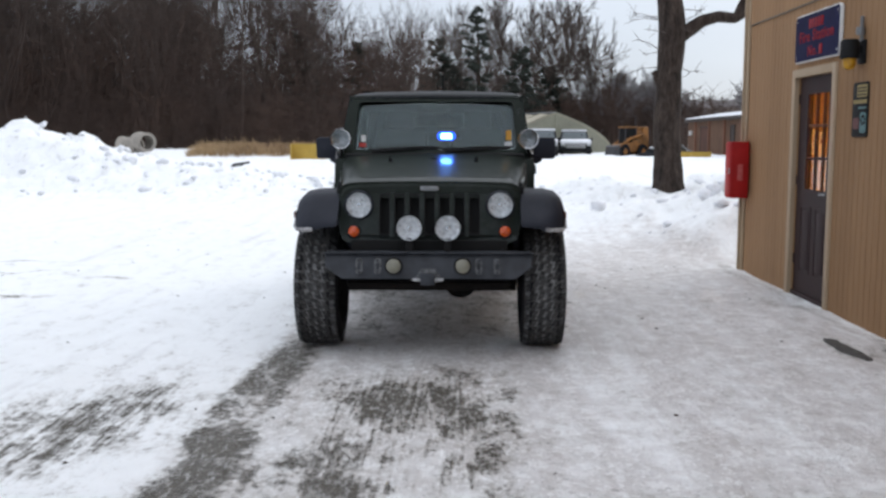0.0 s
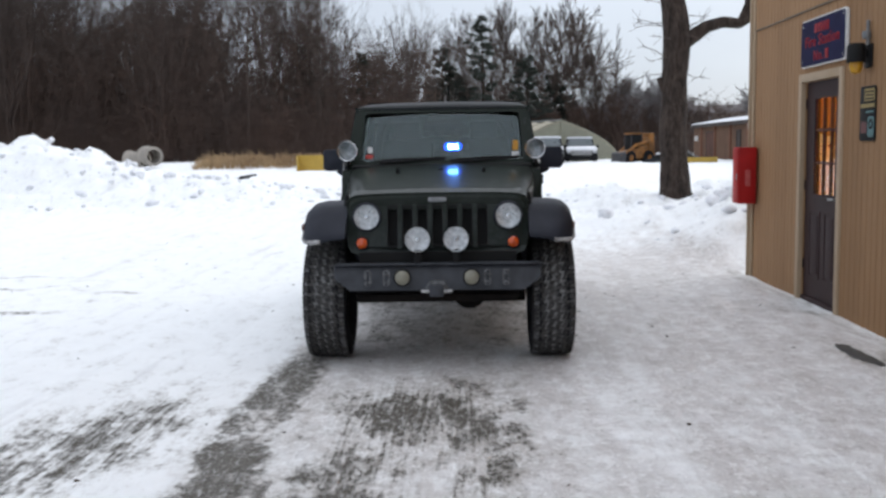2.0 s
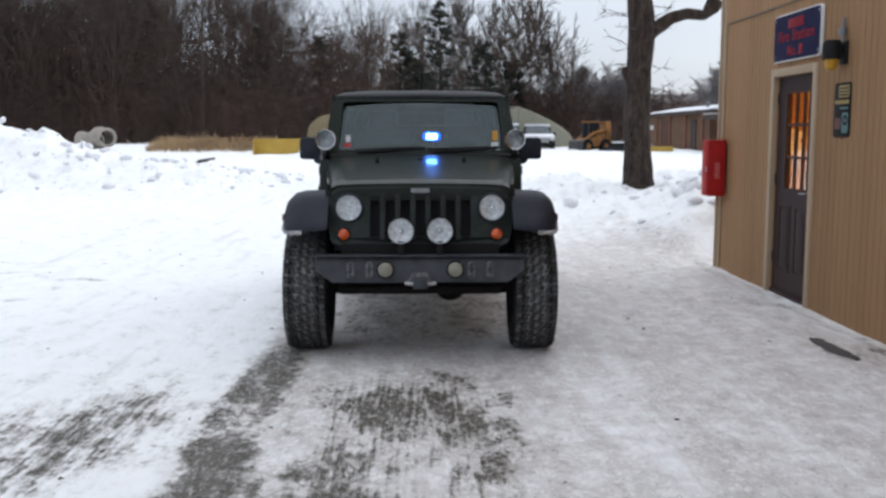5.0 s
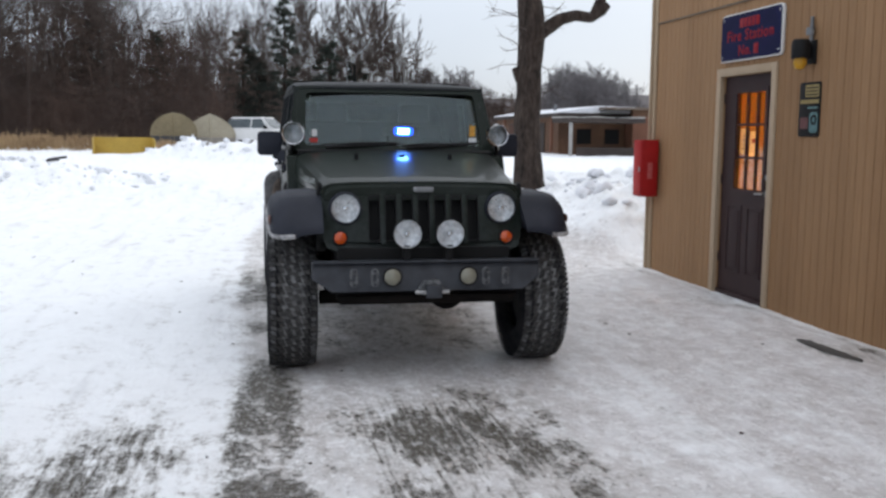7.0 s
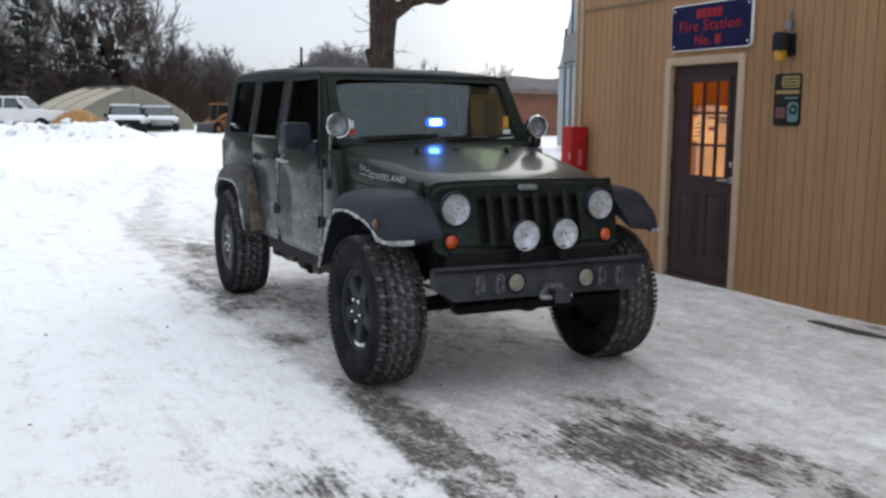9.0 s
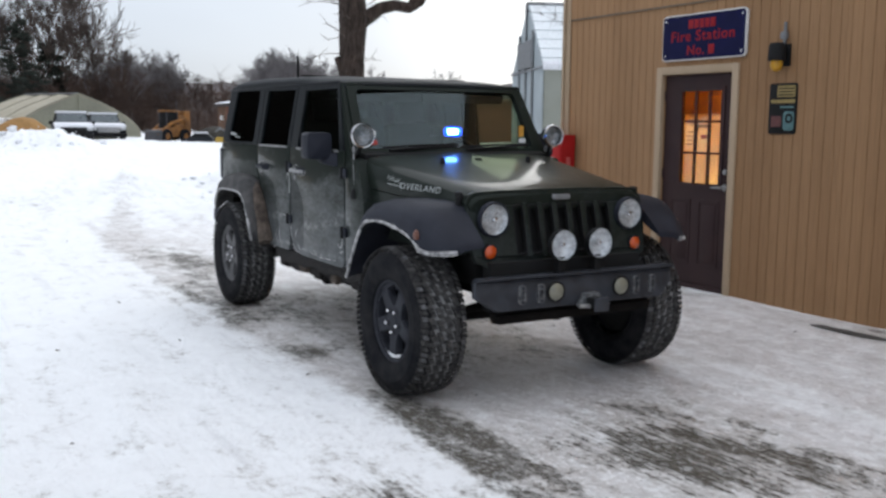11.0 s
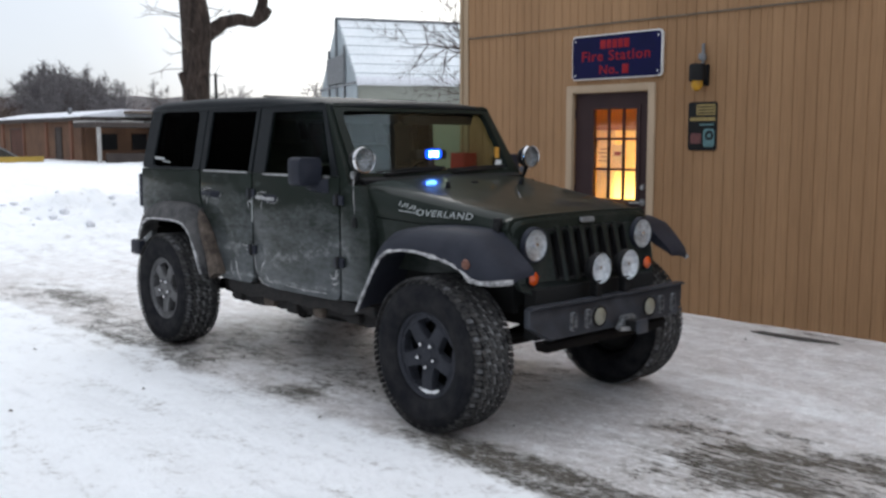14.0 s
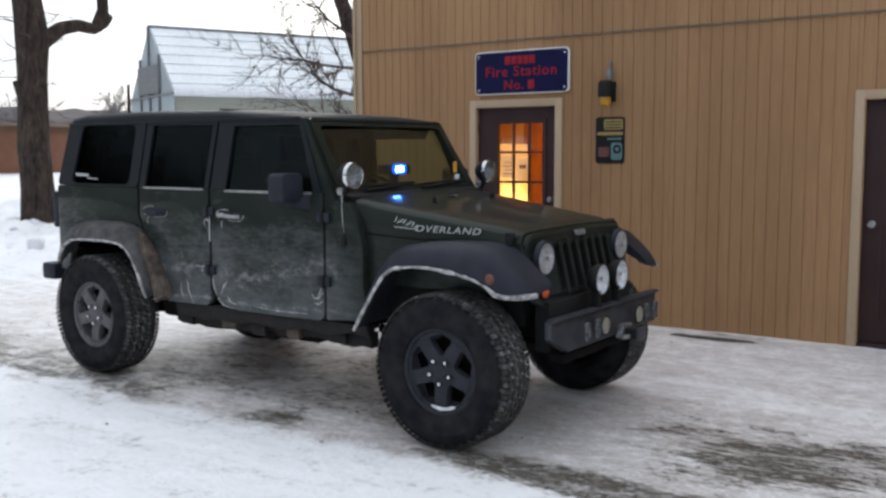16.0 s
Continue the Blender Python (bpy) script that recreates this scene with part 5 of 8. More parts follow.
    # stickers inside the glass, mirror
    part("sticker", prism(bmesh.new(), rounded(0.545, 0.585, 1.395, 1.47, 0.008, 2), "y", 0.878, 0.880), M_STICKER_Y, frame_ob, "yellow inspection sticker")
    part("sticker", prism(bmesh.new(), rounded(0.535, 0.590, 1.345, 1.385, 0.008, 2), "y", 0.860, 0.862), M_WHITE, frame_ob)
    part("sticker", prism(bmesh.new(), rounded(-0.585, -0.530, 1.345, 1.375, 0.008, 2), "y", 0.862, 0.864), M_STICKER_R, frame_ob, "red sticker")
    part("sticker", prism(bmesh.new(), rounded(-0.57, -0.535, 1.385, 1.435, 0.008, 2), "y", 0.880, 0.882), M_WHITE, frame_ob)
    part("rear_view_mirror", box(bmesh.new(), -0.11, 0.11, 1.045, 1.075, 1.615, 1.675, 0.012), M_BLACK, car)
    # --- grille ---
    lean = 0.24
    def lean_it(bm):
        for v in bm.verts:
            v.co.y -= (1.0 - v.co.z) * lean - 0.012 * abs(v.co.x) * 4 * (abs(v.co.x) > 0.3) * (abs(v.co.x) - 0.3) * 4
        return bm
    gy0, gy1 = -0.372, -0.335
    bm = bmesh.new()
    zt, zb = 1.052, 0.792
    pitch, sw = 0.0962, 0.064
    head = [(-0.588, zt), (-0.592, 1.070), (-0.570, 1.108), (-0.53, 1.124), (-0.40, 1.132), (-0.15, 1.136), (0.15, 1.136), (0.40, 1.132), (0.53, 1.124), (0.570, 1.108), (0.592, 1.070), (0.588, zt)]
    prism(bm, head, "y", gy0, gy1, 0.004)
    prism(bm, [(-0.575, zb), (-0.560, 0.758), (-0.50, 0.735), (0.50, 0.735), (0.560, 0.758), (0.575, zb)], "y", gy0, gy1, 0.004)
    edge = 3.5 * pitch - (pitch - sw) / 2
    prism(bm, [(edge, zb), (0.575, zb), (0.592, 0.90), (0.592, 1.0), (0.588, zt), (edge, zt)], "y", gy0, gy1, 0.004)
    prism(bm, [(-edge, zb), (-edge, zt), (-0.588, zt), (-0.592, 1.0), (-0.592, 0.90), (-0.575, zb)], "y", gy0, gy1, 0.004)
    for k in range(6):
        xc = (k - 2.5) * pitch
        hw = (pitch - sw) / 2
        prism(bm, [(xc - hw, zb - 0.01), (xc + hw, zb - 0.01), (xc + hw, zt + 0.01), (xc - hw, zt + 0.01)], "y", gy0 - 0.002, gy1, 0.005)
    grille = part("grille", lean_it(bm), M_PAINT, car, "dark green seven-slot grille")
    bm = box(bmesh.new(), -0.36, 0.36, -0.315, -0.300, 0.77, 1.08)
    part("radiator", lean_it(bm), M_GAP, grille)
    for k in range(7):
        xc = (k - 3) * pitch
        bm = ring_panel(bmesh.new(), rounded(xc - sw / 2 - 0.004, xc + sw / 2 + 0.004, zb - 0.002, zt + 0.004, 0.020), rounded(xc - sw / 2 + 0.003, xc + sw / 2 - 0.003, zb + 0.006, zt - 0.004, 0.018), lambda u, v, d: (u, gy0 - 0.001 + d, v), 0.03)
        part("slot_insert", lean_it(bm), M_BLACK, grille)
    # brand badge as a plain bright shape
    bm = bmesh.new()
    prism(bm, rounded(-0.060, 0.060, 1.074, 1.104, 0.013), "y", -0.384, -0.372, 0.004)
    part("badge", lean_it(bm), M_GREY, grille)
    # headlights and signals
    for s in (-1, 1):
        c = (s * 0.4545, -0.394, 0.984)
        hl = new("headlight")
        hl.parent = car
        part("bezel", lathe(bmesh.new(), [(0.094, 0.022), (0.092, -0.004), (0.088, -0.007), (0.081, -0.006), (0.079, 0.012)], c, "y", 36), M_PLASTIC, hl)
        part("reflector", lathe(bmesh.new(), [(0.080, -0.004), (0.070, 0.002), (0.048, 0.008), (0.0, 0.012)], c, "y", 36), M_HEADREF, hl)
        part("bulb_shield", lathe(bmesh.new(), [(0.0, -0.012), (0.014, -0.009), (0.016, 0.010)], c, "y", 16), M_CHROME, hl)
        part("lens", lathe(bmesh.new(), [(0.080, -0.006), (0.066, -0.014), (0.040, -0.020), (0.0, -0.022)], c, "y", 36), M_LENS, hl).visible_shadow = False
        c = (s * 0.486, -0.408, 0.816)
        ts = part("turn_signal", lathe(bmesh.new(), [(0.0, -0.018), (0.020, -0.015), (0.034, -0.006), (0.036, 0.0)], c, "y", 24), M_ORANGE, car)
        part("signal_rim", lathe(bmesh.new(), [(0.034, -0.004), (0.042, -0.003), (0.043, 0.012)], c, "y", 24), M_BLACK, ts)
    # --- driving lamps on the bumper ---
    for s in (-1, 1):
        c = (s * 0.1215, -0.555, 0.850)
        dl = new("driving_lamp")
        dl.parent = car
        part("shell", lathe(bmesh.new(), [(0.080, -0.008), (0.084, 0.0), (0.082, 0.03), (0.060, 0.065), (0.025, 0.085), (0.0, 0.088)], c, "y", 30), M_BLACK, dl)
        part("reflector", lathe(bmesh.new(), [(0.079, -0.002), (0.068, 0.022), (0.040, 0.040), (0.0, 0.046)], c, "y", 30), M_REFLECT, dl)
        part("bulb", lathe(bmesh.new(), [(0.0, -0.002), (0.013, 0.002), (0.014, 0.03)], c, "y", 12), M_CHROME, dl)
        part("lens", lathe(bmesh.new(), [(0.080, -0.008), (0.062, -0.015), (0.030, -0.020), (0.0, -0.021)], c, "y", 30), M_LENS, dl).visible_shadow = False
        part("bracket", box(bmesh.new(), c[0] - 0.022, c[0] + 0.022, -0.545, -0.500, 0.690, 0.785, 0.005), M_BLACK, dl)
    # --- front bumper ---
    half = [(0.655, 0.690), (0.655, 0.600), (0.545, 0.530), (0.0, 0.530)]
    outline = [(-x, z) for x, z in half[:-1]] + [(x, z) for x, z in reversed(half[:-1])]
    bm = prism(bmesh.new(), outline, "y", -0.625, -0.530, 0.006)
    for v in bm.verts:
        ax = abs(v.co.x)
        if ax > 0.44:
            v.co.y += (ax - 0.44) * 0.42 * (1 if v.co.y < -0.57 else 0.35)
    bumper = part("front_bumper", bm, M_BUMPER, car, "black steel bumper with scuffed edges")
    part("bumper_fold", prism(bmesh.new(), [(-0.66, 0.688), (-0.64, 0.702), (0.64, 0.702), (0.66, 0.688)], "y", -0.560, -0.505, 0.004), M_BUMPER, bumper)
    for s in (-1, 1):
        part("bumper_mount", box(bmesh.new(), s * 0.30, s * 0.42, -0.535, -0.38, 0.58, 0.66, 0.006), M_BLACK, bumper)
    for s in (-1, 1):
        c = (s * 0.2155, -0.626, 0.619)
        fog = part("fog_lamp", lathe(bmesh.new(), [(0.0, -0.012), (0.030, -0.010), (0.044, -0.003), (0.046, 0.004)], c, "y", 26), M_FOG, bumper, "yellowed round fog lamp")
        part("fog_ring", lathe(bmesh.new(), [(0.045, -0.001), (0.055, -0.002), (0.056, 0.006)], c, "y", 26), M_BLACK, fog)
        for xx in (0.315, 0.43):
            part("shackle_lug", ring_panel(bmesh.new(), rounded(s * xx - 0.022, s * xx + 0.022, 0.570, 0.668, 0.018), rounded(s * xx - 0.010, s * xx + 0.010, 0.595, 0.640, 0.009), lambda u, v, d: (u, -0.636 + d, v), 0.014), M_SCUFF, bumper, "scuffed shackle lug")
            for zz in (0.582, 0.655):
                part("bolt", lathe(bmesh.new(), [(0.0, -0.010), (0.009, -0.009), (0.010, 0.0)], (s * xx, -0.636, zz), "y", 6), M_BUMPER, bumper)
    # tow point: arched fairlead, pin and shackle
    bm = prism(bmesh.new(), [(-0.085, 0.535), (-0.045, 0.602), (0.045, 0.602), (0.085, 0.535), (0.055, 0.520), (-0.055, 0.520)], "y", -0.655, -0.62, 0.006)
    part("tow_plate", bm, M_SCUFF, bumper)
    part("tow_receiver", box(bmesh.new(), -0.035, 0.035, -0.735, -0.63, 0.525, 0.580, 0.006), M_BLACK, bumper)
    part("receiver_collar", box(bmesh.new(), -0.044, 0.044, -0.742, -0.722, 0.516, 0.589, 0.006), M_BUMPER, bumper)
    part("tow_pin", tube(bmesh.new(), [(-0.095, -0.668, 0.540), (0.0, -0.680, 0.536), (0.095, -0.668, 0.540)], 0.011, 8), M_WORNCHROME, bumper, "scuffed bright tow pin")
    part("skid_bar", prism(bmesh.new(), [(-0.52, 0.500), (-0.50, 0.450), (0.50, 0.450), (0.52, 0.500)], "y", -0.53, -0.44, 0.010), M_UNDER, car)
    part("bumper_apron", box(bmesh.new(), -0.50, 0.50, -0.44, -0.36, 0.50, 0.76), M_GAP, car)
    # --- flares ---
    front = [(0.555, 0.570, 0.615, 0.885), (0.515, 0.635, 0.715, 0.886), (0.468, 0.710, 0.815, 0.887), (0.40, 0.815, 0.935, 0.888), (0.345, 0.886, 1.002, 0.888), (0.28, 0.928, 1.045, 0.888), (0.16, 0.946, 1.066, 0.888), (0.04, 0.946, 1.074, 0.887), (-0.12, 0.928, 1.074, 0.886),
             (-0.23, 0.904, 1.066, 0.884), (-0.30, 0.872, 1.045, 0.881), (-0.345, 0.838, 1.010, 0.876), (-0.40, 0.828, 0.965, 0.860), (-0.45, 0.828, 0.925, 0.825), (-0.49, 0.832, 0.890, 0.770), (-0.505, 0.834, 0.870, 0.735)]
    rear = [(2.345, 0.590, 0.63, 0.872), (2.38, 0.665, 0.735, 0.876), (2.425, 0.765, 0.86, 0.878), (2.48, 0.855, 0.965, 0.879), (2.535, 0.905, 1.030, 0.880), (2.60, 0.934, 1.062, 0.880), (2.74, 0.946, 1.075, 0.880), (3.00, 0.944, 1.075, 0.880), (3.13, 0.932, 1.062, 0.878), (3.22, 0.895, 1.03, 0.874), (3.29, 0.83, 0.98, 0.866), (3.335, 0.755, 0.90, 0.855)]
    for s in (-1, 1):
        fl = flare(car, front, s, "black plastic fender flare with salt-white lip")
        part("marker_lamp", lathe(bmesh.new(), [(0.0, s * 0.014), (0.020, s * 0.011), (0.028, 0.0)], (s * 0.874, -0.315, 0.915), "x", 16), M_MARKER, fl, "small amber side marker")
        flare(car, rear, s, "black plastic fender flare dusted with road dirt", M_DUSTPLASTIC)
        # caked mud strip behind the rear flare's leading edge
        bm = bmesh.new()
        tube(bm, [(s * 0.765, 2.275, 0.585), (s * 0.770, 2.305, 0.66), (s * 0.772, 2.345, 0.745), (s * 0.772, 2.395, 0.835), (s * 0.770, 2.45, 0.915), (s * 0.765, 2.50, 0.975), (s * 0.760, 2.53, 1.01)], [0.070, 0.064, 0.054, 0.056, 0.048, 0.036, 0.012], 10)
        for v in bm.verts:
            v.co += Vector((0.4, 1, 1)) * (0.016 * noise.noise(v.co * 17) + 0.010 * noise.noise(v.co * 41))
        part("caked_mud", bm, M_MUD, car, "caked brown mud")
    # --- cabin sides ---
    def side(name, poly, s, mat, parent, bevel=0.008, x0=0.700, x1=0.748):
        bm = prism(bmesh.new(), poly, "x", s * x0, s * x1, bevel)
        return part(name, bm, mat, parent)

    def upper(name, outer, inner, s, mat, parent, depth=0.035):
        return part(name, ring_panel(bmesh.new(), outer, inner, lambda u, v, d: (s * (side_x(v) - d), u, v), depth), mat, parent)

    def pane(poly, s, mat, parent):
        bm = bmesh.new()
        vs = [bm.verts.new((s * (side_x(z) - 0.018), y, z)) for y, z in poly]
        bm.faces.new(vs)
        ob = part("window_glass", bm, mat, parent)
        ob.visible_shadow = False
        return ob

    for s in (-1, 1):
        # cowl side with the fender's rear part
        side("cowl_side", [(0.56, 0.60), (0.875, 0.575), (0.875, 1.215), (0.80, 1.265), (0.70, 1.255), (0.645, 1.16), (0.60, 1.00), (0.60, 0.80)], s, M_PAINT, car, 0.008, 0.62)
        part("a_pillar", loft(bmesh.new(), [[(s * 0.690, 0.80, 1.255), (s * 0.690, 0.875, 1.215), (s * 0.742, 0.875, 1.215), (s * 0.738, 0.80, 1.255)],
                                            [(s * 0.640, 1.085, 1.735), (s * 0.640, 1.125, 1.735), (s * 0.678, 1.125, 1.735), (s * 0.674, 1.085, 1.735)]]), M_PAINT, car)
        # front door
        fd = new("front_door")
        fd.parent = car
        poly = [(0.89, 1.305), (0.89, 0.62), (0.905, 0.580), (0.94, 0.565), (1.62, 0.562), (1.72, 0.575), (1.79, 0.62), (1.825, 0.70), (1.835, 0.80), (1.838, 1.305)]
        side("door_skin", poly, s, M_PAINT, fd)
        ou = [(0.905, 1.306), (1.835, 1.306), (1.800, 1.735), (1.105, 1.735)]
        inn = [(0.965, 1.309), (1.700, 1.309), (1.668, 1.698), (1.118, 1.698)]
        upper("window_frame", ou, inn, s, M_TOP, fd)
        pane(inn, s, M_DOORGLASS, fd)
        part("window_sweep", box(bmesh.new(), s * 0.746, s * 0.757, 0.975, 1.70, 1.294, 1.308, 0.003), M_WORNCHROME, fd, "worn pale window sweep")
        # rear door
        rd = new("rear_door")
        rd.parent = car
        poly = [(1.856, 1.305), (1.856, 0.62), (1.875, 0.580), (1.91, 0.565), (2.27, 0.565), (2.315, 0.60), (2.39, 0.78), (2.475, 0.965), (2.51, 1.06), (2.535, 1.12), (2.54, 1.305)]
        side("door_skin", poly, s, M_PAINT, rd)
        ou = [(1.858, 1.306), (2.540, 1.306), (2.500, 1.745), (1.818, 1.735)]
        inn = [(1.895, 1.312), (2.480, 1.312), (2.442, 1.714), (1.860, 1.708)]
        upper("window_frame", ou, inn, s, M_TOP, rd)
        pane(inn, s, M_TINT, rd)
        part("window_sweep", box(bmesh.new(), s * 0.745, s * 0.756, 1.90, 2.48, 1.300, 1.313, 0.003), M_WORNCHROME, rd, "worn pale window sweep")
        # quarter panel and hardtop side
        side("quarter_panel", [(2.556, 1.305), (2.556, 1.12), (2.52, 1.04), (3.30, 1.02), (3.36, 0.70), (3.46, 0.70), (3.475, 1.20), (3.462, 1.305)], s, M_PAINT, car)
        ou = [(2.556, 1.308), (3.462, 1.308), (3.375, 1.755), (2.516, 1.748)]
        inn = [(2.650, 1.322), (3.300, 1.322), (3.220, 1.728), (2.618, 1.722)]
        q = upper("hardtop_side", soften(ou, 0.04), soften(inn, 0.05), s, M_TOP, car)
        pane(inn, s, M_TINT, q)
        part("window_decal", prism(bmesh.new(), [(3.10, 1.372), (3.25, 1.376), (3.25, 1.396), (3.10, 1.388)], "x", s * 0.735, s * 0.7365), M_DECAL, q, "small pale window decal")
        part("window_decal", prism(bmesh.new(), [(3.00, 1.352), (3.12, 1.358), (3.12, 1.366), (3.00, 1.360)], "x", s * 0.738, s * 0.7395), M_DECAL, q)
        # handles, hinges
        for y, door, m in ((1.655, fd, M_WORNCHROME), (2.37, rd, M_PLASTIC)):
            hd = part("handle", tube(bmesh.new(), [(s * 0.750, y + 0.085, 1.150), (s * 0.785, y + 0.070, 1.152), (s * 0.788, y - 0.055, 1.146), (s * 0.750, y - 0.075, 1.144)], [0.014, 0.013, 0.012, 0.013], 8), m, door, "scuffed pull handle")
            part("handle_cup", prism(bmesh.new(), rounded(y - 0.10, y + 0.06, 1.120, 1.172, 0.02), "x", s * 0.746, s * 0.751, 0.002), M_PLASTIC, hd)
            part("lock_button", lathe(bmesh.new(), [(0.0, s * 0.014), (0.014, s * 0.012), (0.017, 0.0)], (s * 0.748, y + 0.075, 1.152), "x", 14), m, hd)
            w_ = 0.0036 if door is fd else 0.0026
            for pts in (((y + 0.02, 1.182), (y + 0.07, 1.186), (y + 0.115, 1.176)), ((y + 0.115, 1.178), (y + 0.125, 1.150), (y + 0.105, 1.128)), ((y - 0.118, 1.158), (y - 0.112, 1.140), (y - 0.098, 1.126)),
                        ((y - 0.095, 1.122), (y - 0.03, 1.116), (y + 0.02, 1.122)), ((y + 0.075, 1.118), (y + 0.085, 1.092), (y + 0.080, 1.070))):
                part("paint_scuff", tube(bmesh.new(), [(s * 0.7485, u + 0.006 * noise.noise(Vector((u * 40, v * 40, 3))), v) for u, v in pts], w_, 5), M_SALT if door is fd else M_WORNCHROME, hd)
        part("paint_scuff", box(bmesh.new(), s * 0.7485, s * 0.7500, 1.842, 1.853, 0.98, 1.15, 0.0005), M_DECAL, fd)
        for y, door in ((0.882, fd), (1.847, rd)):
            for z in (0.80, 1.17):
                hg = part("hinge", box(bmesh.new(), s * 0.748, s * 0.766, y - 0.050, y + 0.045, z - 0.028, z + 0.028, 0.006), M_PLASTIC, door)
                part("hinge_pin", tube(bmesh.new(), [(s * 0.768, y, z - 0.036), (s * 0.768, y, z + 0.036)], 0.011, 8), M_BLACK, hg)
        # sill with caked dirt, frame rail
        part("sill", prism(bmesh.new(), [(0.58, 0.500), (0.72, 0.512), (0.9, 0.478), (1.08, 0.495), (1.3, 0.470), (1.52, 0.492), (1.66, 0.466), (1.8, 0.482), (1.98, 0.462), (2.22, 0.490), (2.24, 0.566), (0.60, 0.566)], "x", s * 0.66, s * 0.722, 0.012), M_SILL, car, "dark mud-caked sill")
        # mirror
        mir = new("side_mirror")
        mir.parent = car
        part("mirror_shell", prism(bmesh.new(), rounded(s * 0.855 - 0.085, s * 0.855 + 0.085, 1.250, 1.418, 0.03), "y", 1.015, 1.135, 0.012), M_PLASTIC, mir)
        part("mirror_glass", prism(bmesh.new(), rounded(s * 0.855 - 0.068, s * 0.855 + 0.068, 1.268, 1.400, 0.02), "y", 1.1345, 1.1370), M_CHROME, mir)
        part("mirror_arm", loft(bmesh.new(), [[(s * 0.75, 0.985, 1.205), (s * 0.75, 1.075, 1.205), (s * 0.75, 1.075, 1.295), (s * 0.75, 0.985, 1.295)],
                                              [(s * 0.80, 1.02, 1.215), (s * 0.80, 1.09, 1.215), (s * 0.80, 1.09, 1.275), (s * 0.80, 1.02, 1.275)],
                                              [(s * 0.835, 1.04, 1.235), (s * 0.835, 1.10, 1.235), (s * 0.835, 1.10, 1.262), (s * 0.835, 1.04, 1.262)]]), M_PLASTIC, mir)
        # pillar spot lamp
        sp = new("spot_lamp")
        sp.parent = car
        c = (s * 0.705, 0.700, 1.405)
        part("shell", lathe(bmesh.new(), [(0.071, -0.012), (0.076, 0.0), (0.074, 0.03), (0.052, 0.075), (0.022, 0.095), (0.0, 0.098)], c, "y", 28), M_BLACK, sp)
        part("rim", lathe(bmesh.new(), [(0.068, -0.012), (0.074, -0.014), (0.078, 0.0), (0.075, 0.012)], c, "y", 28), M_CHROME, sp)
        part("reflector", lathe(bmesh.new(), [(0.068, -0.004), (0.058, 0.018), (0.03, 0.034), (0.0, 0.038)], c, "y", 28), M_SPOTREF, sp)
        part("lens", lathe(bmesh.new(), [(0.068, -0.010), (0.05, -0.016), (0.02, -0.020), (0.0, -0.0205)], c, "y", 28), M_LENS, sp).visible_shadow = False
        part("stem", tube(bmesh.new(), [(s * 0.705, 0.735, 1.34), (s * 0.712, 0.765, 1.29), (s * 0.722, 0.80, 1.262)], 0.014, 8), M_BLACK, sp)
        part("collar", lathe(bmesh.new(), [(0.0, 0.02), (0.02, 0.018), (0.022, -0.018), (0.0, -0.02)], (s * 0.715, 0.775, 1.318), "x", 14), M_WORNCHROME, sp)
        # tail lamp
        tl = part("tail_lamp", box(bmesh.new(), s * 0.60, s * 0.735, 3.475, 3.545, 1.02, 1.24, 0.012), M_RED, car)
        part("lamp_frame", box(bmesh.new(), s * 0.585, s * 0.75, 3.470, 3.530, 1.0, 1.26, 0.012), M_PLASTIC, tl)
    for pts in (((0.90, 0.735), (0.93, 0.70), (0.965, 0.695), (0.985, 0.72)), ((0.905, 0.68), (0.94, 0.662), (0.97, 0.668)), ((1.80, 0.64), (1.825, 0.70), (1.832, 0.78)), ((1.66, 0.572), (1.74, 0.585), (1.79, 0.625)), ((2.02, 0.575), (2.06, 0.64), (2.075, 0.72)), ((0.91, 0.76), (0.93, 0.72), (0.925, 0.69)), ((1.845, 1.10), (1.875, 1.12), (1.90, 1.11), (1.89, 1.07)), ((1.855, 0.83), (1.93, 0.815), (1.985, 0.82)), ((1.87, 0.80), (1.94, 0.79)),
                ((1.70, 0.74), (1.735, 0.70), (1.755, 0.655)), ((1.70, 0.645), (1.67, 0.610), (1.62, 0.60)), ((1.02, 0.600), (1.25, 0.592), (1.45, 0.600)), ((1.50, 0.578), (1.515, 0.61)), ((2.12, 0.60), (2.14, 0.66), (2.13, 0.70))):
        part("scrape", tube(bmesh.new(), [(-0.7475, y, z) for y, z in pts], [0.0025] + [0.0048] * (len(pts) - 2) + [0.0025], 5), M_SALT, car, "pale scrape")
    # antenna on the near cowl
    ant = part("antenna", tube(bmesh.new(), [(-0.742, 0.735, 1.075), (-0.745, 0.745, 1.20), (-0.742, 0.752, 1.335)], [0.006, 0.005, 0.004], 8), M_WORNCHROME, car)
    part("antenna_base", lathe(bmesh.new(), [(0.0, 0.03), (0.012, 0.028), (0.022, 0.0), (0.024, -0.03), (0.0, -0.032)], (-0.748, 0.735, 1.05), "z", 14), M_BLACK, ant)
    # --- roof ---
    rings = []
    for y, dz, dw in ((1.056, -0.056, -0.030), (1.062, -0.046, -0.014), (1.09, -0.032, 0.0), (1.30, -0.006, 0.004), (1.80, 0.026, 0.006), (2.60, 0.040, 0.006), (3.20, 0.034, 0.0), (3.36, 0.020, -0.01), (3.415, -0.01, -0.03)):
        w, z = 0.672 + dw, 1.765 + dz
        half = [(w + 0.006, 1.722 + max(0, dz * 0.5)), (w + 0.010, z - 0.030), (w - 0.006, z - 0.008), (w - 0.045, z + 0.006), (w - 0.20, z + 0.016)]
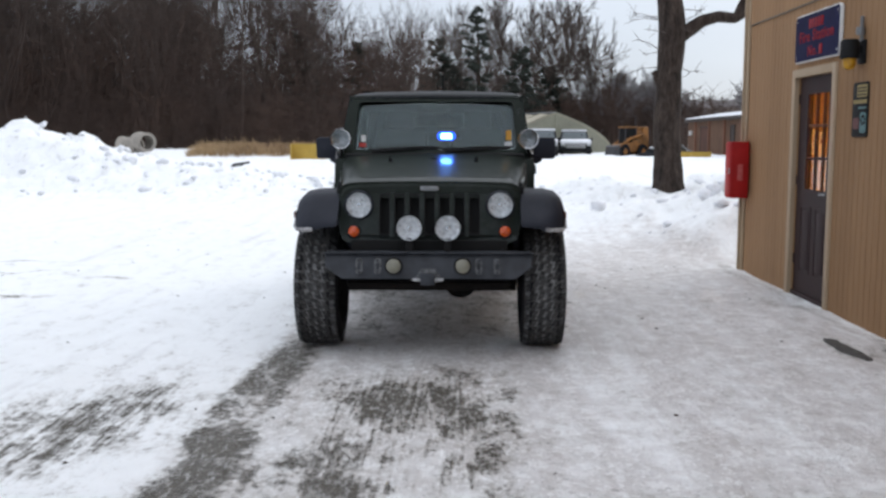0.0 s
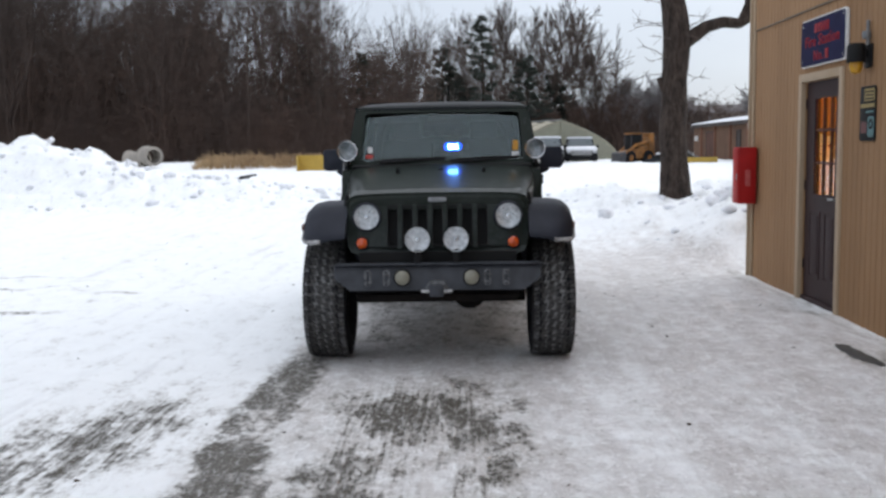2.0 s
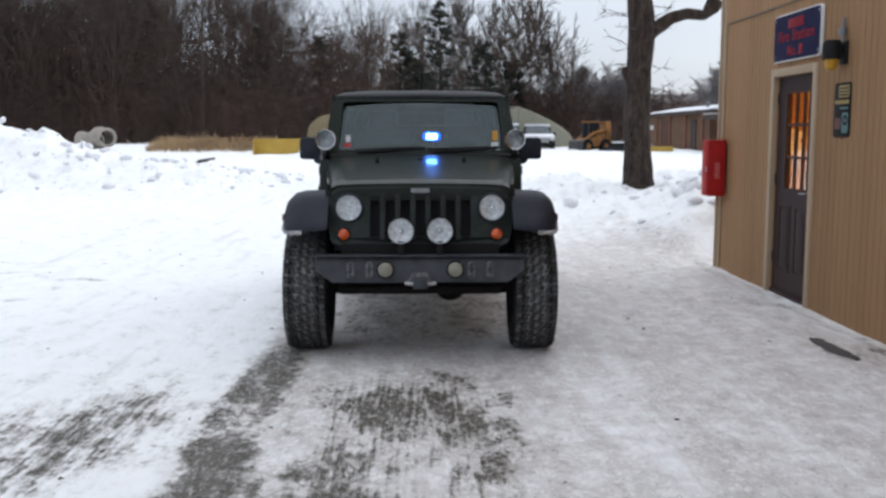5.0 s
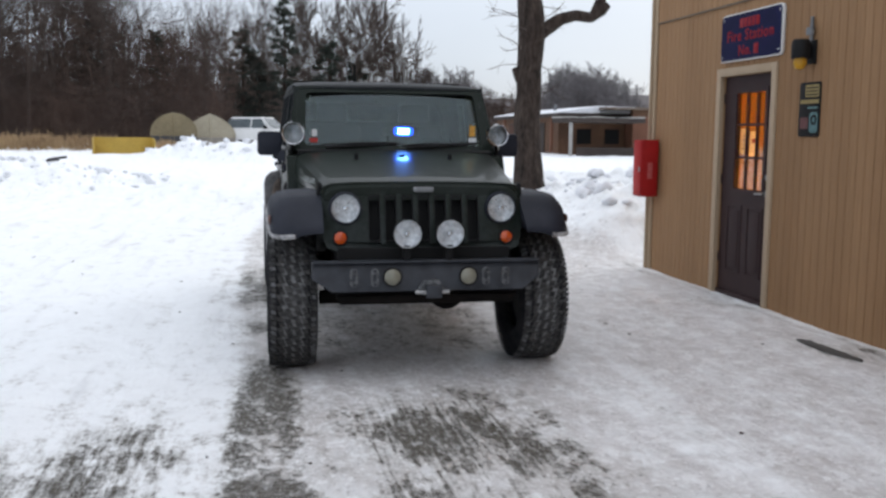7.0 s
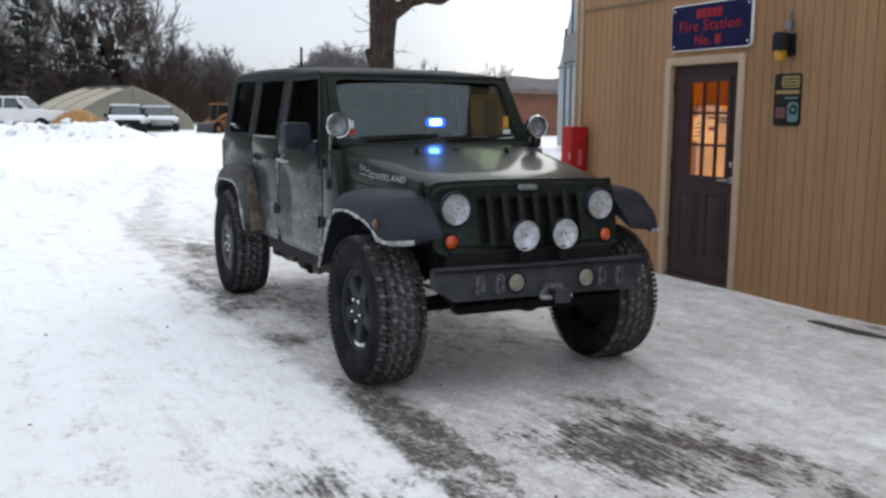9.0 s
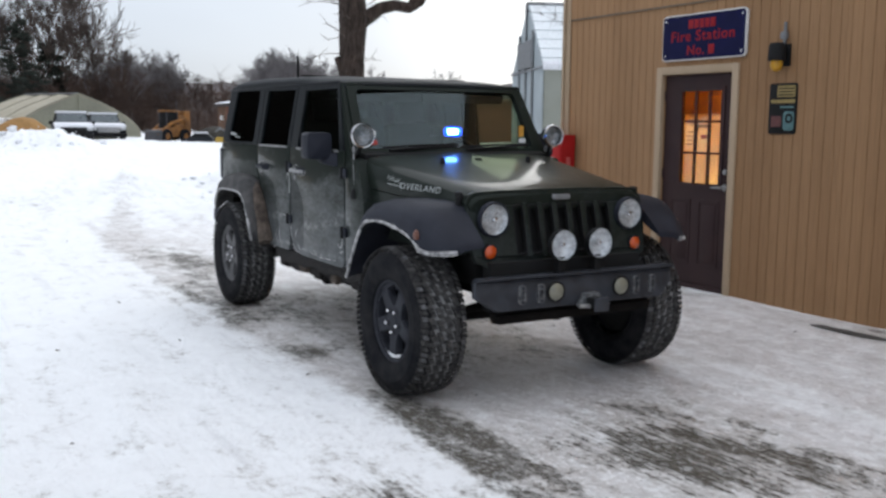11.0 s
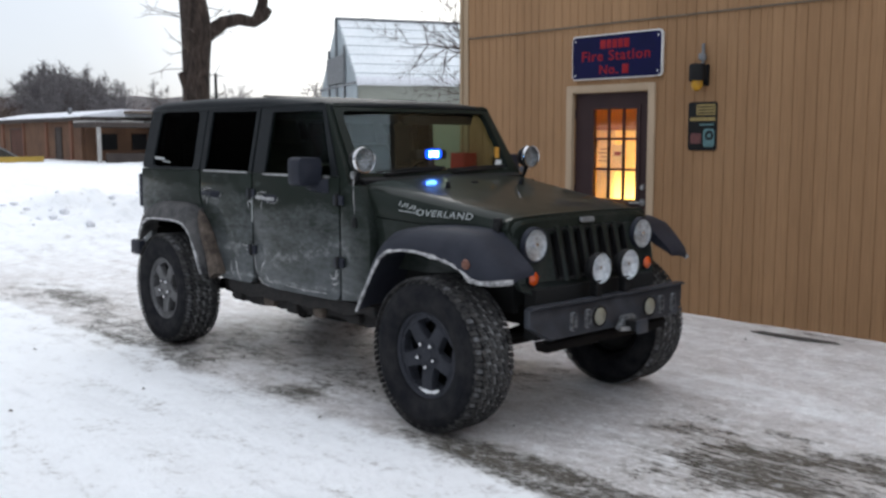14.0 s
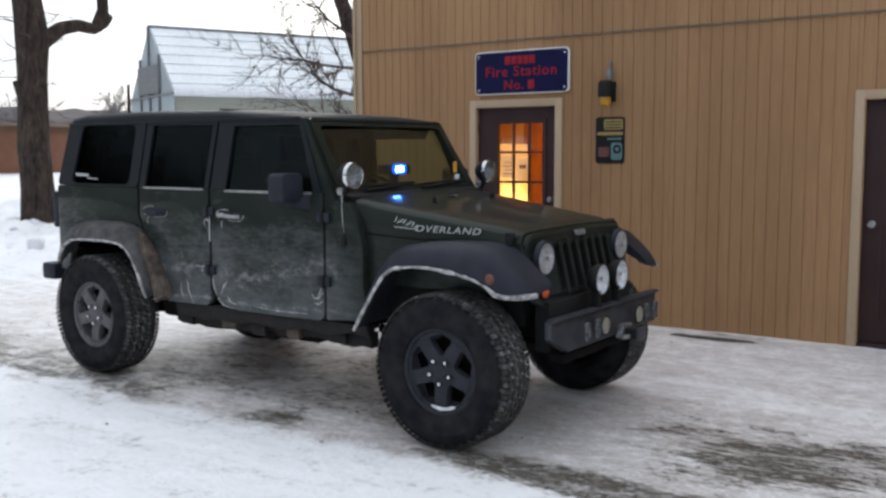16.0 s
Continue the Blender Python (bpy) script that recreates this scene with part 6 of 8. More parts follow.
        rings.append([(x, y, zz) for x, zz in half] + [(0, y, z + 0.022)] + [(-x, y, zz) for x, zz in reversed(half)])
    roof = part("hardtop_roof", loft(bmesh.new(), rings), M_TOP, car, "matt charcoal hardtop roof", 45)
    part("roof_seam", box(bmesh.new(), -0.66, 0.66, 1.815, 1.825, 1.800, 1.8105), M_GAP, roof)
    for s in (-1, 1):
        part("drip_rail", box(bmesh.new(), s * 0.672, s * 0.690, 1.12, 3.38, 1.728, 1.746, 0.004), M_TOP, roof)
    # --- rear ---
    tg = part("tailgate", box(bmesh.new(), -0.70, 0.70, 3.40, 3.465, 0.68, 1.31, 0.01), M_PAINT, car)
    rg = part("rear_window_frame", ring_panel(bmesh.new(), [(-0.70, 1.31), (0.70, 1.31), (0.655, 1.75), (-0.655, 1.75)], [(-0.60, 1.36), (0.60, 1.36), (0.57, 1.70), (-0.57, 1.70)], lambda u, v, d: (u, 3.46 - (v - 1.31) * 0.2 - d, v), 0.03), M_TOP, car)
    bm = bmesh.new()
    bm.faces.new([bm.verts.new((u, 3.45 - (v - 1.31) * 0.2, v)) for u, v in ((-0.60, 1.36), (0.60, 1.36), (0.57, 1.70), (-0.57, 1.70))])
    part("window_glass", bm, M_TINT, rg).visible_shadow = False
    part("rear_bumper", box(bmesh.new(), -0.78, 0.78, 3.50, 3.66, 0.615, 0.735, 0.02), M_PLASTIC, car)
    an = part("rear_antenna", tube(bmesh.new(), [(0, 3.61, 1.30), (0, 3.61, 1.72), (0.002, 3.612, 2.07)], [0.016, 0.014, 0.011], 8), M_BLACK, car, "short black whip antenna")
    part("antenna_mount", box(bmesh.new(), -0.03, 0.03, 3.46, 3.63, 1.24, 1.31, 0.008), M_BLACK, an)
    # --- interior ---
    for sx in (-0.33, 0.33):
        part("sun_visor", prism(bmesh.new(), [(1.09, 1.675), (1.105, 1.685), (1.130, 1.630), (1.115, 1.620)], "x", sx - 0.22, sx + 0.22, 0.004), M_BLACK, car)
    part("dashboard", prism(bmesh.new(), [(0.86, 1.00), (0.86, 1.295), (1.02, 1.315), (1.16, 1.29), (1.20, 1.16), (1.12, 1.00)], "x", -0.66, 0.66, 0.015), M_BLACK, car)
    bm = bmesh.new()
    cx, cy, cz = 0.36, 1.34, 1.20
    pts = [(cx + 0.185 * math.cos(a), cy + 0.185 * math.sin(a) * 0.42, cz + 0.185 * math.sin(a) * 0.90) for a in (2 * math.pi * k / 28 for k in range(29))]
    tube(bm, pts, 0.016, 8)
    sw_ob = part("steering_wheel", bm, M_BLACK, car)
    part("steering_hub", box(bmesh.new(), cx - 0.18, cx + 0.18, cy - 0.03, cy + 0.01, cz - 0.03, cz + 0.03, 0.012), M_BLACK, sw_ob)
    for sx in (-0.34, 0.34):
        seat = part("front_seat", prism(bmesh.new(), [(1.50, 0.98), (1.98, 0.98), (2.12, 1.46), (2.02, 1.48), (1.92, 1.12), (1.50, 1.10)], "x", sx - 0.23, sx + 0.23, 0.03), M_SEAT, car)
        part("headrest", prism(bmesh.new(), [(2.03, 1.50), (2.12, 1.49), (2.16, 1.64), (2.08, 1.66)], "x", sx - 0.12, sx + 0.12, 0.02), M_SEAT, seat)
    part("rear_seat", prism(bmesh.new(), [(2.55, 0.98), (3.05, 0.98), (3.14, 1.50), (3.05, 1.52), (2.95, 1.12), (2.55, 1.10)], "x", -0.58, 0.58, 0.03), M_SEAT, car)
    bm = bmesh.new()
    for yy in (2.02, 3.15):
        tube(bm, [(-0.60, yy + 0.02, 1.0), (-0.585, yy, 1.55), (-0.54, yy, 1.66), (-0.46, yy, 1.70), (0.46, yy, 1.70), (0.54, yy, 1.66), (0.585, yy, 1.55), (0.60, yy + 0.02, 1.0)], 0.034, 10)
    for s in (-1, 1):
        tube(bm, [(s * 0.54, 1.12, 1.66), (s * 0.545, 2.02, 1.69), (s * 0.545, 3.15, 1.69)], 0.030, 10)
    part("roll_bar", bm, M_BLACK, car)
    # dash-mounted warning light
    wl_ = new("warning_light")
    wl_.parent = car
    part("light_case", box(bmesh.new(), -0.060, 0.205, 0.985, 1.045, 1.395, 1.455, 0.008), M_BLACK, wl_)
    part("stand", box(bmesh.new(), 0.05, 0.10, 1.00, 1.04, 1.30, 1.396, 0.004), M_BLACK, wl_)
    part("led_lens", box(bmesh.new(), 0.045, 0.125, 0.978, 0.986, 1.408, 1.446, 0.004), M_BLUE, wl_, "lit blue warning lens")
    # extra glowing plate that paints the halo round the lit lens
    part("lens_cover", prism(bmesh.new(), rounded(0.015, 0.155, 1.396, 1.458, 0.03), "y", 0.980, 0.985), M_BLUESOFT, wl_, "glowing blue plate for the lamp halo")
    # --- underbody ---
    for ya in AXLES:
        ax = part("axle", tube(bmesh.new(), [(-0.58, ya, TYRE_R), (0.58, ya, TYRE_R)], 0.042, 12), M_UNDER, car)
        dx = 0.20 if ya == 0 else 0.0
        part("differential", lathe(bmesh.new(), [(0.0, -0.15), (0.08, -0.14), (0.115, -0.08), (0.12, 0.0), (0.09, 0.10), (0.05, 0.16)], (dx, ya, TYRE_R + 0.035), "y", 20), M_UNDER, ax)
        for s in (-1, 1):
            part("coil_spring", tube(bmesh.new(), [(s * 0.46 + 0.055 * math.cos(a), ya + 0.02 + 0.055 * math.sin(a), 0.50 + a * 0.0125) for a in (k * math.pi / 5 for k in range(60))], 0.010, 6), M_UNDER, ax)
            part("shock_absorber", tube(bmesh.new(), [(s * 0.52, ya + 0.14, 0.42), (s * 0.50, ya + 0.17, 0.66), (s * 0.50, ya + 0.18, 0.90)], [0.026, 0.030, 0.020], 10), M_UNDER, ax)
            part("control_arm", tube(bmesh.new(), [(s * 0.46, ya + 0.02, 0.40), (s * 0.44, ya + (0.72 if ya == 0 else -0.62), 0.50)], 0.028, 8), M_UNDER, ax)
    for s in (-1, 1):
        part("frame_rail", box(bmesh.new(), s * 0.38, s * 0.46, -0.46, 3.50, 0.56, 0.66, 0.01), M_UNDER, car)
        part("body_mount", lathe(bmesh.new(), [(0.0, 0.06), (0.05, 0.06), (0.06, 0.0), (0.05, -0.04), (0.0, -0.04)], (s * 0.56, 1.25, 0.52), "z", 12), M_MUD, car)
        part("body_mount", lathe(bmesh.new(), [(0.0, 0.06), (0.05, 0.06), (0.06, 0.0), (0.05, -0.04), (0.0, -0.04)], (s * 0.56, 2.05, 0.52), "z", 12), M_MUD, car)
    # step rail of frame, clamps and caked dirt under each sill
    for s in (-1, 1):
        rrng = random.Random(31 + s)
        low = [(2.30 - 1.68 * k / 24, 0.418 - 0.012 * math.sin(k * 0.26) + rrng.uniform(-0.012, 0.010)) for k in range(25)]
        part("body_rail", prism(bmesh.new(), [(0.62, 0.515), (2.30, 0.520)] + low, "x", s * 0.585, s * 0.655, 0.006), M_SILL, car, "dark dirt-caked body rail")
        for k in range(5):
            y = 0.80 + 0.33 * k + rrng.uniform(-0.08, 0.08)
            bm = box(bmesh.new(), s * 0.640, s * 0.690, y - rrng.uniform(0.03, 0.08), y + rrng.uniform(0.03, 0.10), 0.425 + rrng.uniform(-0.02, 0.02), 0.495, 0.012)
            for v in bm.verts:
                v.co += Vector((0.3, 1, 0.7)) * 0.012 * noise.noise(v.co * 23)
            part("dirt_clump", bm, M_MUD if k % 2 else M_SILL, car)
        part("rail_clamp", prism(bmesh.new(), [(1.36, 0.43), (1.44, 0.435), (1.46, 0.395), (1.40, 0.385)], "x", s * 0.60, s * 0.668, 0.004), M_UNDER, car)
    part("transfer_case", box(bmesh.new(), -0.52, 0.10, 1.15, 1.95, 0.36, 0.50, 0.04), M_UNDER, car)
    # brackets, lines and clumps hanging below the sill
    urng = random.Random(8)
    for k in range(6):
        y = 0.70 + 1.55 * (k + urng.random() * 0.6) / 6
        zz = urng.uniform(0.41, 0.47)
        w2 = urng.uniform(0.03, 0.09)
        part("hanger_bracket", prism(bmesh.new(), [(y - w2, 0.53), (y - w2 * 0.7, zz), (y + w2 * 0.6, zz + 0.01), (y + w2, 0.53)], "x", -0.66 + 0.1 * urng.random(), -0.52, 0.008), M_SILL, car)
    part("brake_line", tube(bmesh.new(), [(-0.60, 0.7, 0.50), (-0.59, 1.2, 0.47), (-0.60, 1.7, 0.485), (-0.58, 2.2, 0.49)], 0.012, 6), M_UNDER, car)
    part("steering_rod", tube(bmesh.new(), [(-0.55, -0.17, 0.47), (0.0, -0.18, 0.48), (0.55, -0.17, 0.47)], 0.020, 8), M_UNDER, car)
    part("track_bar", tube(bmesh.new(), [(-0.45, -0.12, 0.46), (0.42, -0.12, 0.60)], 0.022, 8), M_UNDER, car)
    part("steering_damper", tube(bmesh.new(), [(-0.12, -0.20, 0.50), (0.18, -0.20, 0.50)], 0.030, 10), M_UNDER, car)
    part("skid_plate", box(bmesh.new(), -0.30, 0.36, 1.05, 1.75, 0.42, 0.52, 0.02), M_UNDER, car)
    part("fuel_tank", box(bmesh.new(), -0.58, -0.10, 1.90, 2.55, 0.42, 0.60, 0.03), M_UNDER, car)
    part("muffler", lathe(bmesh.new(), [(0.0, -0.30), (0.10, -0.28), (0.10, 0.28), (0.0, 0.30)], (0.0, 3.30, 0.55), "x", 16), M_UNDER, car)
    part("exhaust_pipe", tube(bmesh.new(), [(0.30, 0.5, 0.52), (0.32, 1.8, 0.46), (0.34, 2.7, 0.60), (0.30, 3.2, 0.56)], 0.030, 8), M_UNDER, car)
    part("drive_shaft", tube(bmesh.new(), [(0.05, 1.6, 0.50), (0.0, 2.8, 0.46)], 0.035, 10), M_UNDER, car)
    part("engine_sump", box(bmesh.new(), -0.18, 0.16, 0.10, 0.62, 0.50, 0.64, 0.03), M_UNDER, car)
    # --- wheels ---
    for s in (-1, 1):
        build_wheel(car, s * 0.893, AXLES[0], M_RIMDARK, "gunmetal five-spoke wheel on a chunky off-road tyre")
        build_wheel(car, s * 0.886, AXLES[1], M_RIMGREY if s < 0 else M_RIMDARK, "dusty silver five-spoke wheel on an off-road tyre", 0.014)


build_vehicle()


# ---- trees ----
M_BARK = material("grey_brown_bark", (0.070, 0.053, 0.044), (0.026, 0.020, 0.017), 9, 0.95, bump=0.05, bump_scale=26, grain=0.5, spec=0.2, stretch=(1, 1, 0.35))
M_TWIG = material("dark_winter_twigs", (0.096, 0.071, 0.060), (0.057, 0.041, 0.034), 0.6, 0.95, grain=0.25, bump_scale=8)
# distance haze is put into this colour: paler and greyer than M_TWIG
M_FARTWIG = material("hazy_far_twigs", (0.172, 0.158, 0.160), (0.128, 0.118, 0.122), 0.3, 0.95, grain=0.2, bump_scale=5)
M_BRUSH = material("brown_winter_brush", (0.086, 0.051, 0.037), (0.046, 0.030, 0.024), 0.25, 0.95, grain=0.3, bump_scale=4)
M_CONIFER = material("dark_conifer_needles", (0.027, 0.034, 0.025), (0.018, 0.023, 0.018), 1.5, 0.9, grain=0.35, bump_scale=12)
# far ridge with winter haze painted in: lighter and greyer than M_HILLNEAR
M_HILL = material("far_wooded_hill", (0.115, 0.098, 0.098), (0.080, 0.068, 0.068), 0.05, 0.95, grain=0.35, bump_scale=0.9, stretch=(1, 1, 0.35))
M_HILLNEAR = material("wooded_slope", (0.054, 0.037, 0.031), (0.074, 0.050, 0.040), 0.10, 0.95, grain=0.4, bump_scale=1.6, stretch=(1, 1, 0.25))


class Limbs:
    """Gathers tapered limbs of a few sides each as plain vertex and face lists."""

    def __init__(self):
        self.verts, self.faces = [], []

    def limb(self, pts, radii, sides):
        base = len(self.verts)
        side = None
        for i, p in enumerate(pts):
            d = (pts[min(i + 1, len(pts) - 1)] - pts[max(i - 1, 0)]).normalized()
            if side is None:
                side = d.orthogonal().normalized()
            side = (side - d * side.dot(d)).normalized()
            up = d.cross(side)
            for k in range(sides):
                a = 2 * math.pi * k / sides
                self.verts.append(tuple(p + (side * math.cos(a) + up * math.sin(a)) * radii[i]))
        for i in range(len(pts) - 1):
            for k in range(sides):
                j = (k + 1) % sides
                a, b = base + i * sides, base + (i + 1) * sides
                self.faces.append((a + k, a + j, b + j, b + k))

    def mesh(self, name, mat):
        me = bpy.data.meshes.new(name)
        me.from_pydata(self.verts, [], self.faces)
        me.materials.append(mat)
        me.polygons.foreach_set("use_smooth", [True] * len(self.faces))
        return me


def bare_tree(rng, height, spread, limbs, twigs, out, crown=None, trunk_r=None, start=0.28, sub=5):
    """A leafless broad-leaved tree standing at the origin; trunk into out, the rest into crown."""
    crown = crown or out
    r0 = trunk_r or height * 0.0125
    lean = Vector((rng.uniform(-0.05, 0.05), rng.uniform(-0.05, 0.05), 0))
    tp = [Vector((0, 0, -0.3))]
    n = 7
    for i in range(1, n + 1):
        tp.append(Vector((0, 0, height * 0.92 * i / n)) + lean * height * i / n + Vector((rng.uniform(-1, 1), rng.uniform(-1, 1), 0)) * height * 0.012)
    tr = [r0 * (1.25 - i / n * 1.13) for i in range(n + 1)]
    out.limb(tp, tr, 6)
    for k in range(limbs):
        f = start + (1 - start) * (k + rng.random()) / limbs
        seg = min(n - 1, int(f * n))
        p = tp[seg].lerp(tp[seg + 1], f * n - seg)
        az = k * 2.4 + rng.uniform(-0.5, 0.5)
        rise = 0.35 + 0.75 * f + rng.uniform(-0.15, 0.2)
        d = Vector((math.cos(az), math.sin(az), rise)).normalized()
        ln = spread * (1.1 - 0.62 * f) * rng.uniform(0.75, 1.15)
        r = max(r0 * (1 - f) * 0.55, r0 * 0.13)
        pts, rr = [p], [r]
        for i in range(4):
            d = (d + Vector((rng.uniform(-0.22, 0.22), rng.uniform(-0.22, 0.22), rng.uniform(-0.05, 0.22)))).normalized()
            pts.append(pts[-1] + d * ln / 4)
            rr.append(r * (1 - (i + 1) / 4.6))
        crown.limb(pts, rr, 4)
        for q in range(sub):
            g = 0.2 + 0.8 * (q + rng.random()) / sub
            s = min(3, int(g * 4))
            b = pts[s].lerp(pts[s + 1], g * 4 - s)
            e = (d * 0.5 + Vector((rng.uniform(-1, 1), rng.uniform(-1, 1), rng.uniform(0.0, 1.0)))).normalized()
            bl = ln * 0.42 * rng.uniform(0.6, 1.1) * (1.15 - 0.5 * g)
            bp = [b]
            for i in range(3):
                e = (e + Vector((rng.uniform(-0.25, 0.25), rng.uniform(-0.25, 0.25), rng.uniform(-0.02, 0.25)))).normalized()
                bp.append(bp[-1] + e * bl / 3)
            br = max(r * 0.36, 0.026)
            crown.limb(bp, [br, br * 0.75, br * 0.5, br * 0.25], 3)
            for w in range(twigs):
                h = 0.15 + 0.85 * (w + rng.random()) / twigs
                s2 = min(2, int(h * 3))
                tb = bp[s2].lerp(bp[s2 + 1], h * 3 - s2)
                te = (e * 0.4 + Vector((rng.uniform(-1, 1), rng.uniform(-1, 1), rng.uniform(-0.5, 0.8)))).normalized()
                tl = bl * rng.uniform(0.3, 0.6)
                crown.limb([tb, tb + te * tl * 0.5, tb + (te + Vector((0, 0, 0.25))).normalized() * tl], [max(br * 0.30, 0.015), max(br * 0.22, 0.012), 0.007], 3)


def round_tree(rng, height, radius, out):
    """Low forked tree with a dense dome of fine bare twigs."""
    V = Vector
    fork = V((rng.uniform(-0.2, 0.2), rng.uniform(-0.2, 0.2), height * rng.uniform(0.22, 0.30)))
    out.limb([V((0, 0, -0.5)), fork * 0.5, fork], [height * 0.020, height * 0.017, height * 0.014], 5)
    c = V((0, 0, height * 0.56))
    for k in range(12):
        az, el = k * 2.4 + rng.uniform(-0.3, 0.3), rng.uniform(0.05, 1.45)
        d = V((math.cos(az) * math.cos(el) * radius, math.sin(az) * math.cos(el) * radius, math.sin(el) * height * 0.44))
        tip = c + d * rng.uniform(0.72, 0.95)
        mid = fork.lerp(tip, 0.5) + V((rng.uniform(-.3, .3), rng.uniform(-.3, .3), rng.uniform(0, .5)))
        pts = [fork, fork.lerp(mid, 0.5) + V((rng.uniform(-.15, .15), rng.uniform(-.15, .15), 0)), mid, mid.lerp(tip, 0.5), tip]
        r = height * 0.0075
        out.limb(pts, [r, r * 0.8, r * 0.6, r * 0.4, r * 0.2], 3)
        for q in range(8):
            g = rng.uniform(0.35, 1.0) * 3.999
            s = int(g)
            p = pts[s].lerp(pts[s + 1], g - s)
            e = (V((rng.uniform(-1, 1), rng.uniform(-1, 1), rng.uniform(-0.3, 1.0))) + d.normalized() * 0.7).normalized()
            L = radius * rng.uniform(0.22, 0.42)
            p2 = p + e * L
            out.limb([p, p.lerp(p2, 0.5) + V((rng.uniform(-.1, .1), rng.uniform(-.1, .1), rng.uniform(-.05, .12))), p2], [0.036, 0.028, 0.014], 3)
            for w in range(9):
                t0 = p.lerp(p2, rng.uniform(0.2, 1.0))
                u = (V((rng.uniform(-1, 1), rng.uniform(-1, 1), rng.uniform(-0.6, 0.9))) + e * 0.5).normalized()
                out.limb([t0, t0 + u * L * rng.uniform(0.25, 0.6)], [0.022, 0.010], 3)


def fan_tree(rng, height, spread, out, crown=None, fork=0.16, girth=0.010, stems=5, depth=4, fine=0.0007):
    """Leafless tree whose stems fan out into ever finer, slightly bowed branches."""
    crown = crown or out
    V = Vector
    mine = Limbs()

    def grow(p, d, length, r, depth):
        n = 3 if depth > 1 else 2
        pts = [p]
        for i in range(n):
            d = (d + V((rng.uniform(-.16, .16), rng.uniform(-.16, .16), rng.uniform(-.02, .16)))).normalized()
            pts.append(pts[-1] + d * length / n)
        mine.limb(pts, [max(r * (1 - 0.5 * i / n), fine) for i in range(n + 1)], 4 if depth > 2 else 3)
        if not depth:
            return
        kids = 3 if depth > 2 else 4
        for c in range(kids):
            g = (0.30 + 0.70 * (c + rng.random()) / kids) * n
            s = min(n - 1, int(g))
            side = d.orthogonal().normalized()
            side.rotate(Matrix.Rotation(rng.uniform(0, 6.283), 3, d))
            a = rng.uniform(0.32, 0.78)
            grow(pts[s].lerp(pts[s + 1], g - s), (d * math.cos(a) + side * math.sin(a)).normalized(), length * rng.uniform(0.52, 0.76), r * 0.52, depth - 1)

    base = V((rng.uniform(-.1, .1), rng.uniform(-.1, .1), fork))
    for k in range(stems):
        az = 6.283 * k / stems + rng.uniform(-.4, .4)
        out_by = 0.12 if k == 0 else rng.uniform(0.25, 0.75)
        grow(base, V((math.cos(az) * out_by, math.sin(az) * out_by, 1.0)).normalized(), 0.40, girth / 1.6, depth)
    top = max(v[2] for v in mine.verts)
    wide = sorted(math.hypot(v[0], v[1]) for v in mine.verts)[int(len(mine.verts) * 0.97)]
    kx, kz = spread / wide, height / top
    i = len(crown.verts)
    crown.verts.extend((x * kx, y * kx, z * kz) for x, y, z in mine.verts)
    crown.faces.extend(tuple(q + i for q in f) for f in mine.faces)
    out.limb([V((0, 0, -0.4)), V((base.x * kx * 0.5, base.y * kx * 0.5, fork * kz * 0.5)), V((base.x * kx, base.y * kx, fork * kz * 1.04))], [girth * kz * 1.25, girth * kz, girth * kz * 0.8], 6)


def put_in(total, src, x, y, z, turn, k):
    c, s = math.cos(turn) * k, math.sin(turn) * k
    base = len(total.verts)
    total.verts.extend((x + a * c - b * s, y + a * s + b * c, z + h * k) for a, b, h in src.verts)
    total.faces.extend(tuple(i + base for i in f) for f in src.faces)


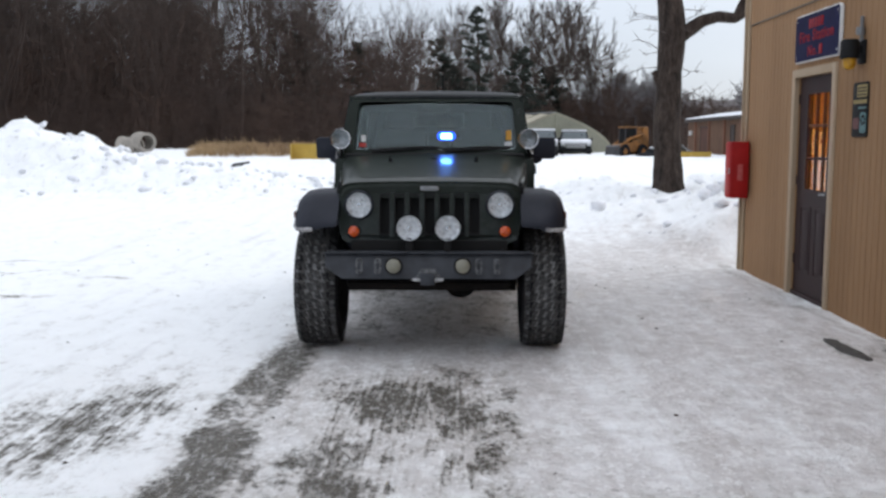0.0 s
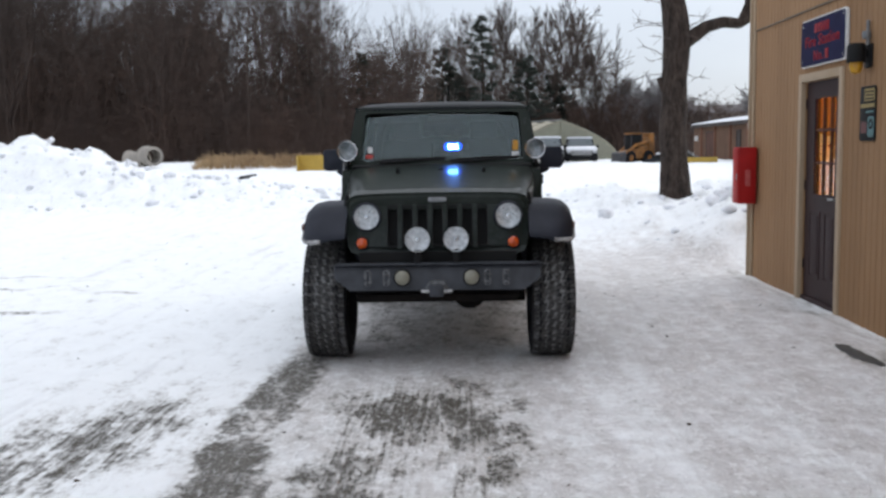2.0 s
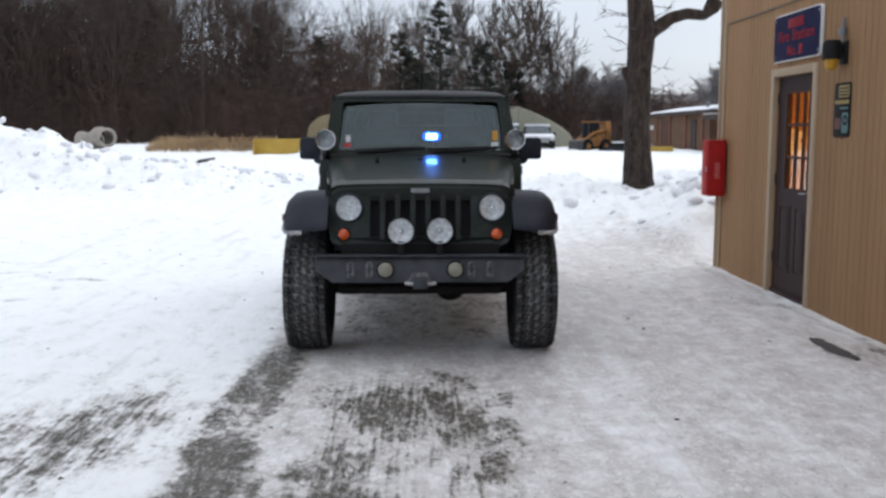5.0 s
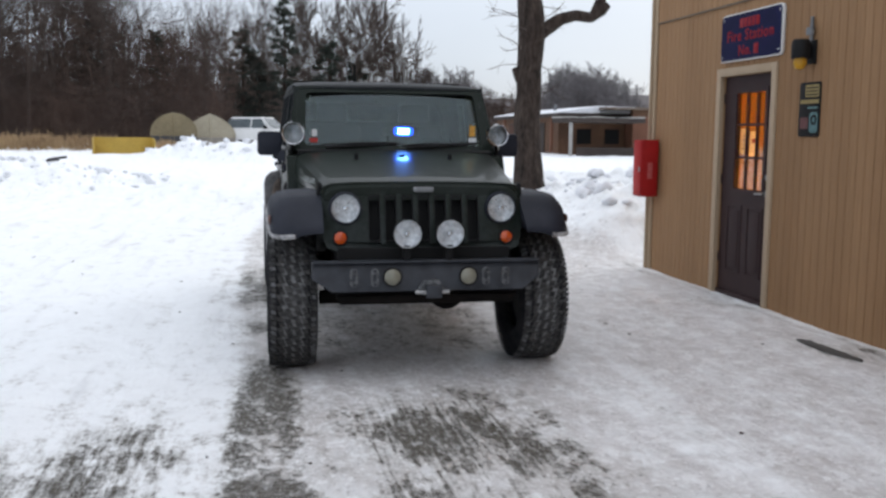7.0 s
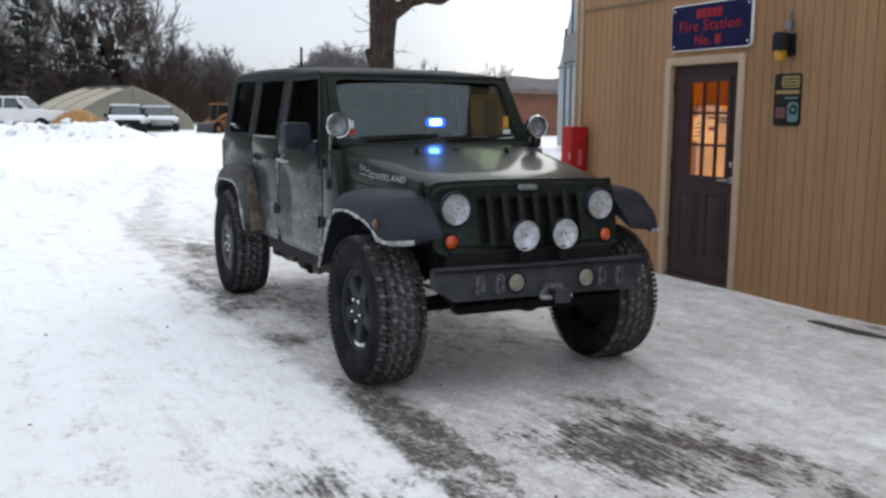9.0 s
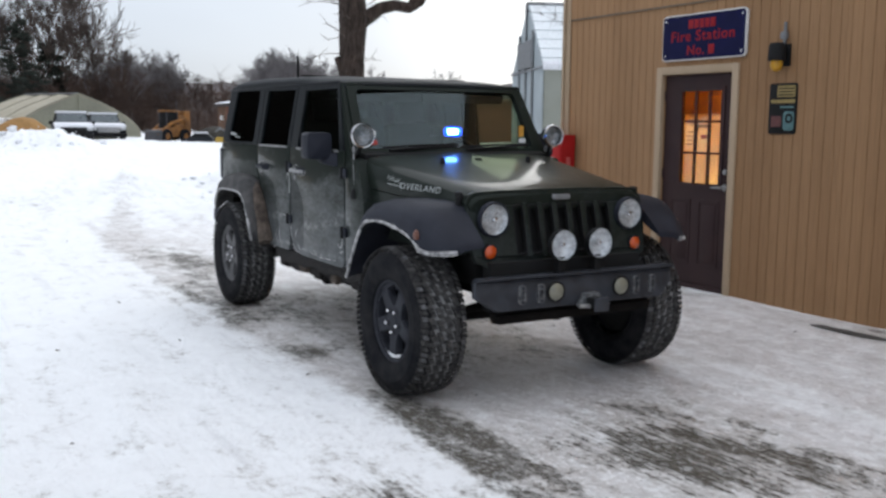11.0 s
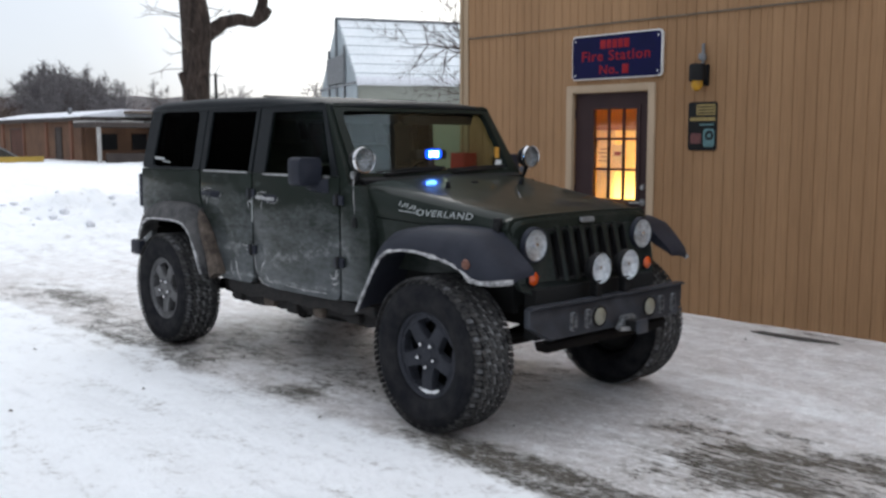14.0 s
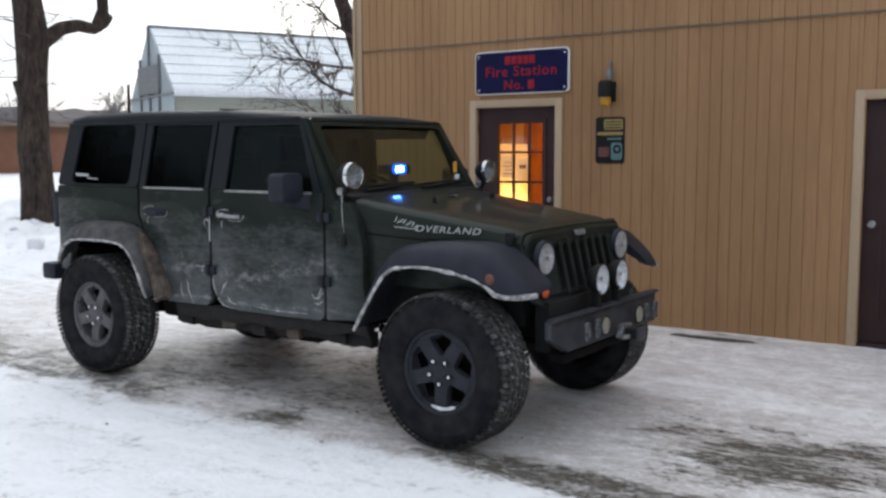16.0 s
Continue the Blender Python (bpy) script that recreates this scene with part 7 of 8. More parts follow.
def build_woods():
    rng = random.Random(11)
    kinds, thin = [], []
    for i in range(5):
        t = Limbs()
        fan_tree(rng, 18.0, 4.6 + 0.5 * (i % 3), t, fork=0.10 + 0.06 * (i % 3), girth=0.008, stems=4 + i % 2)
        kinds.append(t)
    for i in range(4):
        t = Limbs()
        bare_tree(rng, 14.0, 2.8, 13, 4, t, start=0.16, sub=4, trunk_r=0.085)
        thin.append(t)
    woods = Limbs()
    for i in range(98):
        d = rng.uniform(0, 1) ** 1.2
        y = 68 + 34 * d
        x = rng.uniform(-58, -26) if i % 9 < 6 else rng.uniform(-26, -11) if i % 9 < 8 else rng.uniform(-11, 1 + 2 * d)
        h = rng.uniform(0.85, 1.2) * (1.22 if x < -13 else 0.80 if x < -5 else 0.70)
        put_in(woods, rng.choice(kinds if i % 5 < 3 else thin), x, y, 0, rng.uniform(0, 6.28), h)
    for i in range(32):
        y = rng.uniform(84, 125)
        x = rng.uniform(-4, 24)
        put_in(woods, rng.choice(thin), x, y, 0.4, rng.uniform(0, 6.28), rng.uniform(0.42, 0.62) * (0.75 if x > 10 else 1.0))
    far, rounds = Limbs(), []
    for i in range(4):
        t = Limbs()
        round_tree(rng, 8.5, 3.4 + 0.4 * (i % 2), t)
        rounds.append(t)
    # the far line: a low edge, then groups of round crowns, seen from the drive
    for i in range(62):
        az = rng.uniform(17.8, 22.2) if i % 5 < 2 else rng.uniform(8.5, 13.4) if i % 5 == 2 else rng.uniform(12, 46)
        dist = rng.uniform(88, 140)
        lift = 3.9 if az < 13.5 else 2.3 if az < 17.6 else 3.2 + 0.75 * noise.noise(Vector((az * 0.55, 3.0, 1.0))) + (0.75 if 18.3 < az < 22.5 else 0.0)
        h = 1.0 + dist * math.tan(radians(lift)) * rng.uniform(0.80, 1.05)
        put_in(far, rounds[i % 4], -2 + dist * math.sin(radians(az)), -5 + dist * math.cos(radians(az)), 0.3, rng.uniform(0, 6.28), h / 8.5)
    for i in range(14):
        y = rng.uniform(98, 128)
        x = rng.uniform(-3, 25)
        put_in(woods, rounds[i % 4], x, y, 0.5, rng.uniform(0, 6.28), rng.uniform(0.85, 1.25) * (0.62 if x > 11 else 1.0))
    for i in range(34):
        x = -64 + 64 * (i + rng.random()) / 34
        put_in(woods, rounds[i % 4], x, rng.uniform(98, 114), -0.5, rng.uniform(0, 6.28), rng.uniform(1.25, 1.6) * (1.42 if x < -28 else 0.9 if x > -10 else 1.0))
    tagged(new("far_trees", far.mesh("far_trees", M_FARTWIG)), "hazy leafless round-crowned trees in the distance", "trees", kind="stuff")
    tagged(new("woods", woods.mesh("woods", M_TWIG)), "dense leafless winter woods behind the yard", "woods", kind="stuff")
    # undergrowth: leaning saplings and tangled side twigs
    br = Limbs()
    for i in range(50):
        y = rng.uniform(78, 100)
        x = rng.uniform(3, 19) if i % 3 else rng.uniform(3, 28)
        put_in(br, rounds[i % 4], x, y, 0.1, rng.uniform(0, 6.28), rng.uniform(0.42, 0.70))
    for i in range(4600):
        y = rng.uniform(63, 84)
        x = rng.uniform(-62, -3) if i % 5 else rng.uniform(-3, 40)
        if x > -3:
            y += 16
        h = rng.uniform(1.2, 4.6) * (1.0 if x < -3 else 0.55) * ((3.5 if x < -22 else 2.6) if i % 3 == 0 else 1.3 if i % 3 == 1 else 1.0)
        a = rng.uniform(0, 6.28)
        lean = h * rng.uniform(0.08, 0.45)
        tip = Vector((x + math.cos(a) * lean, y + math.sin(a) * lean, h))
        mid = Vector((x, y, 0)).lerp(tip, 0.5) + Vector((rng.uniform(-0.4, 0.4), 0, 0))
        br.limb([Vector((x, y, -0.2)), mid, tip], [0.030, 0.022, 0.008], 3)
        for q in range(8 if i % 3 else 12):
            b = mid.lerp(tip, rng.uniform(-0.7, 0.9))
            u = Vector((rng.uniform(-1.5, 1.5), rng.uniform(-0.6, 0.6), rng.uniform(-0.25, 1.1))) * (0.5 + 0.12 * h)
            br.limb([b, b + u], [0.019, 0.006], 3)
    tagged(new("undergrowth", br.mesh("undergrowth", M_BRUSH)), "brown leafless brush at the foot of the woods", "brush", kind="stuff")


def build_hills():
    def ridge(name, label, mat, a0, a1, dist, low, high, seed, depth):
        n = 220
        verts, faces = [], []
        for i in range(n + 1):
            az = radians(a0 + (a1 - a0) * i / n)
            edge = min(1.0, min(i, n - i) / (n * 0.10))
            z = low + (high - low) * (0.5 + 0.5 * noise.fractal(Vector((i * 0.05, seed, 0)), 0.7, 2.1, 3)) + noise.noise(Vector((i * 0.9, seed, 3))) * (high - low) * 0.7 + noise.noise(Vector((i * 2.3, seed, 5))) * (high - low) * 0.3
            z *= edge * edge * (3 - 2 * edge)
            for d, zz in ((dist - depth, -1.0), (dist - depth * 0.6, z * 0.55), (dist, z), (dist + depth, z * 0.6)):
                verts.append((-2 + d * math.sin(az), -5 + d * math.cos(az), zz))
        for i in range(n):
            for k in range(3):
                a = i * 4 + k
                faces.append((a, a + 4, a + 5, a + 1))
        me = bpy.data.meshes.new(name)
        me.from_pydata(verts, [], faces)
        me.materials.append(mat)
        me.polygons.foreach_set("use_smooth", [True] * len(faces))
        tagged(new(name, me), label, "hill", kind="structure")
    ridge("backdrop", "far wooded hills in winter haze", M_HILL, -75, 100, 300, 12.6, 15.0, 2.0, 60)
    # arc past the left of view is added, unseen, to darken window reflections
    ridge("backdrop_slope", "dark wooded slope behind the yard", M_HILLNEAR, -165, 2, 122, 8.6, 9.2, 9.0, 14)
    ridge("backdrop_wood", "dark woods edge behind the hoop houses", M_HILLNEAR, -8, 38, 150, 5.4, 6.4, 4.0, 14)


def conifer(rng, height, radius):
    """Evergreen: trunk and whorls of drooping needle sprays."""
    trunk, crown = Limbs(), Limbs()
    trunk.limb([Vector((0, 0, -0.3)), Vector((0.05, 0, height * 0.5)), Vector((0, 0, height))], [height * 0.018, height * 0.011, 0.02], 6)
    z = height * 0.16
    while z < height * 0.98:
        f = z / height
        r = radius * min(1.0, 1.25 * (1 - f) ** 0.6) * rng.uniform(0.45, 1.2) + 0.15
        for k in range(rng.randint(3, 6)):
            a = rng.uniform(0, 6.28)
            d = Vector((math.cos(a), math.sin(a), 0))
            side = Vector((-d.y, d.x, 0))
            L = r * rng.uniform(0.5, 1.15)
            root = Vector((0, 0, z + rng.uniform(-0.2, 0.2)))
            tip = root + d * L + Vector((0, 0, rng.uniform(-0.12, 0.22) * L))
            crown.limb([root, tip], [0.035, 0.010], 3)
            for m in range(16):
                g = 0.35 + 0.65 * (m + rng.random()) / 16
                b = root.lerp(tip, g) + Vector((rng.uniform(-.1, .1), rng.uniform(-.1, .1), rng.uniform(-.08, .08)))
                for q in range(3):
                    e = (side * rng.uniform(-1, 1) + d * rng.uniform(-0.2, 1) + Vector((0, 0, rng.uniform(-0.4, 0.7)))).normalized()
                    t_ = b + e * rng.uniform(0.22, 0.50)
                    w = e.orthogonal().normalized() * rng.uniform(0.03, 0.075)
                    i = len(crown.verts)
                    crown.verts.extend([tuple(b + w), tuple(b - w), tuple(t_)])
                    crown.faces.append((i, i + 1, i + 2))
        z += height * 0.042
    return trunk, crown


def plant(name, label, category, trunk, crown, x, y, z, group, m_crown, turn=0.0, k=1.0):
    root = thing(name, label, category, group)
    a, b = new("trunk", trunk.mesh("trunk", M_BARK)), new("crown", crown.mesh("crown", m_crown))
    a.parent = b.parent = root
    root.matrix_basis = pose(x, y, z, 0, 0, math.degrees(turn)) @ Matrix.Diagonal((k, k, k, 1))
    return root


def build_single_trees():
    rng = random.Random(5)
    for x, y, h, r in ((-2.0, 76, 9.8, 2.5), (1.4, 74, 12.2, 2.2), (-14, 80, 11.5, 2.8), (5.3, 77, 9.0, 2.3), (8.0, 82, 7.8, 2.6), (-0.6, 82, 8.0, 2.4), (-9.5, 82, 10.0, 2.4)):
        t, c = conifer(rng, h, r)
        plant("conifer", "dark evergreen conifer before bare woods", "tree", t, c, x, y, 0.2, "conifers by the woods", M_CONIFER)
    for x, y, h, s, fork, stems in ((8.7, 83, 16.4, 5.8, 0.10, 8), (4.9, 88, 16.0, 4.4, 0.16, 5), (14.6, 86, 9.6, 3.8, 0.12, 5), (-0.6, 90, 15.0, 3.0, 0.30, 4), (-6.0, 90, 14.2, 4.2, 0.2, 4), (12.2, 90, 12.3, 4.2, 0.10, 6), (20.0, 94, 7.4, 3.6, 0.12, 5), (-13.5, 78, 16.0, 4.5, 0.2, 5)):
        t, c = Limbs(), Limbs()
        fan_tree(rng, h, s, t, c, fork, 0.011, stems, 5, 0.0016 if x > 4 else 0.0011)
        plant("bare_tree", "tall leafless tree with fine spreading twigs", "tree", t, c, x, y, 0.3, "single bare trees by the yard", M_TWIG)
    # the pollarded tree beside the drive
    t, c = Limbs(), Limbs()
    V = Vector
    tp = [V((0.06, 0, -0.7)), V((0.03, 0, 0.0)), V((0.0, 0, 0.5)), V((-0.04, 0, 1.2)), V((-0.02, 0, 1.9)), V((0.0, 0, 2.5)), V((0.02, 0, 2.9)), V((-0.05, 0, 3.6)), V((0.0, 0.05, 4.4)), V((-0.1, 0, 5.4)), V((0.1, 0.1, 6.6)), V((0.0, 0.2, 7.6))]
    dense = lambda pts, rr, n=7: ([pts[i].lerp(pts[i + 1], k / n) for i in range(len(pts) - 1) for k in range(n)] + [pts[-1]], [rr[i] + (rr[i + 1] - rr[i]) * k / n for i in range(len(rr) - 1) for k in range(n)] + [rr[-1]])
    t.limb(*dense(tp, [0.40, 0.315, 0.255, 0.245, 0.228, 0.235, 0.262, 0.222, 0.205, 0.19, 0.15, 0.08]), 20)
    t.limb(*dense([V((0.0, 0, 2.75)), V((0.30, 0, 2.95)), V((0.55, 0, 3.12)), V((0.85, 0.0, 3.20)), V((1.15, 0, 3.17)), V((1.36, 0, 3.30)), V((1.46, 0, 3.42))], [0.18, 0.13, 0.11, 0.105, 0.095, 0.092, 0.08]), 12)
    t.limb([V((1.20, 0, 3.18)), V((1.34, 0, 3.5)), V((1.36, 0.02, 4.0)), V((1.30, 0, 4.8)), V((1.4, 0.05, 5.6))], [0.11, 0.10, 0.085, 0.06, 0.03], 8)
    t.limb([V((-0.05, 0, 1.95)), V((-0.20, 0, 2.05)), V((-0.30, 0, 2.22))], [0.15, 0.10, 0.05], 8)
    t.verts = [tuple(V(p) + V((1, 1, 0)) * (0.030 * noise.noise(V(p) * 3.1) + 0.016 * noise.noise(V((p[0] * 11, p[1] * 11, p[2] * 4.5))))) for p in t.verts]
    for k in range(26):
        z = rng.uniform(1.5, 4.6)
        a = rng.choice((0.0, 3.14)) + rng.uniform(-1.0, 1.0)
        b = V((0.24 * math.cos(a), 0.24 * math.sin(a), z))
        d = V((math.cos(a), math.sin(a), rng.uniform(-0.35, 0.5))).normalized()
        L = rng.uniform(0.15, 0.75)
        p1 = b + d * L * 0.5
        p2 = p1 + (d + V((rng.uniform(-.5, .5), rng.uniform(-.5, .5), rng.uniform(-.4, .5)))).normalized() * L * 0.5
        c.limb([b, p1, p2], [0.010, 0.007, 0.003], 4)
        for q in range(4):
            s = p1.lerp(p2, rng.random())
            c.limb([s, s + V((rng.uniform(-.22, .22), rng.uniform(-.2, .2), rng.uniform(-.15, .22)))], [0.006, 0.002], 3)
    tree = plant("pollard_tree", "thick lopped tree trunk with one bent limb in snow", "tree", t, c, 4.02, 11.4, 0.42, "", M_TWIG)
    # the tree behind the station corner, limbs sweeping out
    t, c = Limbs(), Limbs()
    t.limb([V((0, 0, -0.3)), V((0.0, 0, 1.2)), V((-0.15, 0.1, 2.4)), V((-0.5, 0.3, 3.6)), V((-1.1, 0.5, 5.0)), V((-1.6, 0.6, 6.6))], [0.30, 0.26, 0.22, 0.17, 0.12, 0.05], 10)
    t.limb([V((-0.05, 0, 1.9)), V((0.4, 0.1, 3.2)), V((0.6, 0.2, 5.0)), V((0.9, 0.1, 7.0))], [0.16, 0.13, 0.09, 0.03], 8)
    def sweep(p, d, L, r, depth):
        pts, rr = [p], [r]
        n = 6 if depth > 1 else 4
        for i in range(n):
            d = (d + V((rng.uniform(-.22, .22), rng.uniform(-.22, .22), rng.uniform(-.20, .20)))).normalized()
            pts.append(pts[-1] + d * L / n)
            rr.append(r * (1 - (i + 1) / (n + 0.6)))
        c.limb(pts, rr, 5 if depth > 1 else 3)
        if depth:
            for i in range(1, n + 1):
                for q in range(3 if depth > 1 else 4):
                    e = (d + V((rng.uniform(-.9, .9), rng.uniform(-.9, .9), rng.uniform(-.6, .8)))).normalized()
                    sweep(pts[i], e, L * rng.uniform(0.26, 0.44), rr[i] * 0.6 + 0.003, depth - 1)
    for z, dx, dy, dz, L, r in ((1.5, -1.0, 0.5, 0.10, 2.2, 0.06), (2.1, -1.0, 0.3, 0.22, 2.6, 0.075), (2.7, -1.0, 0.6, 0.05, 2.6, 0.065), (3.3, -0.8, 0.2, 0.5, 2.0, 0.06), (4.2, -1.0, 0.7, 0.1, 1.8, 0.05), (4.9, -0.7, 0.4, 0.6, 1.8, 0.045)):
        sweep(V((-0.1 - max(0, z - 2) * 0.4, 0.1, z)), V((dx, dy, dz)).normalized(), L, r * 0.62, 2)
    plant("bare_tree", "leafless tree with sweeping limbs behind the station", "tree", t, c, 14.9, 13.2, 0.35, "", M_TWIG, 0.0, 1.22)


build_hills()
build_woods()
build_single_trees()

# ---- far yard: greenhouse, brick block, hoop houses, vehicles, clutter ----
FAR_DZ = -0.26
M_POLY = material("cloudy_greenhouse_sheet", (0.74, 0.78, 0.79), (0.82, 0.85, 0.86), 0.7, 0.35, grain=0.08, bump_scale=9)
M_SNOWCAP = material("settled_snow", (0.80, 0.81, 0.84), (0.72, 0.73, 0.76), 3, 0.8, bump=0.02, bump_scale=12)
M_OLDSNOW = material("greyed_old_snow", (0.50, 0.49, 0.47), (0.30, 0.28, 0.26), 1.5, 0.85, grain=0.2, bump_scale=14)
M_BRICK = material("brown_brick", (0.165, 0.088, 0.050), (0.115, 0.062, 0.038), 1.2, 0.85, grain=0.2, bump_scale=24, object_tint=0.10)
M_BRICKRED = material("red_brown_brick", (0.205, 0.092, 0.056), (0.160, 0.074, 0.046), 1.0, 0.85, grain=0.15, bump_scale=24)
M_FASCIA = material("dark_roof_edge", (0.055, 0.042, 0.036), (0.04, 0.03, 0.027), 2, 0.7)
M_CANVAS = material("weathered_tan_sheet", (0.27, 0.22, 0.13), (0.19, 0.155, 0.09), 0.8, 0.6, grain=0.15, bump_scale=8)
M_CANVASL = material("pale_tan_sheet", (0.42, 0.38, 0.29), (0.34, 0.30, 0.22), 0.8, 0.6, grain=0.12, bump_scale=8)
M_OLIVE = material("cloudy_olive_sheet", (0.30, 0.295, 0.22), (0.24, 0.235, 0.18), 0.6, 0.5, grain=0.12, bump_scale=8)
M_PLOUGH = material("faded_yellow_paint", (0.48, 0.32, 0.055), (0.40, 0.26, 0.045), 1.5, 0.6, grain=0.15, bump_scale=14)
M_LOADER = material("loader_yellow", (0.31, 0.125, 0.022), (0.13, 0.058, 0.016), 2.5, 0.5, grain=0.2, bump_scale=14)
M_CONCRETE = material("grey_concrete", (0.33, 0.30, 0.26), (0.21, 0.19, 0.17), 1.5, 0.9, grain=0.15, bump_scale=10)
M_SAND = material("orange_brown_sand", (0.36, 0.20, 0.07), (0.28, 0.15, 0.05), 2, 0.95, grain=0.2, bump_scale=12)
M_REED = material("dry_straw_reeds", (0.48, 0.34, 0.19), (0.27, 0.175, 0.095), 0.5, 0.95, grain=0.3, bump_scale=5)
M_STEEL = material("dark_steel", (0.05, 0.05, 0.055), (0.08, 0.08, 0.085), 3, 0.5, 0.4)


def build_greenhouse():
    gh = thing("greenhouse", "pale translucent gabled greenhouse with snow along its eaves", "greenhouse")
    apex = Vector((18.7, 27.3, 0))
    a, w = Vector((0.92, -0.39, 0)), Vector((0.39, 0.92, 0))
    half, z_e, z_r, L = 3.0, 3.58, 6.20, 17.0
    def P(u, v, z):
        q = apex + a * u + w * v
        return (q.x, q.y, z)
    def slab(pts, d, name, mat, label=""):
        bm = bmesh.new()
        pts = [Vector(p) for p in pts]
        nn = (pts[1] - pts[0]).cross(pts[2] - pts[0]).normalized() * d
        lo, hi = [bm.verts.new(p) for p in pts], [bm.verts.new(p + nn) for p in pts]
        k = len(pts)
        bm.faces.new(lo)
        bm.faces.new(hi[:-1])
        for i in range(k):
            bm.faces.new((lo[i], lo[(i + 1) % k], hi[(i + 1) % k], hi[i]))
        return part(name, bm, mat, gh, label)
    n = 7
    for i in range(n):
        f0, f1 = i / n, (i + 1) / n
        for sgn in (-1, 1):
            slab([P(0, sgn * half * (1 - f0), z_e + (z_r - z_e) * f0), P(L, sgn * half * (1 - f0), z_e + (z_r - z_e) * f0), P(L, sgn * half * (1 - f1) , z_e + (z_r - z_e) * f1 - 0.012), P(0, sgn * half * (1 - f1), z_e + (z_r - z_e) * f1 - 0.012)], 0.03, "roof_sheet", M_POLY)
    part("ridge_cap", tube(bmesh.new(), [P(-0.05, 0, z_r + 0.02), P(L, 0, z_r + 0.02)], 0.06, 8), M_GREY, gh)
    part("eave_snow", tube(bmesh.new(), [P(0.0, -half - 0.05, z_e + 0.06), P(L * 0.5, -half - 0.05, z_e + 0.08), P(L, -half - 0.05, z_e + 0.05)], 0.17, 8), M_SNOWCAP, gh, "snow along the eave")
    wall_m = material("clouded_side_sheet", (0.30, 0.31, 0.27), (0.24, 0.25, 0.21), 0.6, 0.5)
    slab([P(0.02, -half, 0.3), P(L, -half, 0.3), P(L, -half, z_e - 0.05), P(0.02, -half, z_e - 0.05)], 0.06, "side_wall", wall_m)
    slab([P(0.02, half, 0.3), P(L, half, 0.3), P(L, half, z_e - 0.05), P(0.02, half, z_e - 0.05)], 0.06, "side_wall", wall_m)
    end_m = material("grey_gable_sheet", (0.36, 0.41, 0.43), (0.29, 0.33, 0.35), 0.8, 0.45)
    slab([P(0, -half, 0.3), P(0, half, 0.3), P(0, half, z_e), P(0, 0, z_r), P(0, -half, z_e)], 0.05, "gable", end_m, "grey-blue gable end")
    for v0, v1 in ((0, 0), (-1.3, -1.3), (1.3, 1.3)):
        top = z_r - abs(v0) / half * (z_r - z_e)
        part("mullion", tube(bmesh.new(), [P(-0.05, v0, 0.3), P(-0.05, v1, top)], 0.05, 6), M_GREY, gh)
    part("gable_rail", tube(bmesh.new(), [P(-0.05, -half, z_e), P(-0.05, half, z_e)], 0.05, 6), M_GREY, gh)
    slab([P(-0.12, -1.4, z_e + 0.1), P(-0.12, 1.4, z_e + 0.1), P(-0.12, 1.4, z_e + 1.15), P(-0.12, -1.4, z_e + 1.15)], 0.10, "louvre", M_GREY, "grey louvre in the gable")


build_greenhouse()


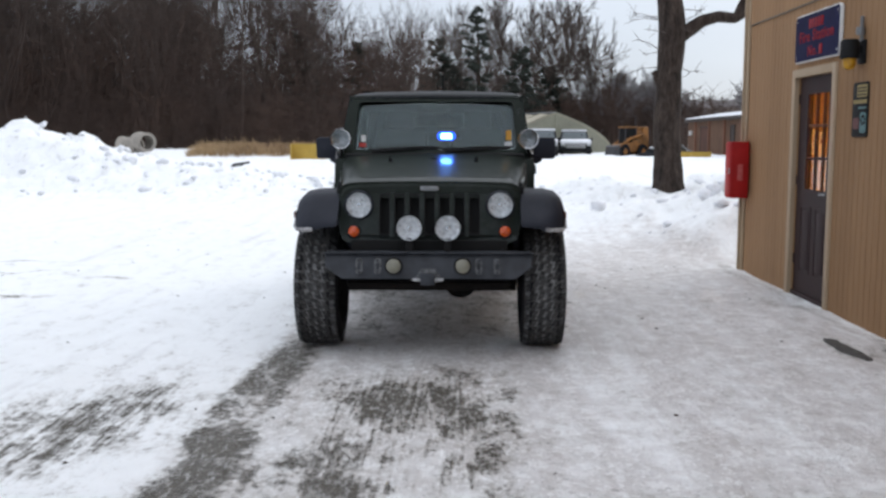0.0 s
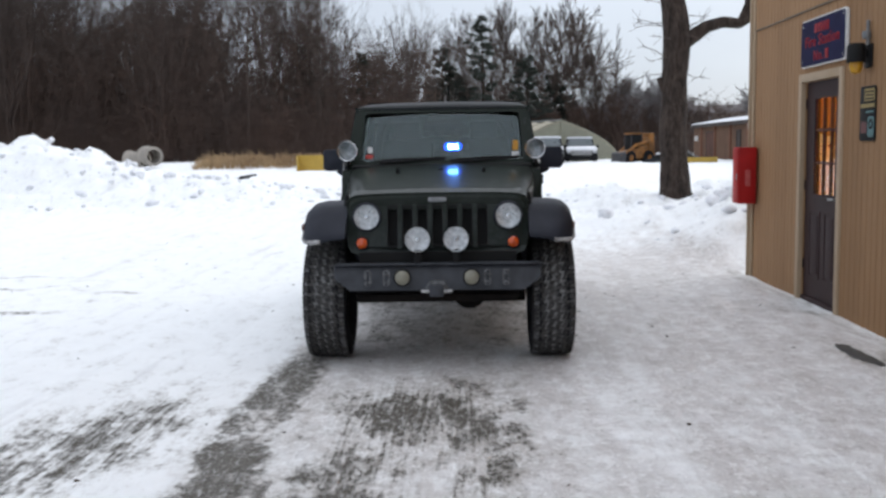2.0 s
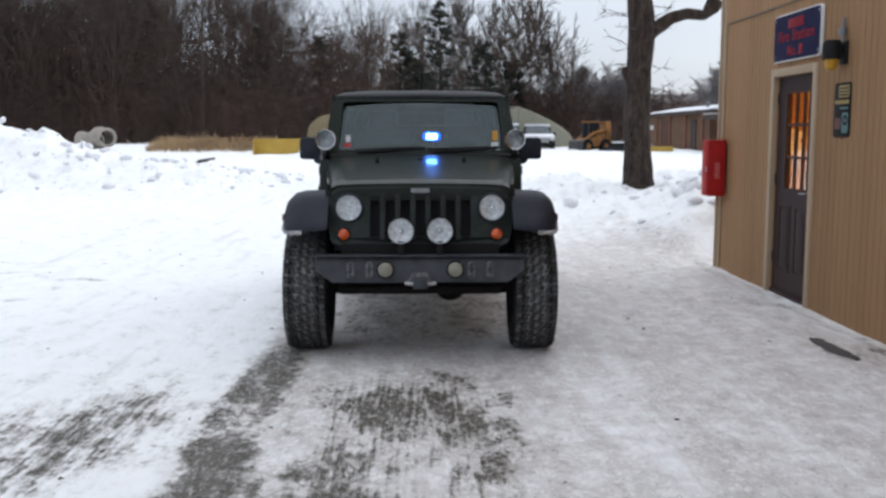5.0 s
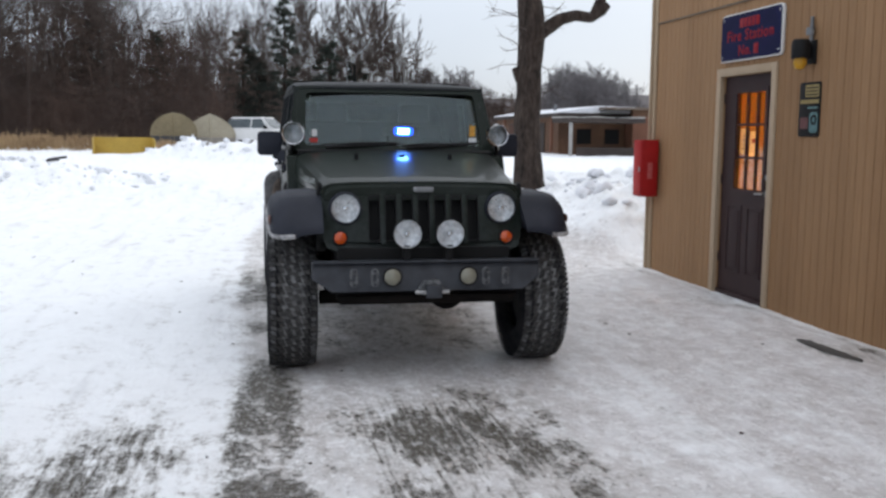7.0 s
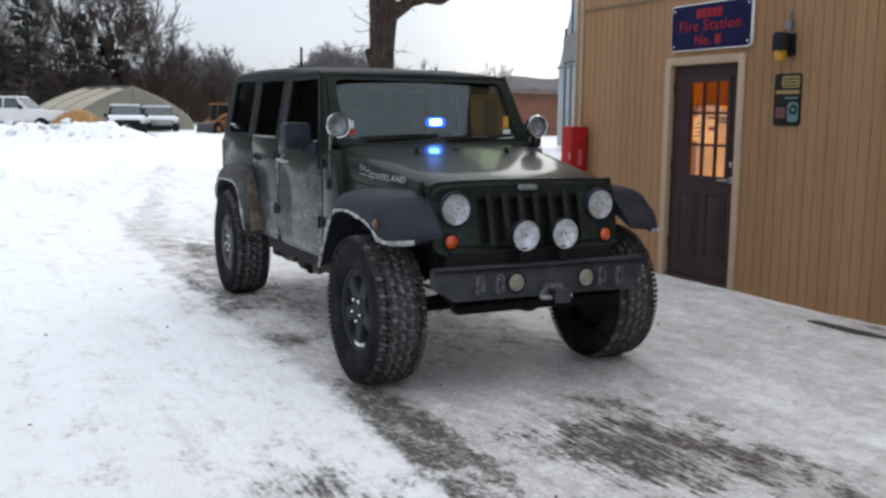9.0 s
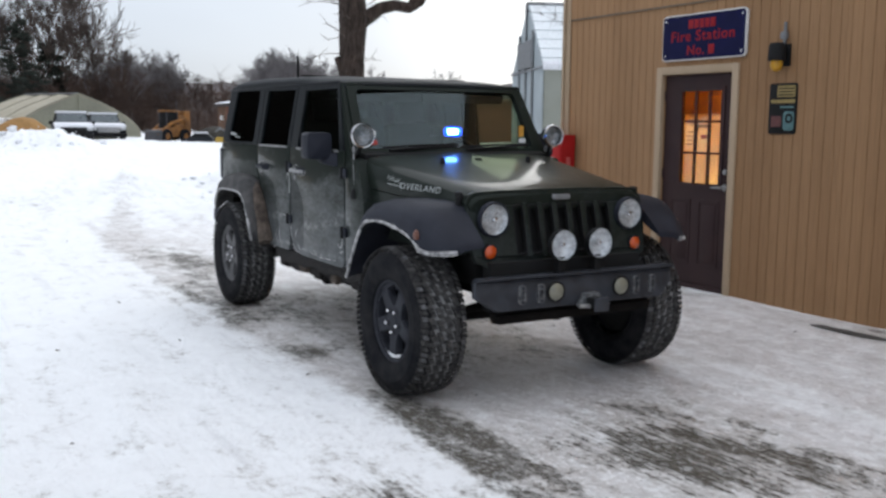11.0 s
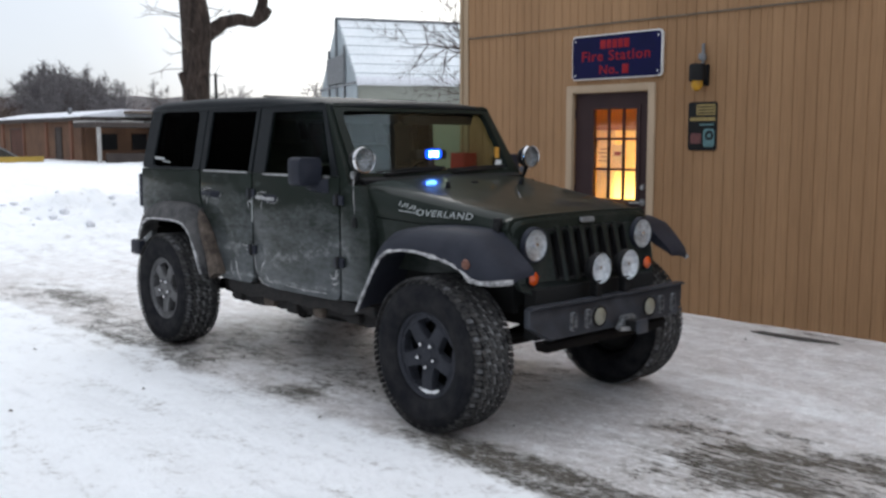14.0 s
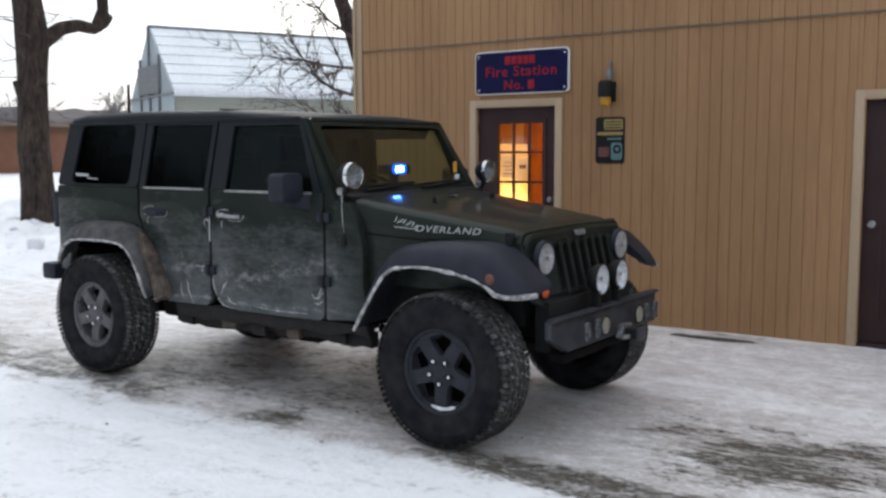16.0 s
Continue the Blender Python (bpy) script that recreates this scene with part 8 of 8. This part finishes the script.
def build_brick_block():
    b = thing("brick_building", "low brown brick building with snow on its flat roof", "building")
    def B(name, d, mat, label="", bev=0.0):
        return part(name, box(bmesh.new(), *d, bev), mat, b, label)
    g = 0.5
    B("wall", (15.4, 30.0, 44.0, 57.5, g, 3.05), M_BRICK)
    B("roof", (15.2, 30.5, 43.5, 57.8, 3.05, 3.25), M_FASCIA)
    part("roof_snow", prism(bmesh.new(), [(15.22, 3.25), (30.4, 3.25), (30.4, 3.30), (17.45, 3.66), (15.30, 3.31)], "y", 43.6, 57.7, 0.02), M_SNOWCAP, b, "old snow on the sloping roof edge")
    red_door = material("dull_red_door", (0.100, 0.042, 0.027), (0.075, 0.033, 0.022), 1.5, 0.8, grain=0.2)
    for y0, y1, pane in ((46.5, 47.2, M_FASCIA), (52.2, 54.0, red_door)):
        w = B("window", (15.36, 15.45, y0, y1, g + 0.3, g + 2.2), pane)
        part("window_frame", ring_panel(bmesh.new(), [(y0 - .06, g + .24), (y1 + .06, g + .24), (y1 + .06, g + 2.26), (y0 - .06, g + 2.26)], [(y0, g + .3), (y1, g + .3), (y1, g + 2.2), (y0, g + 2.2)], lambda u, v, d: (15.33 + d, u, v), 0.06), M_FASCIA, w)
    for k in range(4):
        B("pilaster", (15.30, 15.40, 45.0 + 3.4 * k, 45.25 + 3.4 * k, g, 3.05), M_BRICKRED)
    # porch in front with a white post
    B("porch_roof", (15.0, 19.2, 41.2, 43.98, 2.72, 2.95), M_FASCIA)
    for x0, x1, y0 in ((15.0, 15.9, 42.2), (16.3, 17.0, 41.3), (17.5, 18.1, 42.6), (18.4, 19.2, 41.2)):
        B("porch_snow", (x0, x1, y0, 43.95, 2.95, 3.04), M_OLDSNOW, "thin snow on the porch roof", 0.03)
    B("porch_back", (15.6, 19.15, 43.90, 43.99, g, 2.72), M_BRICK)
    B("porch_rail", (15.6, 19.15, 41.5, 41.6, g - 0.3, g + 0.95), M_FASCIA)
    B("post", (15.18, 15.33, 41.42, 41.57, g - 0.2, 2.72), M_OLDSNOW, "white porch post")
    for x0 in (16.4, 18.0):
        B("window", (x0, x0 + 0.8, 43.84, 43.90, g + 1.1, g + 1.9), M_BLACK)
    # taller plain wing
    w = B("wing_wall", (19.2, 34.0, 42.9, 52.0, g, 3.1), M_BRICKRED, "plain red-brown wing wall")
    B("wing_roof", (17.5, 34.3, 42.6, 56.0, 3.44, 3.56), material("tan_roof_fascia", (0.20, 0.155, 0.12), (0.17, 0.13, 0.10), 1, 0.8))
    B("wing_band", (19.15, 34.1, 42.8, 43.2, 3.1, 3.44), M_BRICK)
    # flat dark slab on the wall that paints the shade of a recess
    B("recess", (23.6, 24.4, 42.85, 42.92, g, 3.0), M_FASCIA)
    v = B("roof_vent", (16.3, 16.5, 47.7, 47.9, 3.3, 3.80), M_GREY, "", 0.05)
    part("wall_lamp", box(bmesh.new(), 15.2, 15.38, 56.2, 56.45, 2.2, 2.5, 0.04), M_WHITE, b)
    b.matrix_basis = pose(-0.3, 0, FAR_DZ - 0.34)


build_brick_block()


def hoop_house(label, x, y, z, half, height, length, turn, skin, low=None, low_h=0.0, end_mat=None, peak=0.0, rib=None):
    """Arched sheet over hoops, with a closed gable end and a ridge board."""
    hh = thing("hoop_house", label, "hoop house", "hoop houses across the yard")
    n = 14
    arc = [(half * math.cos(math.pi * k / n), low_h + (height - low_h) * ((1 - peak) * math.sin(math.pi * k / n) ** 0.8 + peak * (1 - abs(math.cos(math.pi * k / n))))) for k in range(n + 1)]
    bm = bmesh.new()
    rings = []
    for i in range(7):
        yy = length * i / 6
        dip = 0.03 if i % 2 else 0.0
        rings.append([(u * (1 - dip * 0.4), yy, v * (1 - dip)) for u, v in arc] + [(u * 0.985 * (1 - dip * 0.4), yy, v * 0.97 * (1 - dip)) for u, v in reversed(arc)])
    part("cover", loft(bm, rings), skin, hh, "", 60)
    part("end_sheet", prism(bmesh.new(), arc[:-1] if arc[0][0] < 0 else arc, "y", 0.02, 0.06), end_mat or skin, hh)
    for i in range(0, 7, 2):
        part("hoop", tube(bmesh.new(), [(u * 1.005, length * i / 6, v * 1.005) for u, v in arc], 0.035, 5), rib or M_GREY, hh)
    part("ridge_board", tube(bmesh.new(), [(0, -0.05, height + 0.02), (0, length, height + 0.02)], 0.05, 6), M_GREY, hh)
    part("end_post", tube(bmesh.new(), [(0, -0.02, 0), (0, -0.02, height + 0.05)], 0.05, 6), rib or M_GREY, hh)
    if low:
        part("base_wall", box(bmesh.new(), -half, half, -0.06, 0.0, -0.3, low_h, 0.02), low, hh)
    hh.matrix_basis = pose(x, y, z + FAR_DZ, 0, 0, turn)
    return hh


hoop_house("large olive-tan hoop house with an arched gable end", 6.1, 55.0, 0.35, 4.1, 2.95, 6, 22, M_CANVASL, M_OLIVE, 0.5, M_OLIVE, 0.5, M_OLIVE)
hoop_house("small tan sheeted hoop house with dark lower wall", -5.25, 47.5, 0.72, 1.20, 1.95, 5, 6, M_CANVAS, M_STEEL, 0.75, M_CANVAS, 0.1, M_CANVAS)
hoop_house("small pale sheeted hoop house", -3.4, 48.5, 0.70, 1.34, 1.95, 5, 4, M_CANVASL, M_CONCRETE, 0.7, M_CANVASL, 0.35, M_CANVASL)


def build_vehicle_far(label, x, y, z, turn, paint, front, cab_len=2.3, bed=True, snow=True):
    """A parked pickup: body, cab with glass, hood, wheels."""
    v = thing("pickup_truck", label, "truck", "trucks parked across the yard")
    prof = [(-2.7, 0.55), (2.65, 0.55), (2.75, 1.06), (1.25, 1.14), (1.1, 1.12), (1.05, 1.16), (-2.7, 1.16)]
    part("body", prism(bmesh.new(), prof, "y", -0.92, 0.92, 0.05), paint, v)
    part("cab", loft(bmesh.new(), [[(1.15, s * 0.86, 1.14) for s in (-1, 1)] + [(1.15 - cab_len - 0.25, s * 0.86, 1.14) for s in (1, -1)], [(0.45, s * 0.72, 1.80) for s in (-1, 1)] + [(1.15 - cab_len, s * 0.72, 1.80) for s in (1, -1)]]), paint, v)
    part("windshield", loft(bmesh.new(), [[(1.10, -0.78, 1.20), (1.10, 0.78, 1.20), (0.52, 0.66, 1.74), (0.52, -0.66, 1.74)], [(1.14, -0.78, 1.20), (1.14, 0.78, 1.20), (0.56, 0.66, 1.74), (0.56, -0.66, 1.74)]]), M_FARGLASS, v)
    for s in (-1, 1):
        for a, b in ((0.78, -0.12), (-0.20, 0.95 - cab_len)):
            part("side_window", loft(bmesh.new(), [[(a, s * 0.845, 1.22), (b, s * 0.845, 1.22), (b + 0.02, s * 0.735, 1.70), (a - 0.34 if a > 0.5 else a, s * 0.735, 1.70)], [(a, s * 0.875, 1.22), (b, s * 0.875, 1.22), (b + 0.02, s * 0.765, 1.70), (a - 0.34 if a > 0.5 else a, s * 0.765, 1.70)]]), M_FARGLASS if not snow else M_BLACK, v)
        part("headlight", box(bmesh.new(), 2.70, 2.78, s * 0.62, s * 0.88, 0.84, 1.00, 0.02), M_HEADREF, v)
        part("side_mirror", box(bmesh.new(), 0.70, 0.85, s * 0.92, s * 1.10, 1.16, 1.34, 0.02), M_BLACK, v)
        for xx in (-1.75, 1.75):
            w = new("wheel")
            w.parent = v
            part("tyre", lathe(bmesh.new(), [(0.2, -0.12), (0.36, -0.12), (0.38, -0.08), (0.38, 0.08), (0.36, 0.12), (0.2, 0.12)], (xx, s * 0.82, 0.38), "y", 20), M_TYRE, w)
            part("rim", lathe(bmesh.new(), [(0.0, s * 0.10), (0.21, s * 0.11), (0.22, -s * 0.05)], (xx, s * 0.82, 0.38), "y", 16), M_RIMGREY, w)
    part("grille", box(bmesh.new(), 2.72, 2.79, -0.58, 0.58, 0.70, 1.02, 0.02), front, v)
    part("front_bumper", box(bmesh.new(), 2.66, 2.86, -0.94, 0.94, 0.45, 0.66, 0.03), M_BLACK, v)
    if snow:
        part("snow_cap", prism(bmesh.new(), [(1.15, 1.13), (2.78, 1.00), (2.72, 1.14), (2.2, 1.24), (1.15, 1.27)], "y", -0.90, 0.90, 0.03), M_SNOWCAP, v, "snow on the hood")
        part("snow_cap", box(bmesh.new(), 0.98 - cab_len, 0.50, -0.74, 0.74, 1.74, 1.89, 0.04), M_SNOWCAP, v, "snow on the cab roof")
    v.matrix_basis = pose(x, y, z + FAR_DZ, 0, 0, turn) @ Matrix.Diagonal((1, 1, 0.93 if snow else 1.0, 1))
    return v


# the sky's reflection on far truck glass, painted as a grey base colour
M_FARGLASS = material("painted_sky_pane", (0.085, 0.105, 0.115), (0.055, 0.068, 0.075), 2, 0.25, spec=0.5)
M_DARKCAR = material("dark_vehicle_paint", (0.014, 0.016, 0.020), (0.022, 0.024, 0.028), 3, 0.5, spec=0.2)
build_vehicle_far("white crew-cab pickup parked behind a snow bank", -0.7, 49.0, 0.74, -26, M_WHITE, M_BLACK, 2.5, True, False)
build_vehicle_far("dark pickup with snow on hood and roof", 4.72, 48.7, 0.47, -96, M_DARKCAR, M_BLACK, 2.3)
build_vehicle_far("dark pickup with snow on hood, parked beside another", 7.0, 52.6, 0.45, -94, M_DARKCAR, M_WORNCHROME, 2.0)


def build_loader():
    ld = thing("loader", "dirty yellow wheel loader parked in snow", "loader")
    part("chassis", prism(bmesh.new(), [(-1.5, 0.45), (1.2, 0.40), (1.3, 0.85), (-0.1, 1.05), (-0.2, 1.2), (-1.5, 1.15)], "y", -0.55, 0.55, 0.05), M_LOADER, ld)
    part("engine_cover", box(bmesh.new(), -1.55, -0.55, -0.5, 0.5, 1.1, 1.75, 0.06), M_LOADER, ld)
    for s in (-1, 1):
        for xx in (-0.5, 0.55):
            part("cab_post", tube(bmesh.new(), [(xx, s * 0.45, 1.0), (xx * 0.95, s * 0.43, 1.95)], 0.045, 6), M_STEEL, ld)
        part("arm", tube(bmesh.new(), [(-1.2, s * 0.62, 1.55), (0.2, s * 0.62, 1.25), (1.5, s * 0.60, 0.55)], [0.10, 0.11, 0.09], 6), M_LOADER, ld)
        for xx in (-0.95, 0.75):
            w = new("wheel")
            w.parent = ld
            part("tyre", lathe(bmesh.new(), [(0.2, -0.16), (0.42, -0.16), (0.46, -0.1), (0.46, 0.1), (0.42, 0.16), (0.2, 0.16)], (xx, s * 0.68, 0.46), "y", 20), M_TYRE, w)
            part("rim", lathe(bmesh.new(), [(0.0, s * 0.12), (0.22, s * 0.13), (0.24, 0.0)], (xx, s * 0.68, 0.46), "y", 14), M_LOADER, w)
    part("cab_roof", box(bmesh.new(), -0.6, 0.65, -0.52, 0.52, 1.92, 2.02, 0.03), M_LOADER, ld)
    part("operator_seat", box(bmesh.new(), -0.35, 0.1, -0.25, 0.25, 1.05, 1.55, 0.05), M_BLACK, ld)
    part("bucket", prism(bmesh.new(), [(1.35, 0.15), (2.1, 0.08), (2.1, 0.13), (1.55, 0.25), (1.5, 0.75), (1.3, 0.85)], "y", -0.95, 0.95, 0.02), M_STEEL, ld, "dark worn bucket")
    part("cab_screen", prism(bmesh.new(), [(-0.52, 1.05), (0.55, 0.98), (0.50, 1.90), (-0.46, 1.90)], "y", -0.40, 0.40, 0.03), M_BLACK, ld, "dark caged cab")
    part("rear_tower", prism(bmesh.new(), [(-1.62, 0.5), (-1.10, 0.5), (-0.98, 1.5), (-1.10, 1.98), (-1.52, 2.0)], "y", -0.62, 0.62, 0.05), M_LOADER, ld)
    part("beacon_pole", tube(bmesh.new(), [(-0.5, 0.3, 1.9), (-0.5, 0.3, 2.7)], 0.03, 6), M_STEEL, ld)
    ld.matrix_basis = pose(9.35, 47.0, 0.55 + FAR_DZ, 0, 0, 200) @ Matrix.Diagonal((0.66, 0.76, 0.88, 1))
    car = thing("snowed_in_car", "small dark car half buried with snow on top", "car")
    part("body", prism(bmesh.new(), [(-1.9, 0.2), (1.9, 0.2), (1.95, 0.6), (0.9, 0.8), (0.3, 1.15), (-1.1, 1.15), (-1.8, 0.75)], "y", -0.8, 0.8, 0.08), M_DARKCAR, car)
    part("window", prism(bmesh.new(), [(0.75, 0.80), (0.25, 1.08), (-1.0, 1.08), (-1.4, 0.80)], "y", -0.815, 0.815, 0.01), M_BLACK, car)
    part("snow_cap", prism(bmesh.new(), [(0.35, 1.14), (0.2, 1.24), (-1.0, 1.25), (-1.15, 1.14)], "y", -0.78, 0.78, 0.03), M_SNOWCAP, car, "snow on the roof")
    car.matrix_basis = pose(10.35, 45.0, 0.44 + FAR_DZ, 0, 0, 158) @ Matrix.Diagonal((0.42, 0.5, 0.62, 1))
    th = thing("tarp_heap", "dark tarpaulin over a heap of gear in snow", "heap")
    bm = lathe(bmesh.new(), [(1.25, -0.1), (1.15, 0.35), (0.85, 0.75), (0.45, 1.0), (0.0, 1.08)], (0, 0, 0), "z", 26)
    for v in bm.verts:
        v.co += Vector((1, 1, 0.9)) * (0.22 * noise.noise(v.co * 1.5) + 0.08 * noise.noise(v.co * 4.1))
    part("tarpaulin", bm, material("dark_olive_tarpaulin", (0.050, 0.044, 0.034), (0.026, 0.024, 0.020), 3, 0.8, grain=0.3, bump_scale=9), th)
    part("pole", tube(bmesh.new(), [(-1.0, -0.6, 0.2), (0.1, -0.75, 1.0), (1.2, -0.7, 0.4)], 0.05, 6), M_GREY, th)
    th.matrix_basis = pose(11.55, 46.6, 0.45 + FAR_DZ, 0, 0, 20) @ Matrix.Diagonal((1.1, 0.8, 0.95, 1))
    pl = thing("snow_plough", "yellow snow plough lying in snow", "plough")
    part("blade", prism(bmesh.new(), [(-0.15, 0.0), (0.05, 0.0), (0.15, 0.3), (0.1, 0.55), (-0.02, 0.62), (0.03, 0.3)], "x", -1.6, 1.6, 0.01), M_PLOUGH, pl)
    for xx in (-1.2, 0, 1.2):
        part("rib", box(bmesh.new(), xx - 0.04, xx + 0.04, 0.12, 0.3, 0.05, 0.5, 0.01), M_PLOUGH, pl)
    pl.matrix_basis = pose(12.0, 43.6, 0.42 + FAR_DZ, 0, 0, 12) @ Matrix.Diagonal((0.75, 1, 0.9, 1))
    pb = thing("plough_box", "faded yellow snow pusher box in the snow", "plough")
    part("back_plate", prism(bmesh.new(), [(-0.10, 0.0), (0.10, 0.0), (0.16, 0.5), (0.10, 0.95), (-0.02, 1.0), (0.04, 0.5)], "x", -1.7, 1.7, 0.015), M_PLOUGH, pb)
    for s in (-1, 1):
        part("side_plate", prism(bmesh.new(), [(-1.0, 0.0), (0.1, 0.0), (0.1, 0.98), (-0.7, 0.9), (-1.0, 0.5)], "x", s * 1.68, s * 1.74, 0.01), M_PLOUGH, pb)
    part("top_beam", box(bmesh.new(), -1.7, 1.7, 0.05, 0.2, 0.86, 1.0, 0.02), M_PLOUGH, pb)
    pb.matrix_basis = pose(-7.15, 42.0, 0.14, 0, 0, 12) @ Matrix.Diagonal((0.8, 1, 1, 1))


build_loader()


def build_yard_clutter():
    rng = random.Random(21)
    # culvert pipes
    for x, y, turn, label in ((-13.2, 33.5, 38, "grey concrete pipe section lying in snow"), (-13.9, 33.9, 74, "weathered concrete pipe section beside another")):
        cp = thing("concrete_pipe", label, "pipe", "concrete pipe sections")
        part("pipe_wall", lathe(bmesh.new(), [(0.36, -0.55), (0.50, -0.55), (0.50, 0.35), (0.56, 0.40), (0.56, 0.55), (0.36, 0.55), (0.36, -0.55)], (0, 0, 0.52), "y", 30), M_CONCRETE, cp)
        cp.matrix_basis = pose(x, y, ground_height(x, y) - 0.04, 0, 0, turn) @ Matrix.Diagonal((0.80, 0.80, 0.80, 1))
    # dry reeds before the woods
    rd = Limbs()
    for i in range(2300):
        f = rng.random()
        x = -14.5 + 10.5 * f
        y = rng.uniform(43.5, 47)
        h = rng.uniform(0.22, 0.68) * (1.0 if 0.03 < f < 0.62 else 0.60) * (1.35 if rng.random() < 0.08 else 1.0)
        if noise.noise(Vector((x * 0.7, y * 0.3, 2))) > 0.28:
            h *= 0.55
        dx = rng.uniform(-0.3, 0.3) * h
        gz = ground_height(x, y)
        rd.limb([Vector((x, y, gz - 0.05)), Vector((x + dx * 0.4, y, gz + h * 0.6)), Vector((x + dx, y + rng.uniform(-.1, .1), gz + h))], [0.022, 0.018, 0.006], 3)
    tagged(new("dry_reeds", rd.mesh("dry_reeds", M_REED)), "strip of dry straw-coloured reeds", "grass", kind="stuff")
    # sand heap behind the bank
    bm = bmesh.new()
    lathe(bm, [(1.9, -0.1), (1.5, 0.35), (1.0, 0.8), (0.5, 1.08), (0.0, 1.18)], (0, 0, 0), "z", 22)
    for v in bm.verts:
        v.co += Vector((1, 1, 0.6)) * 0.12 * noise.noise(v.co * 1.7)
    heap = thing("sand_heap", "orange-brown sand heap beside the hoop house", "heap")
    part("sand", bm, M_SAND, heap)
    heap.matrix_basis = pose(2.2, 47.0, 0.72 + FAR_DZ)
    # debris on the snow
    db = thing("debris_board", "dark broken board lying on the snow", "board")
    part("plank", box(bmesh.new(), -0.32, 0.22, -0.06, 0.06, 0.0, 0.06, 0.01), M_STEEL, db)
    part("splinter", box(bmesh.new(), -0.05, 0.40, -0.12, -0.02, 0.04, 0.10, 0.01), M_STEEL, db)
    db.matrix_basis = pose(-5.9, 19.0, ground_height(-5.9, 19.0) + 0.02, 0, -8, 20)
    # clods of ploughed snow
    bm_v, bm_f = [], []
    t = (1 + 5 ** 0.5) / 2
    ico = [Vector(v).normalized() for v in ((-1, t, 0), (1, t, 0), (-1, -t, 0), (1, -t, 0), (0, -1, t), (0, 1, t), (0, -1, -t), (0, 1, -t), (t, 0, -1), (t, 0, 1), (-t, 0, -1), (-t, 0, 1))]
    fac = ((0, 11, 5), (0, 5, 1), (0, 1, 7), (0, 7, 10), (0, 10, 11), (1, 5, 9), (5, 11, 4), (11, 10, 2), (10, 7, 6), (7, 1, 8), (3, 9, 4), (3, 4, 2), (3, 2, 6), (3, 6, 8), (3, 8, 9), (4, 9, 5), (2, 4, 11), (6, 2, 10), (8, 6, 7), (9, 8, 1))
    made = 0
    while made < 800:
        zone = rng.random()
        if zone < 0.30:
            x, y = rng.uniform(1.5, 8.5), rng.uniform(4.9, 15)
        elif zone < 0.80:
            x, y = rng.uniform(-17, -3), rng.uniform(12.5, 20)
        else:
            x, y = rng.uniform(-6, 5), rng.uniform(33.5, 38)
        hm = mound_height(x, y)
        if hm < 0.10 or rng.random() > 0.25 + hm or (3.25 < x < 14.1 and y < 4.2):
            continue
        r = (0.025 + 0.13 * rng.random() ** 3.0) * (1.0 if y < 30 else 1.3)
        zz = ground_height(x, y)
        base = len(bm_v)
        k = Vector((rng.uniform(0.7, 1.3), rng.uniform(0.7, 1.3), rng.uniform(0.5, 0.9)))
        for v in ico:
            q = v * r * (1 + 0.45 * rng.uniform(-1, 1))
            bm_v.append((x + q.x * k.x, y + q.y * k.y, zz + r * 0.2 + q.z * k.z))
        bm_f += [tuple(i + base for i in f) for f in fac]
        made += 1
    me = bpy.data.meshes.new("snow_clods")
    me.from_pydata(bm_v, [], bm_f)
    me.materials.append(M_SNOWCAP)
    me.polygons.foreach_set("use_smooth", [True] * len(bm_f))
    tagged(new("snow_clods", me), "broken clods of ploughed snow on the banks", "snow", kind="stuff")

    # dark bits of litter on the ice
    v_, f_ = [], []
    for k in range(54):
        x, y = (rng.uniform(-1.2, 2.9), rng.uniform(-4.5, 5)) if k % 3 else (rng.uniform(-5.5, -1.2), rng.uniform(-3, 9))
        z = ground_height(x, y) + 0.004
        r, a0 = rng.uniform(0.005, 0.013), rng.uniform(0, 6.28)
        i = len(v_)
        for q in range(5):
            a1 = a0 + 1.2566 * q
            v_.append((x + r * math.cos(a1) * 1.6, y + r * math.sin(a1), z + rng.uniform(-0.002, 0.007)))
        v_.append((x, y, z + 0.010))
        f_ += [(i + q, i + (q + 1) % 5, i + 5) for q in range(5)]
    me = bpy.data.meshes.new("litter")
    me.from_pydata(v_, [], f_)
    me.materials.append(M_MUD)
    tagged(new("litter", me), "dark bits of bark and grit strewn on ice", "litter", kind="stuff")


build_yard_clutter()
